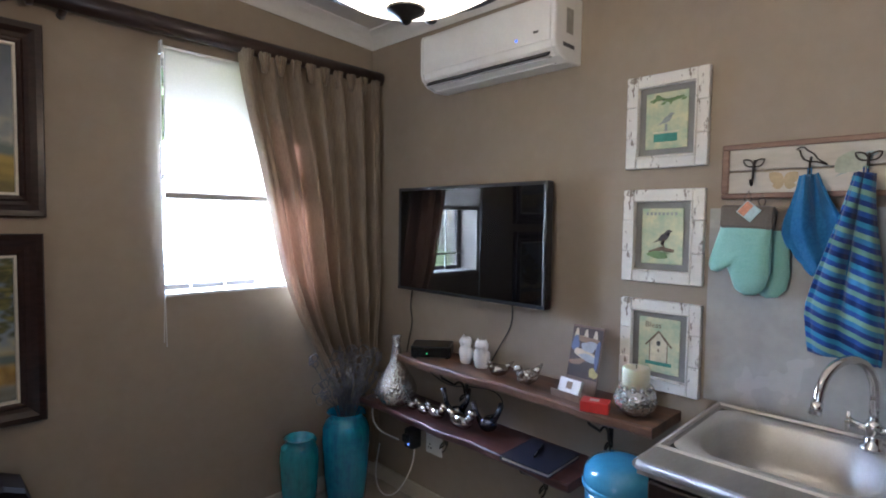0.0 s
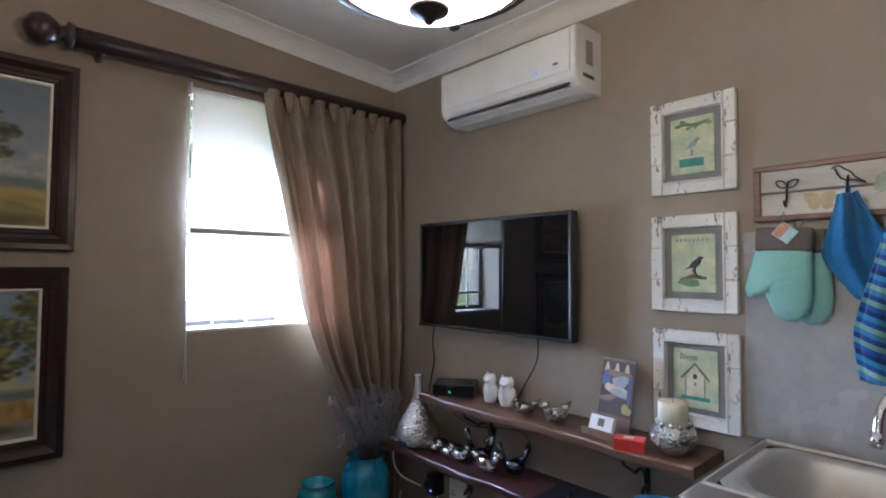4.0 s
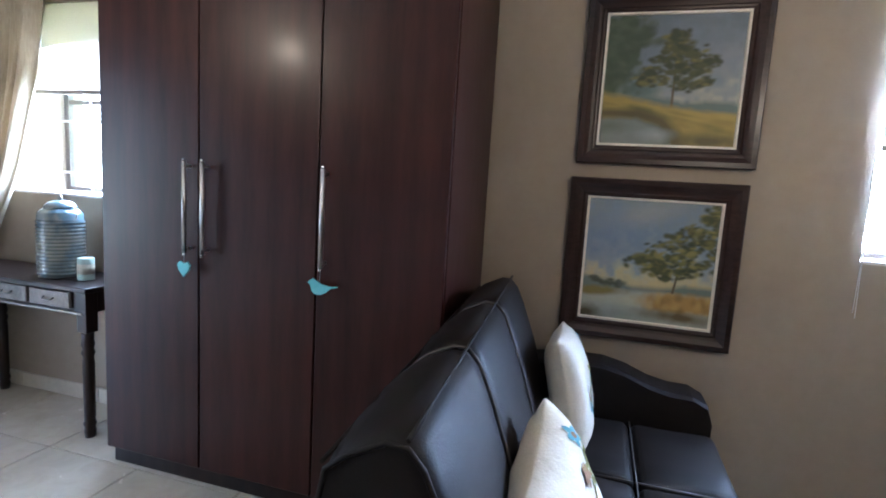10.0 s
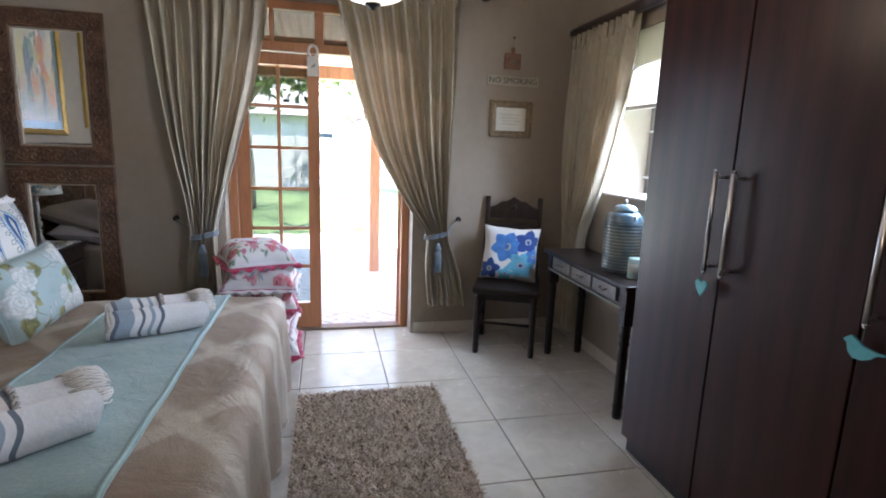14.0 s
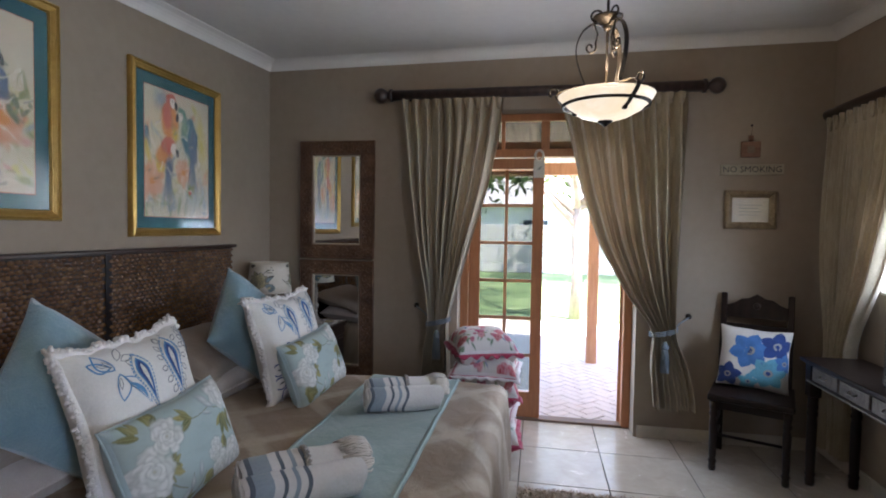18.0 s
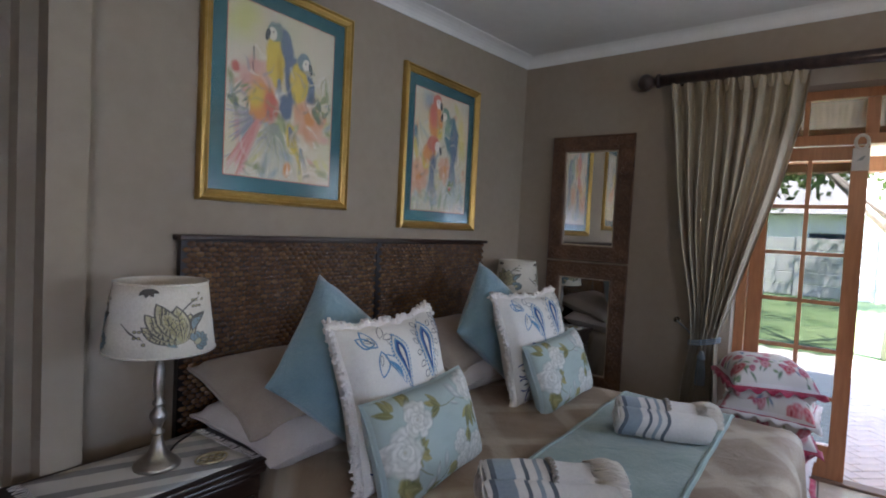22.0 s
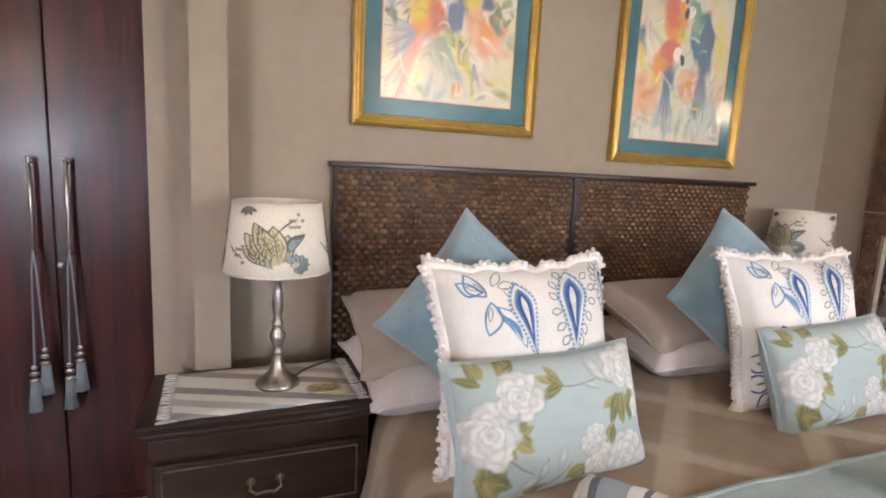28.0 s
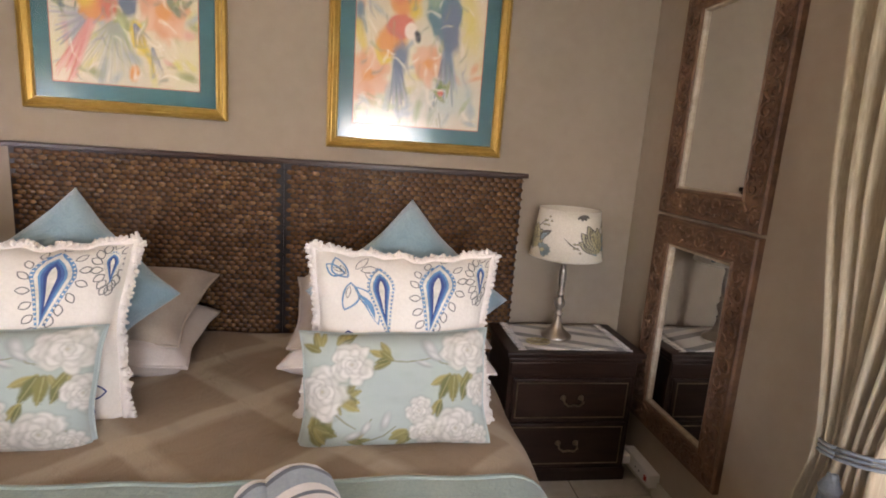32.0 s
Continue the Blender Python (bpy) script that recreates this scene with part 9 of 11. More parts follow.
def rose(q, cx, cy, s, asp, seed):
    """Rings of pale petals, each shaded where it tucks under the next."""
    rr = random.Random(seed)
    for ring, (d, ps, n) in enumerate(((0.66, 0.46, 9), (0.46, 0.38, 7), (0.27, 0.30, 6), (0.10, 0.20, 4))):
        for k in range(n):
            a = 2 * math.pi * k / n + ring * 0.55 + rr.uniform(-0.2, 0.2)
            z = ps * rr.uniform(0.85, 1.15) * s
            ux, uy = math.cos(a) / asp, math.sin(a)
            an = math.atan2(uy, ux * asp)
            x, y = cx + s * d * ux, cy + s * d * uy
            q.dab((0.25, 0.265, 0.225), x + 0.06 * z * ux, y + 0.06 * z * uy, z * 0.84 / asp, z * 0.80, 0, 0.50, 0.30, 0.55)
            q.dab((0.64, 0.635, 0.59) if k % 3 else (0.54, 0.545, 0.50), x, y, z * 0.74 / asp, z * 0.70, 0, 0.92, 0.20, 0.55)
            q.dab((0.43, 0.435, 0.39), x - 0.38 * z * ux, y - 0.38 * z * uy, z * 0.40 / asp, z * 0.36, 0, 0.55, 0.6, 0.3)
    q.dab((0.40, 0.37, 0.24), cx, cy, 0.07 * s / asp, 0.07 * s, 0, 0.5, 0.6)


def spray(q, x, y, ang, n, ln, asp, seed):
    """A stem of pointed olive leaves, lighter along the rib."""
    rr = random.Random(seed)
    for k in range(n):
        a = ang + rr.uniform(-0.9, 0.9)
        size = ln * rr.uniform(0.55, 1.0)
        px, py = x + rr.uniform(-0.05, 0.05), y + rr.uniform(-0.06, 0.06)
        w = size * 0.17
        pts = [(px + size * f * math.cos(a) / asp, py + size * f * math.sin(a)) for f in (0.1, 0.4, 0.7, 1.0)]
        c = ((0.20, 0.195, 0.075), (0.27, 0.255, 0.105), (0.33, 0.29, 0.11), (0.14, 0.15, 0.065))[k % 4]
        for j in range(7):
            f = 0.12 + 0.13 * j
            half = w * math.sin(math.pi * min(1, f * 0.92 + 0.08)) * 1.1
            q.dab(c, px + size * f * math.cos(a) / asp, py + size * f * math.sin(a), max(half, 0.02) / asp * 1.1, max(half, 0.02), 0, 0.75, 0.25, 0.3)
            q.dab((0.11, 0.115, 0.05), px + size * f * math.cos(a + 0.12) / asp, py + size * f * math.sin(a + 0.12), max(half, 0.02) / asp * 0.6, max(half, 0.02) * 0.5, 0, 0.30, 0.5, 0.3)
        q.stroke((0.38, 0.36, 0.18), pts, 0.009, 0.004, 0.5)


def peony_print(asp, seed):
    q = Painter(220, 130, seed)
    q.c[:] = (0.375, 0.450, 0.425)
    q.lay((0.30, 0.36, 0.33), 0.35 * q.edge)
    for a in ((-0.80, -0.30, -1.1, 9, 0.62, 1), (-0.62, -0.10, -0.3, 7, 0.52, 2), (-0.88, -0.60, -0.6, 7, 0.55, 3), (-0.80, 0.70, 2.2, 6, 0.42, 4), (-0.55, 0.78, 0.6, 4, 0.36, 5), (-0.04, 0.52, 3.0, 5, 0.40, 6), (0.62, 0.28, -1.9, 6, 0.52, 7), (0.82, 0.26, -1.3, 5, 0.50, 8), (0.40, -0.42, 0.9, 4, 0.40, 9), (0.15, -0.72, 3.3, 6, 0.40, 10), (0.62, -0.66, 0.2, 4, 0.36, 11), (-0.45, -0.85, 0.3, 5, 0.36, 12)):
        spray(q, *a[:5], asp, a[5])
    for line in ([(-0.06, 0.50), (0.12, 0.47), (0.30, 0.50), (0.46, 0.56)], [(-0.42, -0.90), (-0.34, -0.70), (-0.24, -0.46)], [(-0.66, -0.30), (-0.50, -0.52), (-0.40, -0.62)], [(0.38, 0.60), (0.48, 0.44), (0.58, 0.40)], [(-0.28, -0.86), (-0.12, -0.76), (0.0, -0.60)]):
        q.stroke((0.20, 0.19, 0.10), line, 0.014, 0.008, 0.8)
    for x, y, rx, ry, an in ((0.36, 0.70, 0.07, 0.17, 0.3), (0.40, 0.55, 0.05, 0.13, 0.7), (0.30, 0.42, 0.04, 0.10, 1.0), (-0.30, -0.62, 0.04, 0.12, -0.3), (-0.10, -0.50, 0.05, 0.16, -0.2), (-0.44, -0.76, 0.06, 0.12, -0.8)):
        q.dab((0.30, 0.33, 0.32), x, y, rx, ry, an, 0.85, 0.3)
        q.dab((0.52, 0.54, 0.52), x + 0.01, y + 0.02, rx * 0.6, ry * 0.7, an, 0.8, 0.5)
    for x, y, s_, sd in ((-0.76, 0.00, 0.46, 5), (-0.44, 0.44, 0.36, 25), (0.78, 0.64, 0.42, 45), (0.95, -0.06, 0.30, 105), (0.24, -0.34, 0.24, 65), (0.32, -0.72, 0.30, 66), (0.62, -0.66, 0.36, 85), (0.86, -0.82, 0.22, 125)):
        rose(q, x, y, s_, asp, sd)
    return q


def floral_cushion(at, rz, tilt, label, w=0.605, roll=0.0, seed=3):
    m = Matrix.Translation(at) @ pose(0, 0, 0, 0, 0, 180 + rz) @ pose(0, 0, 0, tilt, 0, 0) @ pose(0, 0, 0, 0, roll, 0)
    e = m.to_euler()
    c = cushion(at, tuple(math.degrees(a) for a in e), w, 0.345, 0.15, AQUA, [], [], label, trim=AQUA, trim_r=0.004)
    f = pillow_fn(w, 0.345, 0.15)
    peony_print(1.6, seed).sheet("printed_front", lambda a, b_: f(a * 0.985, b_ * 0.985, 0.0012), PRINTED_COTTON, c, "pale aqua cotton printed with white peonies")
    return c


floral_cushion((-0.730, -0.315, 0.692), 5, -20, "pale aqua oblong cushion printed with white peonies")
floral_cushion((-1.848, -0.325, 0.700), -3, -20, "pale aqua oblong cushion with white peonies, its pair", 0.57, -3.0)

# ---------------------------------------------------------------- rolled towels
TOWEL = cloth("white_cotton_towel", (0.64, 0.62, 0.59), (0.74, 0.72, 0.69), 250, 0.95, 0.45)
GREYTOWEL = cloth("blue_grey_towel_band", (0.24, 0.30, 0.35), (0.32, 0.38, 0.43), 250, 0.95, 0.45)
NAVYTOWEL = cloth("navy_towel_line", (0.09, 0.11, 0.14), (0.14, 0.165, 0.19), 250, 0.95, 0.45)


def towel_roll(at, axis_deg, length, r, label, seed):
    """A towel rolled up loosely: striped at one end, knotted fringe turned over the other."""
    t = thing("rolled_towel", at, label, "towel", "rolled towels on the bed", rz=axis_deg)
    bands = [(0.0, 0.035, 0), (0.035, 0.075, 2), (0.075, 0.215, 1), (0.215, 0.285, 0), (0.285, 0.315, 2), (0.315, 0.375, 0), (0.375, 0.41, 1), (0.41, 0.465, 0), (0.465, 0.50, 2), (0.50, 1.0, 0)]
    for lobe, (dy, ry, rz_, end) in enumerate(((0.0, r * 1.22, r, 1.0), (-0.078, r * 0.80, r * 0.86, 0.94))):
        b = bmesh.new()
        for s0, s1, mi in bands:
            s1 = min(s1, end)

            def f(u, v, s0=s0, s1=s1):
                a = 2 * math.pi * u
                q = s0 + (s1 - s0) * v
                tip = 1 - 0.16 * max(0.0, (q - 0.90) / 0.10) ** 2 - 0.10 * max(0.0, (0.05 - q) / 0.05) ** 2
                k = tip * (1 + 0.030 * math.sin(2 * a + 22 * q * length + seed) + 0.018 * math.sin(5 * a + 9 * q) + 0.012 * math.sin(40 * q + 3 * a))
                return Vector((length * q + 0.010 * math.sin(a) + 0.006 * math.sin(3 * a), dy + ry * k * math.cos(a), max(0.0, rz_ + rz_ * k * math.sin(a) * 0.98)))
            grid_sheet(b, 40, 8 if mi == 0 and s1 - s0 > 0.2 else 3, f, mi, True)
        bmesh.ops.remove_doubles(b, verts=b.verts, dist=0.0006)
        part("roll", b, [TOWEL, GREYTOWEL, NAVYTOWEL], t, smooth=True)
        for e in (0.004, length * end - 0.010):
            sp = [(e + 0.004 * math.sin(k), dy + ry * 0.93 * (1 - k / 60) * math.cos(0.42 * k), rz_ + rz_ * 0.86 * (1 - k / 60) * math.sin(0.42 * k)) for k in range(54)]
            part("spiral_edge", tube(bmesh.new(), sp, 0.0056, 5), TOWEL, t)
            part("end_fill", moved(lathe(bmesh.new(), [(0, 0), (rz_ * 0.90, 0)], 24), pose(e, dy, rz_, 0, 90, 0) @ Matrix.Diagonal((1, ry / rz_, 1, 1))), TOWEL, t)
    CORD = mottled("taupe_towel_cord", (0.22, 0.20, 0.17), (0.46, 0.42, 0.37), 60, 200, 0.9)
    for ph in (0.0, math.pi):
        cord = [(length * 0.53 + 0.007 * math.cos(14 * a + ph), r * 1.25 * math.cos(a), max(0.004, r + r * 1.03 * math.sin(a) + 0.004 * math.sin(14 * a + ph))) for a in [2 * math.pi * k / 96 for k in range(97)]]
        part("cord", tube(bmesh.new(), cord, 0.0048, 5), CORD, t, "twisted cord round the roll")
    b = bmesh.new()
    rr = random.Random(seed)
    for i in range(170):
        a = rr.uniform(0.35, 2.95)
        start, swing = length * rr.uniform(0.80, 0.90), rr.uniform(-0.22, 0.22)

        def on(x, ang, lift):
            return Vector((x, r * (1.24 + lift) * math.cos(ang), r + r * (1.03 + lift) * math.sin(ang)))
        far = length * rr.uniform(0.99, 1.05)
        tube(b, [on(start, a, 0.0), on((start + far) / 2, a + swing * 0.5, rr.uniform(0.03, 0.14)), on(far, a + swing, 0.0), on(far + 0.010, a + swing, -0.22)], [0.0022, 0.0034, 0.0034, 0.0022], 4)
    part("fringe", b, FRINGEYARN, t, "knotted cream fringe")
    return t


FRINGEYARN = cloth("cream_fringe_yarn", (0.56, 0.51, 0.44), (0.68, 0.63, 0.55), 300)
towel_roll((-1.60, 0.055, 0.570), 112, 0.385, 0.070, "rolled white towel with grey stripes and fringe", 1)
towel_roll((-0.63, -0.035, 0.570), 127, 0.40, 0.073, "rolled white striped towel with a fringe, its pair", 2)

# ---------------------------------------------------------------- nightstands, mats, lamps
HANDLE = mottled("aged_brass_handle", (0.16, 0.13, 0.09), (0.30, 0.25, 0.18), 20, 90, 0.35, 0.1, metal=0.9)


def nightstand(at, w, d, label):
    t = thing("nightstand", at, label, "nightstand", "two nightstands")
    part("top", boxm(-w / 2 - 0.012, w / 2 + 0.012, -d / 2, d / 2 + 0.015, 0.588, 0.612, 0.006, 2), DARKWOOD_X, t)
    part("moulding", boxm(-w / 2 - 0.002, w / 2 + 0.002, -d / 2, d / 2 + 0.006, 0.565, 0.588, 0.008, 2), DARKWOOD_X, t)
    part("carcass", boxm(-w / 2 + 0.01, w / 2 - 0.01, -d / 2, d / 2 - 0.02, 0.06, 0.565), DARKWOOD_X, t)
    part("frieze", boxm(-w / 2 + 0.012, w / 2 - 0.012, d / 2 - 0.0198, d / 2 - 0.006, 0.50, 0.564, 0.006, 2), DARKWOOD_X, t)
    part("plinth", boxm(-w / 2, w / 2, -d / 2, d / 2 - 0.005, 0.0, 0.06, 0.006), DARKWOOD_X, t)
    for k, (z0, z1) in enumerate(((0.295, 0.49), (0.075, 0.285))):
        dr = part("drawer", boxm(-w / 2 + 0.03, w / 2 - 0.03, d / 2 - 0.0198, d / 2 - 0.002, z0, z1, 0.005, 2), DARKWOOD_X, t)
        part("drawer_border", moved(quad_frame(bmesh.new(), w - 0.09, z1 - z0 - 0.03, 0.006, [(0, 0), (0.3, 0.003), (0.7, 0.003), (1, 0)]), pose(0, d / 2 - 0.0018, (z0 + z1) / 2, 0, 0, 180)), HANDLE, dr)
        zc = (z0 + z1) / 2 + 0.012
        b = bmesh.new()
        bail = [(-0.040, d / 2 + 0.012, zc), (-0.042, d / 2 + 0.022, zc - 0.012), (-0.025, d / 2 + 0.026, zc - 0.024), (0, d / 2 + 0.027, zc - 0.019), (0.025, d / 2 + 0.026, zc - 0.024), (0.042, d / 2 + 0.022, zc - 0.012), (0.040, d / 2 + 0.012, zc)]
        tube(b, bail, 0.004, 6)
        part("bail_handle", b, HANDLE, dr, "aged brass bail handle")
        for s in (-1, 1):
            part("handle_rose", moved(lathe(bmesh.new(), [(0, 0), (0.013, 0), (0.011, 0.005), (0.005, 0.008), (0.005, 0.014), (0, 0.015)], 12), pose(s * 0.040, d / 2 - 0.002, zc, -90, 0, 0)), HANDLE, dr)
    return t


nightstand((-0.047, -0.882, 0.0), 0.625, 0.365, "dark wooden nightstand with brass bail handles beside the bed")
nightstand((-2.645, -1.020, 0.0), 0.59, 0.37, "dark wooden nightstand in the corner by the mirrors")
MATCLOTH = striped("striped_cotton_mat", [(0.62, 0.60, 0.55), (0.22, 0.22, 0.21), (0.62, 0.60, 0.55), (0.36, 0.36, 0.35), (0.62, 0.60, 0.55), (0.24, 0.24, 0.23), (0.62, 0.60, 0.55)], 3.2, 1)


def mat(at, w, d, rz, label):
    t = thing("table_mat", at, label, "mat", "striped mats", rz=rz)
    b = bmesh.new()
    grid_sheet(b, 12, 8, lambda u, v: Vector(((u - 0.5) * w, (v - 0.5) * d, 0.0025 + 0.001 * math.sin(20 * u + 9 * v))))
    thicken(b, 0.002)
    part("cloth", b, MATCLOTH, t)
    for s in (-1, 1):
        b = bmesh.new()
        rr = random.Random(3)
        for i in range(30):
            y = (i / 29 - 0.5) * d
            tube(b, [(s * w / 2, y, 0.003), (s * (w / 2 + 0.02), y + rr.uniform(-0.004, 0.004), 0.004), (s * (w / 2 + 0.035), y + rr.uniform(-0.008, 0.008), 0.0022)], 0.0018, 4)
        part("fringe", b, FRINGE, t)
    return t


mat((-0.055, -0.875, 0.6125), 0.51, 0.335, 2, "grey and white striped cotton mat on the nightstand")
mat((-2.645, -1.015, 0.6125), 0.44, 0.33, 0, "grey and white striped cotton mat on the corner nightstand")
LAMPSTEEL = mottled("brushed_nickel", (0.40, 0.375, 0.33), (0.55, 0.52, 0.47), 10, 150, 0.36, 0.03, 0.001, metal=1.0, squash=(1, 1, 6))


def shade_cloth():
    k = Mat("cream_lampshade", 0.85, 0, 0.2)
    v = k.coords()
    k.set("Base Color", k.ramp(k.noise(v, 180, 2), [(0.3, (0.62, 0.58, 0.49)), (0.7, (0.72, 0.68, 0.59))]))
    k.bump(k.noise(v, 260, 2), 0.25, 0.002)
    return k.m


SHADE = shade_cloth()
L_OCHRE, L_GREY, L_TEAL = flat_paint("ochre_leaf_print", (0.42, 0.38, 0.20), 0.9), flat_paint("charcoal_print", (0.12, 0.115, 0.10), 0.9), flat_paint("slate_blue_print", (0.22, 0.30, 0.32), 0.9)

L_PALE = flat_paint("pale_straw_print", (0.50, 0.46, 0.30), 0.9)


def shade_print(seed):
    """A large ochre pod with veins, grey feathered leaves, a scalloped flower and berry sprays, three times round."""
    out = []
    for c, base in enumerate((0.5, 2.6, 4.7)):
        px, py, an = base + 0.12, -0.72, 1.95
        for k in range(6):
            q = leaf_shape(px - 0.10, py + 0.16 * k, 0.42 - 0.03 * k, 0.13, 2.5 - 0.10 * k, 6)
            out += [(1 if k % 2 else 2, q), (1, ring_shape(q, 0.02))]
        for da, ln, wd in ((0.62, 0.86, 0.30), (-0.58, 0.80, 0.28), (0.32, 1.06, 0.34), (-0.26, 1.02, 0.34), (0.04, 1.20, 0.36)):
            a_ = an + da
            out += [(1, leaf_shape(px, py + 0.10, ln + 0.05, wd + 0.07, a_, 10, 0.08 * da)), (3, leaf_shape(px, py + 0.10, ln, wd, a_, 10, 0.08 * da)), (0, leaf_shape(px, py + 0.12, ln * 0.9, wd * 0.66, a_, 10, 0.08 * da))]
            for k in range(5):
                f = 0.22 + 0.13 * k
                mx, my = px + ln * f * math.cos(a_), py + 0.10 + ln * f * math.sin(a_)
                for sg in (-1, 1):
                    out.append((1, leaf_shape(mx, my, 0.12, 0.022, a_ + sg * 0.8, 5)))
            out.append((1, leaf_shape(px, py + 0.10, ln * 0.92, 0.024, a_, 6)))
        for k in range(7):
            q = leaf_shape(px + 0.30, py + 0.10, 0.30, 0.20, -1.2 + 0.55 * k, 7)
            out += [(2, q), (1, ring_shape(q, 0.016))]
        out += [(3, blob(px + 0.30, py + 0.10, 0.10, 0.10, 0, 0.1, 2, 10)), (1, ring_shape(blob(px + 0.30, py + 0.10, 0.10, 0.10, 0, 0.1, 2, 10), 0.015))]
        q = leaf_shape(px + 0.18, py + 0.42, 0.62, 0.26, 0.95, 8, 0.15)
        out += [(1, q), (2, leaf_shape(px + 0.20, py + 0.46, 0.46, 0.16, 0.95, 8, 0.15))]
        for x0, y0, up in ((base + 0.05, 0.30, 1), (base + 1.05, -0.15, -1)):
            out.append((1, stroke([(x0, y0 - 0.1 * up), (x0 + 0.2, y0 + 0.16 * up), (x0 + 0.46, y0 + 0.34 * up)], 0.013)))
            for k in range(7):
                bx_, by_ = x0 + 0.30 + 0.085 * (k % 4), y0 + (0.10 + 0.17 * (k // 3)) * up
                out += [(1, blob(bx_, by_, 0.042, 0.046, 0, 0.1, k, 9)), (0, blob(bx_, by_, 0.022, 0.025, 0, 0.1, k, 7))]
        for k in range(4):
            out.append((1, leaf_shape(base - 0.55, 0.92, 0.26, 0.11, -0.5 - 0.6 * k, 6)))
    return [(m, [(((p[0][0], max(-0.96, min(0.96, p[0][1]))), (p[1][0], max(-0.96, min(0.96, p[1][1])))) if isinstance(p[0], tuple) else (p[0], max(-0.96, min(0.96, p[1])))) for p in s]) for m, s in out]


def table_lamp(at, rz, label):
    t = thing("table_lamp", at, label, "lamp", "two bedside lamps", rz=rz)
    part("base", lathe(bmesh.new(), [(0, 0), (0.066, 0), (0.068, 0.006), (0.064, 0.014), (0.050, 0.024), (0.028, 0.045), (0.018, 0.075), (0.013, 0.10), (0, 0.10)], 28), LAMPSTEEL, t, smooth=True)
    part("stem", lathe(bmesh.new(), [(0.012, 0.098), (0.019, 0.104), (0.019, 0.110), (0.011, 0.118), (0.014, 0.132), (0.024, 0.150), (0.025, 0.164), (0.014, 0.182), (0.011, 0.190), (0.018, 0.196), (0.018, 0.202), (0.011, 0.210), (0.013, 0.225), (0.018, 0.262), (0.014, 0.305), (0.009, 0.330), (0.016, 0.336), (0.016, 0.342), (0.009, 0.346), (0.009, 0.40), (0, 0.40)], 22), LAMPSTEEL, t, smooth=True)
    b = bmesh.new()
    grid_sheet(b, 48, 4, lambda u, v: Vector(((0.155 - 0.026 * v) * math.cos(2 * math.pi * u), (0.155 - 0.026 * v) * math.sin(2 * math.pi * u), 0.372 + 0.206 * v)), 0, True)
    thicken(b, 0.002)
    part("shade", b, SHADE, t, "cream fabric drum shade", smooth=True)

    def fn(u, v, lift=0.0):
        k = (v + 1) / 2
        r_ = 0.155 - 0.026 * k + lift + 0.0008
        return Vector((r_ * math.cos(u), r_ * math.sin(u), 0.372 + 0.206 * k))
    part("shade_print", motif_mesh(shade_print(1), fn, 0.0006, 0.00004), [L_OCHRE, L_GREY, L_TEAL, L_PALE], t, "printed leaves and berries")["kind"] = "stuff"
    for z, r_ in ((0.372, 0.155), (0.578, 0.129)):
        part("shade_hoop", tube(bmesh.new(), [(r_ * math.cos(a), r_ * math.sin(a), z) for a in [2 * math.pi * k / 48 for k in range(49)]], 0.003, 5), SHADE, t)
    part("shade_spider", tube(bmesh.new(), [(-0.129, 0, 0.550), (0.129, 0, 0.550)], 0.002, 5), LAMPSTEEL, t)
    part("bulb", lathe(bmesh.new(), [(0, 0.40), (0.014, 0.40), (0.014, 0.42), (0.028, 0.455), (0.020, 0.485), (0, 0.495)], 14), mottled("milky_bulb", (0.72, 0.72, 0.70), (0.78, 0.78, 0.76), rough=0.3, bump=0), t)
    return t


table_lamp((-0.092, -0.880, 0.617), 52, "brushed nickel lamp with a leaf-printed drum shade")
table_lamp((-2.610, -1.010, 0.617), -25, "brushed nickel lamp with a leaf-printed shade in the corner")
cable("lamp_cable", [(-0.13, -0.90, 0.622), (-0.20, -0.99, 0.620), (-0.27, -1.03, 0.619), (-0.33, -1.068, 0.62), (-0.34, -1.10, 0.55), (-0.34, -1.15, 0.3)], 0.003, BLACKPLASTIC, "black lamp cable trailing behind the nightstand")
TRIVET = mottled("pale_brass_filigree", (0.36, 0.30, 0.16), (0.56, 0.50, 0.32), 20, 90, 0.4, 0.1, metal=0.5)


def trivet(x, y):
    t = thing("filigree_coaster", (x, y, 0.6165), "small pierced brass coaster on the mat", "coaster")
    part("rim", tube(bmesh.new(), [(0.050 * math.cos(a), 0.036 * math.sin(a), 0.006) for a in [2 * math.pi * k / 24 for k in range(25)]], 0.004, 6), TRIVET, t)
    for k in range(6):
        a = 2 * math.pi * k / 6
        part("petal_ring", tube(bmesh.new(), [(0.026 * math.cos(a) + 0.013 * math.cos(q), 0.018 * math.sin(a) + 0.011 * math.sin(q), 0.006) for q in [2 * math.pi * i / 12 for i in range(13)]], 0.0028, 5), TRIVET, t)
    return t


trivet(-0.225, -0.800)
trivet(-2.50, -0.93)

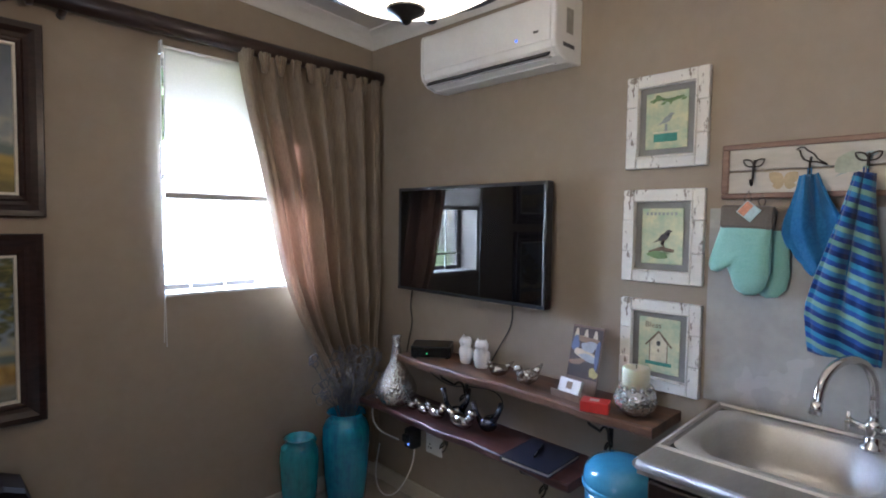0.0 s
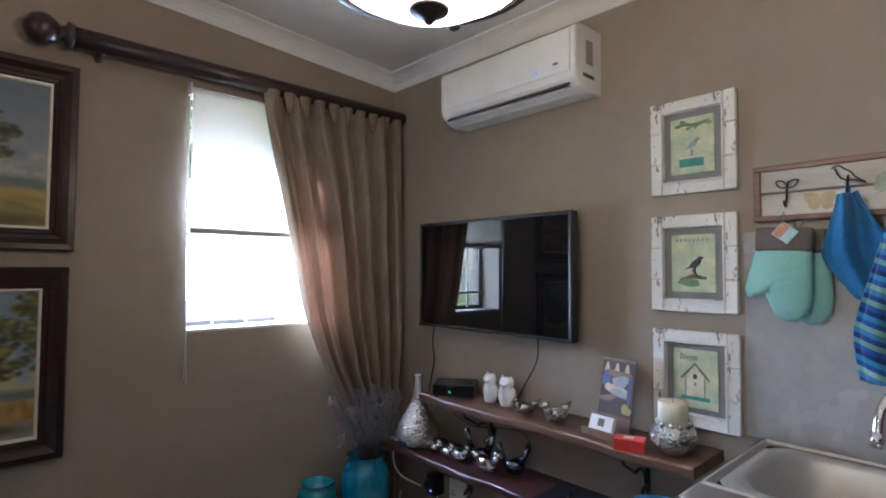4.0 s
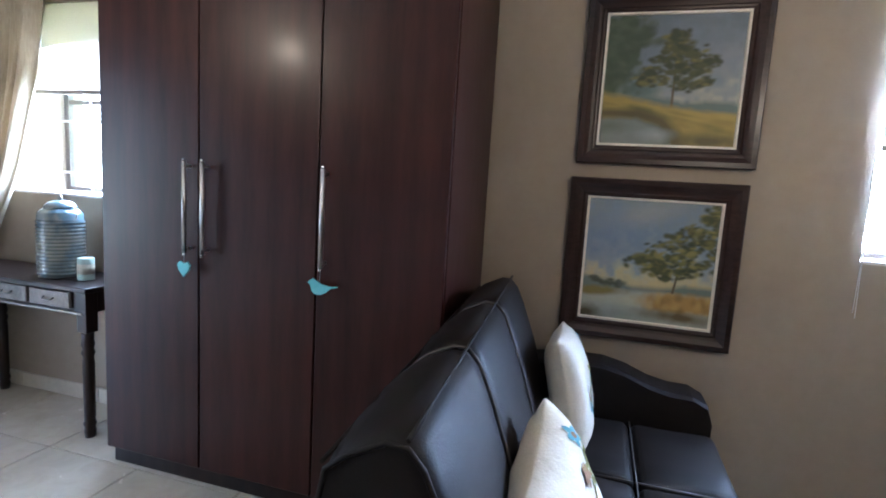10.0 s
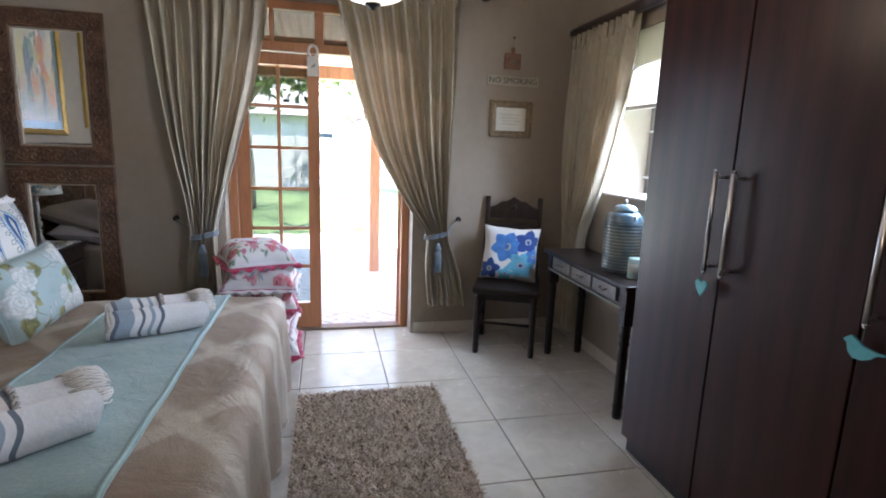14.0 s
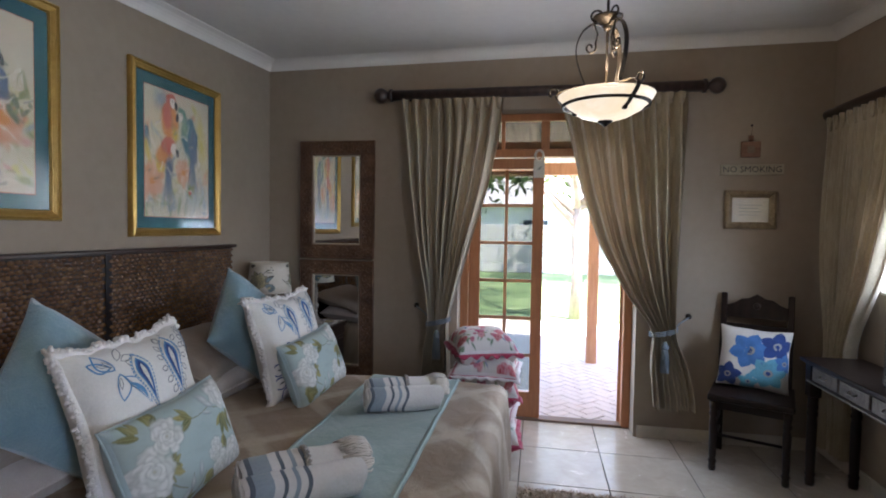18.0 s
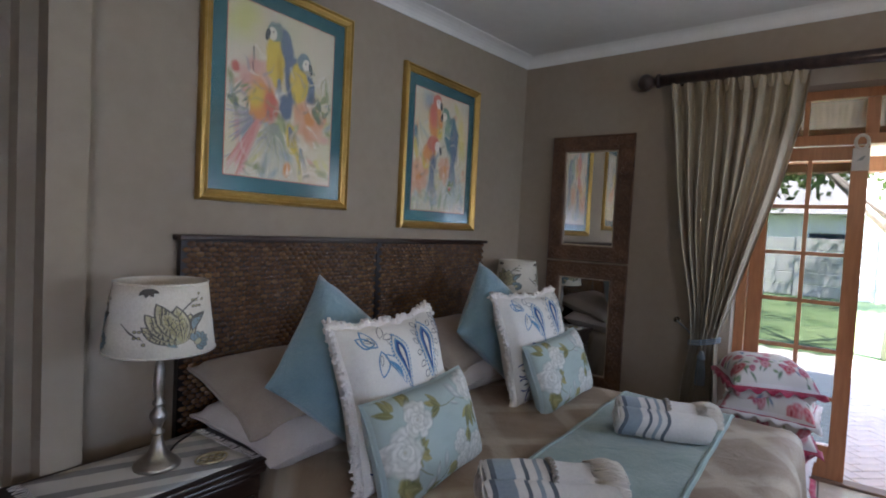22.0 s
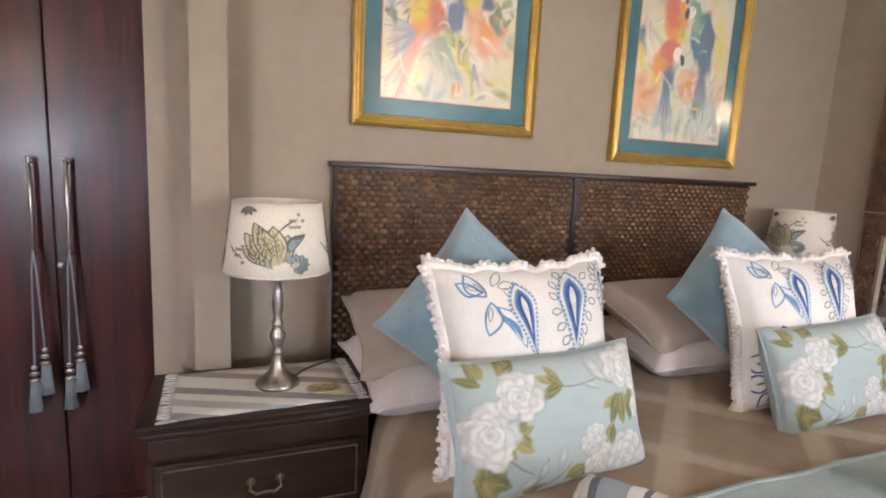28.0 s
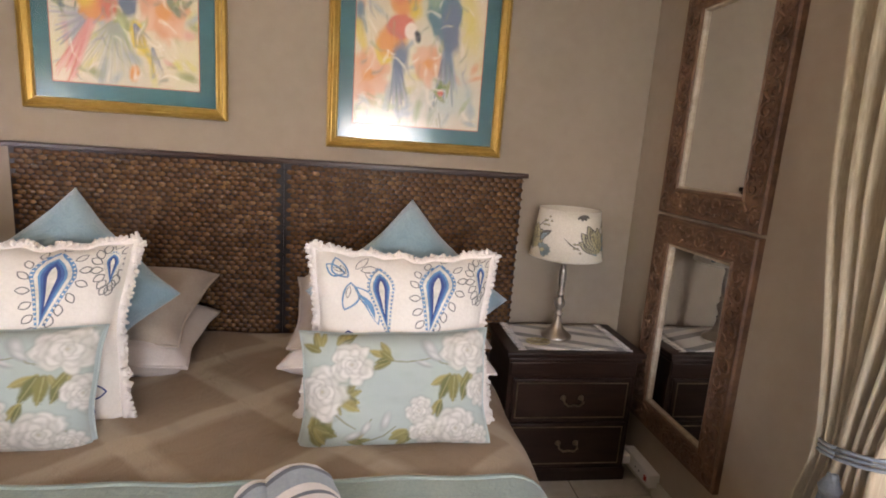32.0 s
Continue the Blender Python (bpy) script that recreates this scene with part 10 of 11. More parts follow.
# ---------------------------------------------------------------- parrot pictures
GOLD = mottled("gilt_frame", (0.40, 0.25, 0.06), (0.56, 0.37, 0.11), 3, 40, 0.36, 0.015, 0.0008, metal=0.6)
TEALMAT = mottled("teal_mount", (0.018, 0.085, 0.092), (0.026, 0.11, 0.118), 8, 120, 0.85, 0.03)
WATERCOLOUR = painted("watercolour_on_paper", 0.8, 90, 0.10, 0.08, 0.001)
K_YEL, K_BLUE, K_ORG, K_PINK, K_GRN, K_INK, K_RED, K_SKY, K_CORAL, K_TEAL = (0.52, 0.38, 0.06), (0.11, 0.15, 0.205), (0.54, 0.235, 0.075), (0.50, 0.29, 0.23), (0.23, 0.265, 0.13), (0.045, 0.055, 0.06), (0.46, 0.125, 0.09), (0.28, 0.325, 0.32), (0.52, 0.27, 0.155), (0.075, 0.175, 0.195)


def paper(seed):
    q = Painter(190, 234, seed)
    q.c[:] = (0.50, 0.445, 0.325)
    for k in range(26):
        q.dab([(0.46, 0.44, 0.23), (0.52, 0.40, 0.29), (0.42, 0.42, 0.33), (0.54, 0.49, 0.38)][k % 4], q.rng.uniform(-1, 1), q.rng.uniform(-1, 1), q.rng.uniform(0.15, 0.4), q.rng.uniform(0.1, 0.3), q.rng.uniform(0, 3), 0.45, 0.8, 0.6)
    q.crisp = 0.42
    return q


def leaves(q, colours, n, x0, x1, y0, y1, size=0.10, op=0.5):
    for k in range(n):
        q.dab(colours[k % len(colours)], q.rng.uniform(x0, x1), q.rng.uniform(y0, y1), size * q.rng.uniform(0.6, 1.4), size * q.rng.uniform(0.2, 0.45), q.rng.uniform(0, 3.1), op, 0.5, 0.5)


def flower(q, x, y, r_, c, heart, seed):
    for k in range(7):
        a = k * 0.9 + seed
        q.dab(c if k % 2 else tuple(0.75 * e + 0.25 * f for e, f in zip(c, (0.6, 0.5, 0.4))), x + 0.5 * r_ * math.cos(a), y + 0.45 * r_ * math.sin(a), 0.5 * r_, 0.38 * r_, a, 0.7, 0.45, 0.5)
    q.dab(heart, x, y, 0.28 * r_, 0.24 * r_, 0, 0.75, 0.6, 0.5)
    for k in range(5):
        a = k * 1.25 + seed
        q.stroke(heart, [(x, y), (x + 0.6 * r_ * math.cos(a), y + 0.55 * r_ * math.sin(a))], 0.012, 0.004, 0.5)


def plumes(q, x, y, reach, a0, a1, n, colours, w=0.014, op=0.6):
    for k in range(n):
        a = a0 + (a1 - a0) * k / max(1, n - 1)
        ln = reach * q.rng.uniform(0.65, 1.0)
        q.stroke(colours[k % len(colours)], [(x + 0.1 * ln * math.cos(a), y + 0.1 * ln * math.sin(a)), (x + ln * math.cos(a + 0.06), y + ln * math.sin(a + 0.06))], w, w * 0.3, op, 0.6)


def ink_marks(q, n, seed):
    """Fine darker touches and scratched-out pale lines over the washes."""
    r_ = random.Random(seed)
    for k in range(n):
        x, y, a = r_.uniform(-0.9, 0.85), r_.uniform(-0.92, 0.45), r_.uniform(0, 6.28)
        ln = r_.uniform(0.05, 0.16)
        q.stroke([(0.16, 0.19, 0.15), (0.60, 0.55, 0.44), (0.24, 0.26, 0.15), (0.60, 0.55, 0.44), (0.22, 0.22, 0.26)][k % 5], [(x, y), (x + ln * math.cos(a), y + ln * math.sin(a)), (x + 1.8 * ln * math.cos(a + 0.3), y + 1.8 * ln * math.sin(a + 0.3))], r_.uniform(0.008, 0.026), 0.004, 0.6, 0.5)


def parrot_head(q, x, y, r_, crown_c, side):
    """side: the way the beak points."""
    q.dab(crown_c, x, y + 0.2 * r_, r_, 0.85 * r_, 0, 0.9, 0.25)
    q.dab((0.60, 0.56, 0.47), x + side * 0.35 * r_, y - 0.05 * r_, 0.62 * r_, 0.55 * r_, 0, 0.95, 0.25)
    q.dab(K_INK, x + side * 1.0 * r_, y - 0.25 * r_, 0.30 * r_, 0.55 * r_, side * 0.35, 0.9, 0.3)
    q.dab(K_INK, x + side * 0.25 * r_, y + 0.15 * r_, 0.10 * r_, 0.10 * r_, 0, 0.9, 0.4)


q = paper(31)
leaves(q, [K_GRN, K_SKY, K_PINK, (0.47, 0.43, 0.16)], 46, -0.98, 0.98, -0.95, 0.2, 0.16, 0.4)
q.dab((0.44, 0.43, 0.17), -0.75, 0.80, 0.35, 0.25, 0.4, 0.6, 0.8)
flower(q, -0.50, 0.12, 0.34, K_PINK, K_CORAL, 1)
flower(q, 0.52, -0.18, 0.36, K_CORAL, K_ORG, 2)
leaves(q, [(0.13, 0.17, 0.13), K_GRN], 9, -0.98, -0.62, -0.20, 0.05, 0.10, 0.75)
leaves(q, [K_GRN, (0.16, 0.20, 0.13)], 8, 0.62, 0.95, -0.12, 0.14, 0.12, 0.65)
leaves(q, [K_GRN, (0.33, 0.37, 0.18)], 8, -0.15, 0.25, -0.48, -0.2, 0.15, 0.6)
plumes(q, -0.12, -0.30, 0.75, 3.6, 5.3, 24, [(0.20, 0.23, 0.22), K_GRN, K_SKY], 0.014, 0.6)
plumes(q, -0.42, -0.28, 0.62, 2.9, 3.9, 12, [K_BLUE, K_SKY, (0.24, 0.24, 0.34)], 0.030, 0.6)
plumes(q, -0.38, -0.26, 0.95, 3.88, 4.22, 9, [K_RED, (0.55, 0.25, 0.24), K_PINK], 0.034, 0.75)
q.dab(K_ORG, -0.38, -0.10, 0.27, 0.21, 0.45, 0.95, 0.25)
q.dab(K_YEL, -0.50, -0.06, 0.17, 0.13, 0.5, 0.8, 0.6)
q.dab(K_RED, -0.22, -0.12, 0.14, 0.17, 0.2, 0.85, 0.5)
q.dab((0.58, 0.53, 0.44), -0.08, 0.03, 0.10, 0.07, 0, 0.9, 0.4)
q.dab(K_BLUE, 0.04, -0.10, 0.13, 0.16, 0.3, 0.85, 0.4)
q.dab(K_BLUE, 0.0, 0.58, 0.17, 0.30, 0.35, 0.9, 0.3)
q.dab(K_BLUE, 0.16, 0.36, 0.12, 0.20, 0.2, 0.85, 0.4)
q.dab(K_YEL, -0.18, 0.42, 0.16, 0.30, 0.10, 0.95, 0.25)
q.dab((0.40, 0.27, 0.03), -0.10, 0.34, 0.06, 0.24, 0.1, 0.6, 0.6)
plumes(q, -0.10, 0.22, 0.26, 4.4, 5.0, 5, [K_BLUE, K_SKY], 0.022, 0.7)
parrot_head(q, -0.20, 0.74, 0.135, (0.16, 0.22, 0.20), -1)
q.dab(K_BLUE, 0.12, 0.20, 0.10, 0.26, 0.1, 0.85, 0.4)
q.dab(K_BLUE, 0.50, 0.20, 0.11, 0.22, 0.35, 0.85, 0.4)
q.dab(K_YEL, 0.29, 0.24, 0.18, 0.24, -0.05, 0.95, 0.25)
plumes(q, 0.50, 0.12, 0.22, 5.4, 6.2, 5, [K_BLUE, K_INK], 0.018, 0.6)
parrot_head(q, 0.38, 0.49, 0.13, (0.15, 0.21, 0.22), 1)
q.dab(K_YEL, 0.18, -0.48, 0.10, 0.19, 0.3, 0.85, 0.4)
plumes(q, 0.12, -0.32, 0.34, 4.7, 5.6, 7, [K_BLUE, (0.24, 0.26, 0.30)], 0.016, 0.7)
q.stroke(K_YEL, [(0.28, -0.62), (0.40, -0.85)], 0.045, 0.02, 0.8)
plumes(q, 0.36, -0.55, 0.40, 4.6, 5.1, 5, [K_BLUE, K_SKY], 0.016, 0.6)
q.dab(K_ORG, 0.10, -0.86, 0.07, 0.09, -0.4, 0.8, 0.5)
q.dab(K_RED, -0.86, 0.22, 0.07, 0.06, -0.5, 0.75, 0.5)
q.stroke(K_INK, [(-0.57, 0.50), (-0.56, 0.36)], 0.016, 0.010, 0.75)
q.stroke(K_INK, [(-0.58, 0.32), (-0.56, 0.22)], 0.014, 0.008, 0.75)
ink_marks(q, 70, 5)
first = q
q = paper(47)
leaves(q, [K_GRN, K_SKY, K_CORAL, (0.47, 0.42, 0.14)], 40, -0.98, 0.98, -0.95, 0.9, 0.17, 0.4)
q.dab((0.36, 0.40, 0.36), 0.45, -0.65, 0.5, 0.3, 0, 0.6, 0.8)
q.dab((0.24, 0.30, 0.32), -0.55, 0.85, 0.2, 0.16, 0, 0.6, 0.8)
q.dab((0.50, 0.42, 0.12), 0.75, 0.35, 0.16, 0.45, 0.2, 0.55, 0.8)
plumes(q, -0.95, 0.35, 0.45, 4.4, 5.0, 4, [K_BLUE, K_TEAL], 0.05, 0.6)
q.stroke(K_YEL, [(-0.98, 0.10), (-0.80, -0.25)], 0.08, 0.03, 0.75)
flower(q, 0.14, -0.26, 0.28, K_CORAL, K_ORG, 3)
flower(q, -0.80, -0.44, 0.36, K_CORAL, K_ORG, 4)
q.dab(K_ORG, -0.28, 0.52, 0.25, 0.30, 0.12, 0.95, 0.25)
q.dab(K_RED, -0.36, 0.60, 0.14, 0.20, 0.1, 0.8, 0.5)
q.dab(K_YEL, -0.12, 0.34, 0.10, 0.12, 0.2, 0.7, 0.6)
parrot_head(q, -0.24, 0.84, 0.15, K_RED, 1)
plumes(q, 0.42, 0.10, 0.85, 4.45, 4.95, 9, [K_BLUE, K_TEAL, (0.20, 0.24, 0.30)], 0.030, 0.75)
q.dab(K_TEAL, 0.34, 0.34, 0.25, 0.36, 0.22, 0.95, 0.25)
q.dab(K_BLUE, 0.46, 0.20, 0.15, 0.32, 0.1, 0.8, 0.5)
q.dab((0.20, 0.30, 0.20), 0.20, 0.48, 0.12, 0.16, 0.2, 0.7, 0.6)
parrot_head(q, 0.10, 0.66, 0.15, (0.14, 0.26, 0.20), -1)
plumes(q, -0.36, -0.16, 0.72, 4.5, 5.0, 10, [K_BLUE, K_TEAL, (0.26, 0.28, 0.33)], 0.034, 0.75)
q.dab(K_YEL, -0.52, -0.12, 0.20, 0.16, 0.4, 0.9, 0.3)
q.dab(K_ORG, -0.46, -0.02, 0.24, 0.18, 0.4, 0.85, 0.4)
q.dab(K_RED, -0.34, 0.14, 0.22, 0.14, 0.2, 0.9, 0.3)
q.dab((0.60, 0.54, 0.45), -0.16, 0.10, 0.10, 0.09, 0, 0.9, 0.4)
q.dab(K_INK, -0.05, 0.04, 0.05, 0.08, 0.4, 0.85, 0.4)
q.dab(K_BLUE, -0.30, -0.22, 0.13, 0.18, 0.2, 0.75, 0.5)
leaves(q, [K_GRN, (0.12, 0.20, 0.07)], 6, 0.25, 0.50, -0.62, -0.50, 0.09, 0.8)
q.dab(K_RED, 0.36, -0.58, 0.05, 0.04, 0, 0.8, 0.5)
leaves(q, [K_SKY, (0.28, 0.33, 0.20)], 14, -0.95, 0.9, -0.98, -0.7, 0.15, 0.4)
ink_marks(q, 60, 6)
second = q


def parrot_picture(xc, zc, paint, label):
    W_, H_, B_, M_ = 0.775, 0.942, 0.046, 0.066
    t = picture("parrot_picture", (xc, SOUTH + 0.0005, zc), 180, W_, H_, B_, GOLD, label, [(0, 0), (0, 0.020), (0.10, 0.030), (0.28, 0.034), (0.40, 0.026), (0.52, 0.028), (0.72, 0.022), (0.82, 0.018), (0.9, 0.019), (1, 0.012), (1, 0.004)])
    part("mount", boxm(-W_ / 2 + B_ - 0.003, W_ / 2 - B_ + 0.003, -0.0062, -0.0042, -H_ / 2 + B_ - 0.003, H_ / 2 - B_ + 0.003), TEALMAT, t, "dark teal mount")
    a, c = W_ / 2 - B_ - M_, H_ / 2 - B_ - M_
    part("mount_edge", quad_frame(bmesh.new(), 2 * a + 0.008, 2 * c + 0.008, 0.004, [(0, 0.0062), (0, 0.0072), (1, 0.0072), (1, 0.0062)]), flat_paint("rust_mount_line", (0.34, 0.10, 0.06)), t)
    part("print_board", boxm(-a, a, -0.0068, -0.0063, -c, c), flat_paint("print_paper", (0.52, 0.47, 0.36), 0.8, 0.05), t)
    paint.sheet("print", lambda e, f: Vector((e * a, -0.0074, f * c)), WATERCOLOUR, t, "watercolour print of parrots and flowers")
    glaze(t, W_ - 2 * B_ + 0.002, H_ - 2 * B_ + 0.002, 0.0112)
    return t


parrot_picture(-0.761, 1.935, first, "gilt-framed watercolour of yellow macaws and flowers")
parrot_picture(-1.942, 1.860, second, "gilt-framed watercolour of orange and blue parrots")

# ---------------------------------------------------------------- carved mirrors
CARVED = mottled("carved_teak", (0.065, 0.032, 0.017), (0.185, 0.098, 0.052), 9, 70, 0.5, 0.5, 0.004)
MIRRORGLASS = Mat("mirror_glass", 0.02, 1.0)
MIRRORGLASS.set("Base Color", (0.80, 0.80, 0.78))


def carved_mirror(yc, z0, z1, label, seed):
    W_, H_ = 0.605, z1 - z0
    t = thing("carved_mirror", (WEST, yc, (z0 + z1) / 2), label, "mirror", "two carved mirrors", rz=90)
    B_ = 0.112
    part("frame", quad_frame(bmesh.new(), W_, H_, B_, [(0, 0.0005), (0, 0.022), (0.05, 0.030), (0.12, 0.026), (0.85, 0.026), (0.90, 0.032), (0.97, 0.028), (1, 0.016), (1, 0.004)]), CARVED, t)
    rr = random.Random(seed)
    b = bmesh.new()
    for side in range(4):
        L = W_ - 0.02 if side < 2 else H_ - 2 * B_
        n = max(4, round(L / 0.062))
        for i in range(n):
            s = (i + 0.5) / n * L - L / 2
            flip = 1 if i % 2 else -1
            turn = rr.uniform(-0.3, 0.3)

            def at(a, d):
                """A point a along the side and d across it, proud of the frame."""
                if side < 2:
                    return (s + a, -0.029, (H_ / 2 - B_ / 2) * (1 if side == 0 else -1) + d)
                return ((W_ / 2 - B_ / 2) * (1 if side == 2 else -1) + d, -0.029, s + a)
            curl = []
            for k in range(15):
                q = 0.46 * k + turn
                r_ = 0.030 * (1 - k / 17)
                curl.append(at(r_ * math.cos(q), flip * (0.010 + r_ * math.sin(q))))
            tube(b, curl, [0.0062 - 0.0002 * k for k in range(15)], 5)
            tube(b, [at(-0.030, -flip * 0.004), at(-0.010, -flip * 0.030), at(0.022, -flip * 0.034)], [0.003, 0.0065, 0.002], 5)
            for q in (-0.018, 0.004, 0.024):
                ellipsoid(b, at(q, -flip * rr.uniform(0.014, 0.026)), 0.008 if side < 2 else 0.006, 0.005, 0.006 if side < 2 else 0.008, 6, 4)
    part("carving", b, CARVED, t, "carved leaf scrolls")["kind"] = "stuff"
    part("beading", quad_frame(bmesh.new(), W_ - 2 * B_ + 0.004, H_ - 2 * B_ + 0.004, 0.010, [(0, 0.010), (0.1, 0.022), (0.9, 0.020), (1, 0.008)]), mottled("pale_worn_edge", (0.30, 0.24, 0.17), (0.46, 0.39, 0.30), 30, 120, 0.5), t)
    part("mirror_pane", boxm(-W_ / 2 + B_ - 0.004, W_ / 2 - B_ + 0.004, -0.009, -0.004, -H_ / 2 + B_ - 0.004, H_ / 2 - B_ + 0.004), MIRRORGLASS.m, t, "clear mirror pane")
    return t


carved_mirror(-0.663, 1.212, 2.120, "carved teak wall mirror over its pair", 1)
carved_mirror(-0.663, 0.275, 1.200, "carved teak wall mirror hung low by the nightstand", 2)

t = thing("multi_plug", (WEST + 0.02, -0.81, 0.09), "white multi-plug block low on the wall", "socket", rz=90)
part("block", boxm(-0.115, 0.115, -0.03, 0.0195, -0.032, 0.032, 0.006, 2), WHITEPLASTIC, t)
part("plug", boxm(-0.09, -0.045, -0.075, -0.0305, -0.02, 0.025, 0.008, 2), WHITEPLASTIC, t)
part("switch", boxm(0.075, 0.095, -0.035, -0.0302, -0.012, 0.012, 0.002), flat_paint("red_switch", (0.5, 0.05, 0.04)), t)
for x in (0.0, 0.03):
    part("socket_hole", boxm(x - 0.004, x + 0.004, -0.0308, -0.0302, -0.006, 0.002), BLACKPLASTIC, t)
cable("white_cable", [(-2.95, -0.87, 0.10), (-2.93, -0.95, 0.14), (-2.96, -1.05, 0.25), (-2.97, -1.15, 0.45)], 0.003, WHITEPLASTIC, "white cable rising behind the nightstand")


# ---------------------------------------------------------------- outside: paving, patio, lawn, wall, trees
GRASS = mottled("lawn_turf", (0.09, 0.16, 0.05), (0.22, 0.28, 0.12), 0.8, 30, 0.95, 0.4, 0.02)
PAVE = mottled("pale_clay_paver", (0.54, 0.475, 0.42), (0.68, 0.61, 0.55), 3, 40, 0.85, 0.2)
SAND = mottled("jointing_sand", (0.30, 0.25, 0.20), (0.40, 0.34, 0.28), 6, 80, 0.95, 0.3)
GZ = -0.10
bm = bmesh.new()
grid_sheet(bm, 24, 24, lambda u, v: Vector((-60 + 120 * u, -60 + 120 * v, GZ - 0.06)))
structure("ground", bm, GRASS, "lawn and garden ground round the house", "ground")
pv = structure("pavement", boxm(-8.4, WEST - THICK, -6.0, 5.5, GZ - 0.12, GZ - 0.035), SAND, "patio of pale clay pavers laid herringbone", "paving")
brick_me = bpy.data.meshes.new("paver")
b = boxm(-0.0985, 0.0985, -0.0485, 0.0485, -0.03, 0.0, 0.006)
b.to_mesh(brick_me)
b.free()
brick_me.materials.append(PAVE)
rr = random.Random(9)
vs, fs = [], []
base_v = [v_.co.copy() for v_ in brick_me.vertices]
base_f = [tuple(p.vertices) for p in brick_me.polygons]
count = 0
for i in range(-46, 46):
    for j in range(-46, 46):
        # herringbone at 45 degrees
        k = (i + j) % 4
        if k == 0:
            cx, cy, rot = i * 0.1 + 0.05, j * 0.1, 0
        elif k == 2:
            cx, cy, rot = i * 0.1, j * 0.1 + 0.05, 90
        else:
            continue
        X, Y = (cx - cy) * 0.7071 - 5.2, (cx + cy) * 0.7071 + 0.9
        if not (-8.3 < X < WEST - THICK - 0.06 and -2.5 < Y < 3.9):
            continue
        m = pose(X, Y, GZ - 0.004 + rr.uniform(-0.003, 0.003), 0, 0, 45 + rot)
        if X > -5.0 and 0.2 < Y < 2.2 and count < 300:
            ob = new("paver", brick_me)
            ob.parent, ob.matrix_basis = pv, m
            count += 1
        else:
            n0 = len(vs)
            vs += [tuple(m @ v_) for v_ in base_v]
            fs += [tuple(n0 + q for q in f) for f in base_f]
me = bpy.data.meshes.new("far_pavers")
me.from_pydata(vs, [], fs)
me.materials.append(PAVE)
ob = new("far_pavers", me)
ob.parent = pv
ob["kind"] = "stuff"

# lean-to roof on timber posts
POST = wood("orange_timber_post", (0.36, 0.17, 0.09), (0.52, 0.28, 0.16), "Z", 1.0, 0.6)
roof = thing("patio_roof", (WEST - THICK, 1.0, 2.30), "timber lean-to roof with corrugated sheets over the patio", "roof")
for k, y in enumerate((-2.6, -0.9, 1.52, 3.2)):
    part("post", boxm(-2.35, -2.23, y - 1.0 - 0.06, y - 1.0 + 0.06, -2.42, -0.19, 0.006), POST, roof)
part("beam", boxm(-2.37, -2.21, -4.0, 3.2, -0.188, -0.05, 0.006), POST, roof)
part("beam", boxm(-1.2, -1.1, -4.0, 3.2, -0.09, 0.02, 0.005), POST, roof)
for k in range(12):
    y = -3.8 + 0.62 * k
    b = boxm(-2.75, 0.0, y - 0.025, y + 0.025, -0.045, 0.045)
    part("rafter", moved(b, pose(0, 0, 0.10, 0, 2.6, 0)), POST, roof)
SH = Mat("translucent_roof_sheet", 0.5, 0, 0.4)
SH.set("Base Color", SH.ramp(SH.noise(SH.coords(), 3, 4), [(0.3, (0.48, 0.41, 0.33)), (0.7, (0.62, 0.55, 0.46))]))
SH.t.links.new(SH.node("ShaderNodeMixShader", {0: 0.26, 1: SH.b.outputs[0], 2: SH.node("ShaderNodeBsdfTranslucent", {"Color": (0.80, 0.72, 0.60)}).outputs[0]}).outputs[0], SH.t.nodes["Material Output"].inputs[0])
SHEET = SH.m
b = bmesh.new()
grid_sheet(b, 4, 380, lambda u, v: Vector((-2.9 * u, -4.0 + 7.4 * v, 0.165 - 0.13 * u + 0.016 * math.sin(2 * math.pi * v * 95))))
thicken(b, 0.003)
part("corrugated_sheet", b, SHEET, roof, "corrugated roof sheet")

# boundary wall of precast panels
VIB = mottled("precast_concrete", (0.44, 0.43, 0.40), (0.58, 0.56, 0.53), 2, 40, 0.9, 0.3)
fence = thing("boundary_wall", (-19.0, 0.0, GZ - 0.06), "grey precast concrete garden wall", "wall")
for k in range(24):
    y = -22 + 2.0 * k
    part("pillar", boxm(-0.07, 0.07, y - 0.07, y + 0.07, 0, 1.85, 0.01), VIB, fence)
    for j in range(5):
        part("panel", boxm(-0.03, 0.03, y + 0.071, y + 1.929, 0.02 + 0.36 * j, 0.37 + 0.36 * j, 0.012), VIB, fence)

# low house beyond
house = thing("neighbour_house", (-30.0, 2.0, GZ - 0.06), "white neighbouring house with a pale roof beyond the wall", "house")
part("wall", boxm(-4, 4, -9, 6, 0, 2.9), plaster("white_house_wall", (0.70, 0.69, 0.66), (0.78, 0.77, 0.74)), house)
b = bmesh.new()
prism(b, [(-4.6, 0), (4.6, 0), (0, 2.1)], -9.5, 6.5)
part("roof", moved(b, Matrix(((1, 0, 0, 0), (0, 0, 1, 0), (0, 1, 0, 2.9), (0, 0, 0, 1)))), mottled("pale_roof_tiles", (0.34, 0.31, 0.29), (0.46, 0.43, 0.40), 4, 30, 0.8, 0.3), house)
for y in (-6, -2, 2.5):
    w = part("window", boxm(4.0005, 4.06, y, y + 1.4, 1.0, 2.2), BAR, house)
    part("pane", boxm(4.0605, 4.07, y + 0.08, y + 1.32, 1.08, 2.12), gloss("dark_far_glass", (0.03, 0.04, 0.05), 0.1), w)

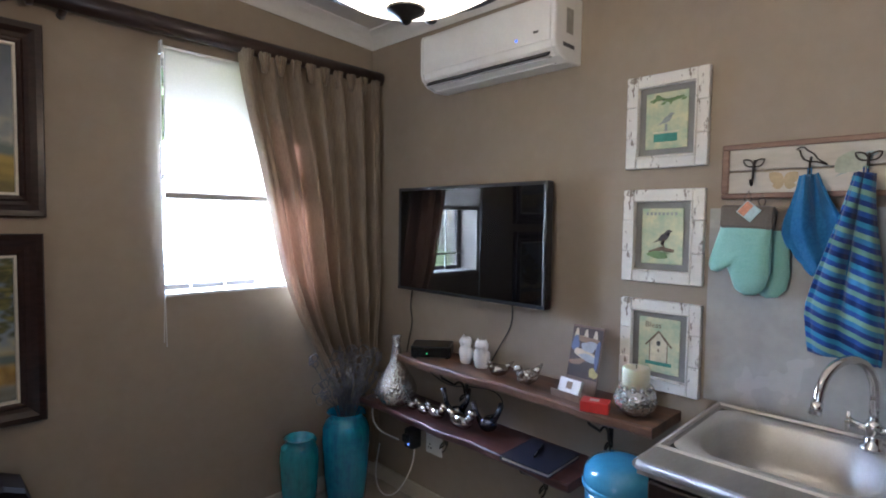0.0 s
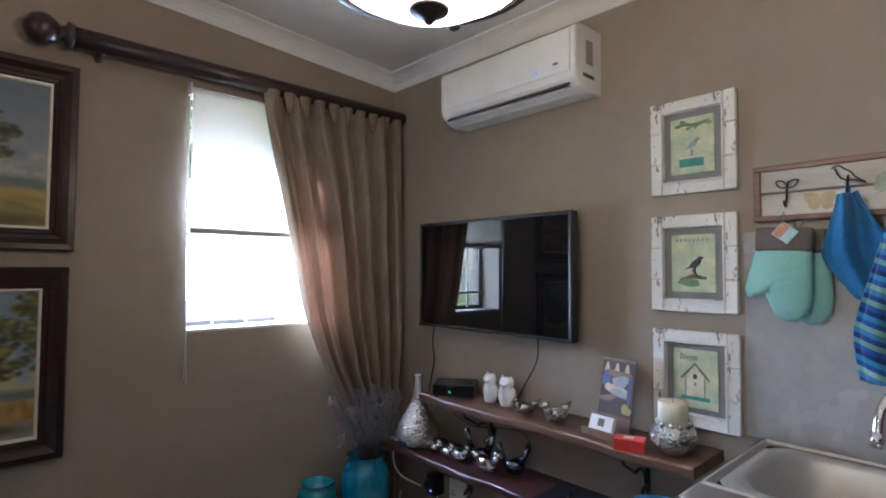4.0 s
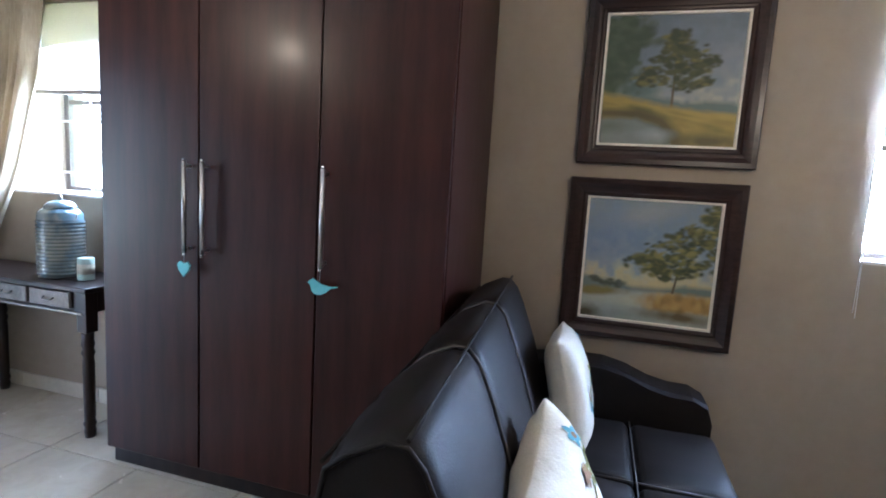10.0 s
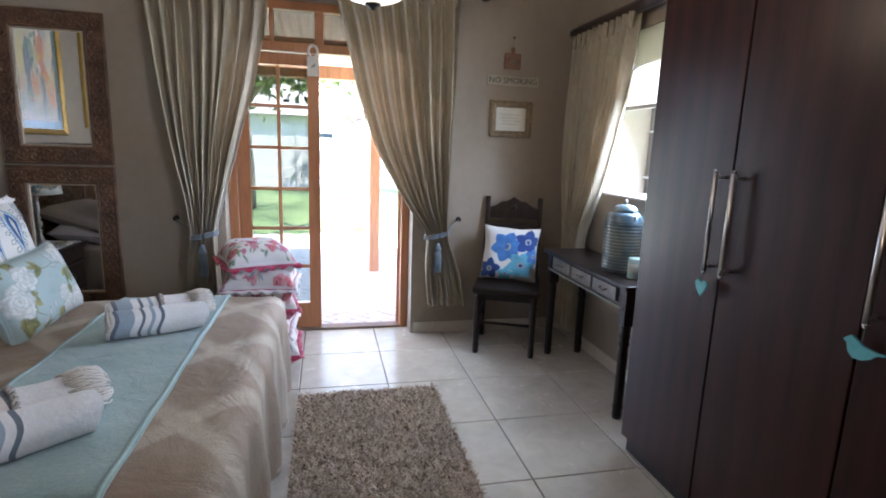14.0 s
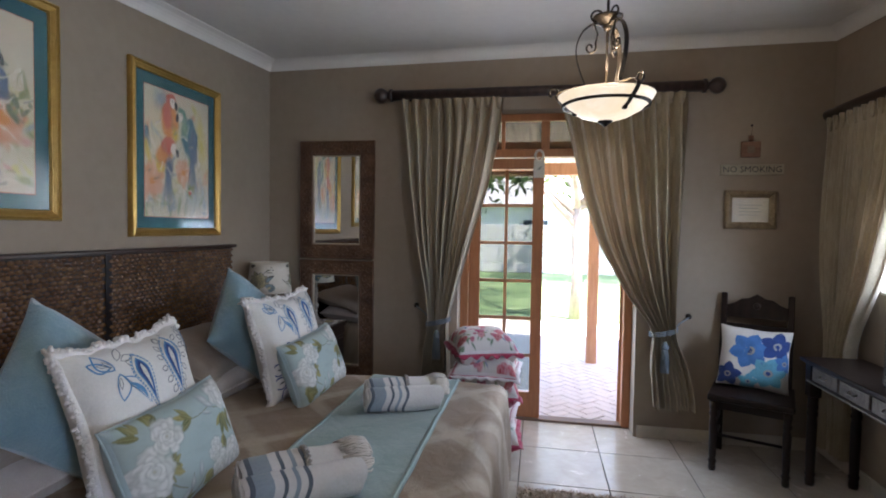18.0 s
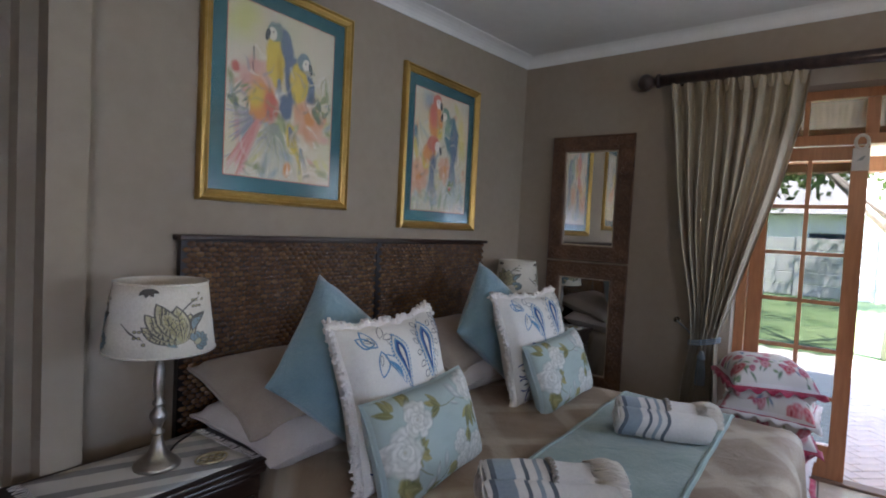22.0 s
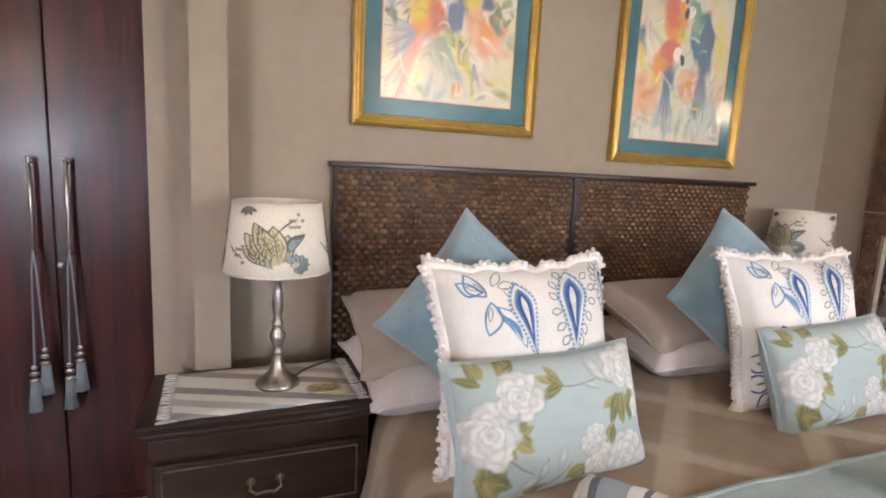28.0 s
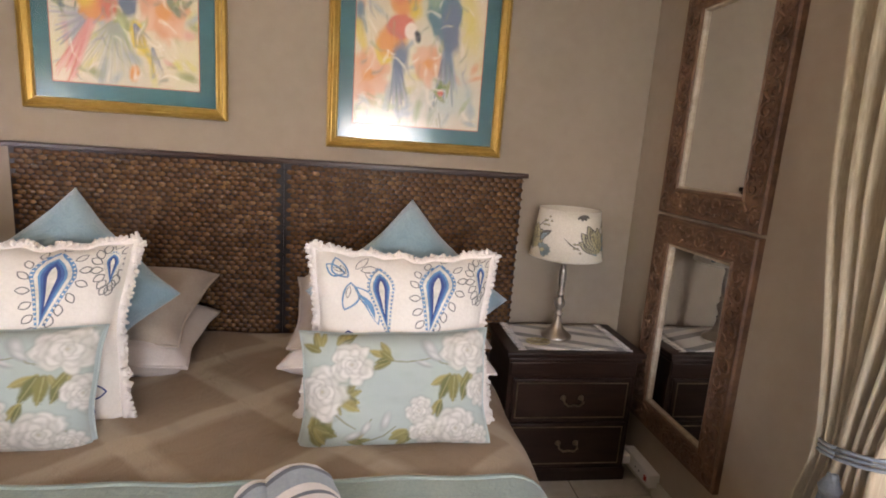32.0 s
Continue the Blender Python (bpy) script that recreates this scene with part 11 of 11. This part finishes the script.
BARK = mottled("grey_brown_bark", (0.22, 0.18, 0.14), (0.36, 0.31, 0.26), 8, 60, 0.9, 0.8, 0.02, squash=(1, 1, 0.3))
LEAVES = Mat("garden_leaves", 0.6, 0, 0.3)
LEAVES.set("Base Color", LEAVES.ramp(LEAVES.island(), [(0.0, (0.06, 0.10, 0.03)), (0.5, (0.11, 0.16, 0.05)), (1.0, (0.18, 0.22, 0.08))]))


def tree(at, h, spread, n, seed, label, lean=0.0, leafy=1.0):
    rr = random.Random(seed)
    t = thing("tree", at, label, "tree")
    b = bmesh.new()
    trunk = [(0, 0, 0), (0.05 + lean * 0.2, 0.02, h * 0.2), (0.02 + lean * 0.6, -0.03, h * 0.4), (lean, 0.03, h * 0.55)]
    tube(b, trunk, [h * 0.026, h * 0.021, h * 0.018, h * 0.015], 10)
    tips = []
    for k in range(8):
        a = 2 * math.pi * k / 8 + rr.uniform(-0.3, 0.3)
        s = Vector(trunk[2]).lerp(Vector(trunk[3]), rr.random())
        m_ = s + Vector((math.cos(a) * spread * 0.45, math.sin(a) * spread * 0.45, h * rr.uniform(0.12, 0.22)))
        e = s + Vector((math.cos(a) * spread * 0.85, math.sin(a) * spread * 0.85, h * rr.uniform(0.18, 0.42)))
        tube(b, [s, m_, e], [h * 0.014, h * 0.009, h * 0.003], 6)
        tips += [m_, e, (m_ + e) / 2]
        for q in range(3):
            e2 = m_ + Vector((rr.uniform(-1, 1), rr.uniform(-1, 1), rr.uniform(0.1, 0.9))) * spread * 0.4
            tube(b, [m_, e2], [h * 0.006, h * 0.0015], 5)
            tips.append(e2)
    part("trunk", b, BARK, t)
    vs, fs = [], []
    for i in range(n):
        c = rr.choice(tips) + Vector((rr.gauss(0, 1), rr.gauss(0, 1), rr.gauss(0, 0.7))) * spread * 0.16
        d1 = Vector((rr.uniform(-1, 1), rr.uniform(-1, 1), rr.uniform(-1, 1))).normalized() * rr.uniform(0.05, 0.11) * leafy
        d2 = d1.orthogonal().normalized() * d1.length * 0.5
        k = len(vs)
        vs += [tuple(c - d1), tuple(c + d2), tuple(c + d1), tuple(c - d2)]
        fs.append((k, k + 1, k + 2, k + 3))
    me = bpy.data.meshes.new("crown")
    me.from_pydata(vs, [], fs)
    me.materials.append(LEAVES.m)
    ob = new("crown", me)
    ob.parent = t
    ob["kind"] = "stuff"
    return t


tree((-9.0, 1.55, GZ - 0.06), 4.2, 2.2, 320, 3, "bare-limbed garden tree beyond the patio", 0.3, 0.9)
tree((-12.5, -0.8, GZ - 0.06), 5.0, 3.2, 4200, 5, "leafy green garden tree on the lawn", 0.2, 1.5)
tree((-16.5, 4.5, GZ - 0.06), 5.0, 3.0, 7000, 6, "leafy green tree near the garden wall", 0.0, 1.5)
tree((3.2, 8.6, GZ - 0.06), 4.6, 2.6, 7000, 8, "garden tree outside the small window", 0.0, 1.4)
tree((-3.5, 9.5, GZ - 0.06), 4.6, 2.8, 6000, 10, "garden tree outside the desk window", 0.0, 1.4)


# ---------------------------------------------------------------- floor tiles (lines pass through one known corner)
TX, TY = -2.171, 1.815
tile_meshes = {}


def tile_mesh(w, d):
    key = (round(w, 3), round(d, 3))
    if key not in tile_meshes:
        b = boxm(0.0034, w - 0.0034, 0.0034, d - 0.0034, -0.008, 0.0, 0.0015)
        me = bpy.data.meshes.new("floor_tile")
        b.to_mesh(me)
        b.free()
        me.materials.append(TILE_M)
        tile_meshes[key] = me
    return tile_meshes[key]


x0s = sorted({WEST - 0.15, EAST, *[TX + TILE * k for k in range(-2, 11) if WEST - 0.15 < TX + TILE * k < EAST]})
y0s = sorted({ALC_Y, NORTH, *[TY + TILE * k for k in range(-9, 4) if ALC_Y < TY + TILE * k < NORTH]})
for xa, xb in zip(x0s, x0s[1:]):
    for ya, yb in zip(y0s, y0s[1:]):
        if yb < SOUTH + 0.02 and xb < ALC0 + 0.02:
            continue
        ob = new("tile", tile_mesh(xb - xa, yb - ya))
        ob.parent = floor
        ob.location = (xa, ya, 0)
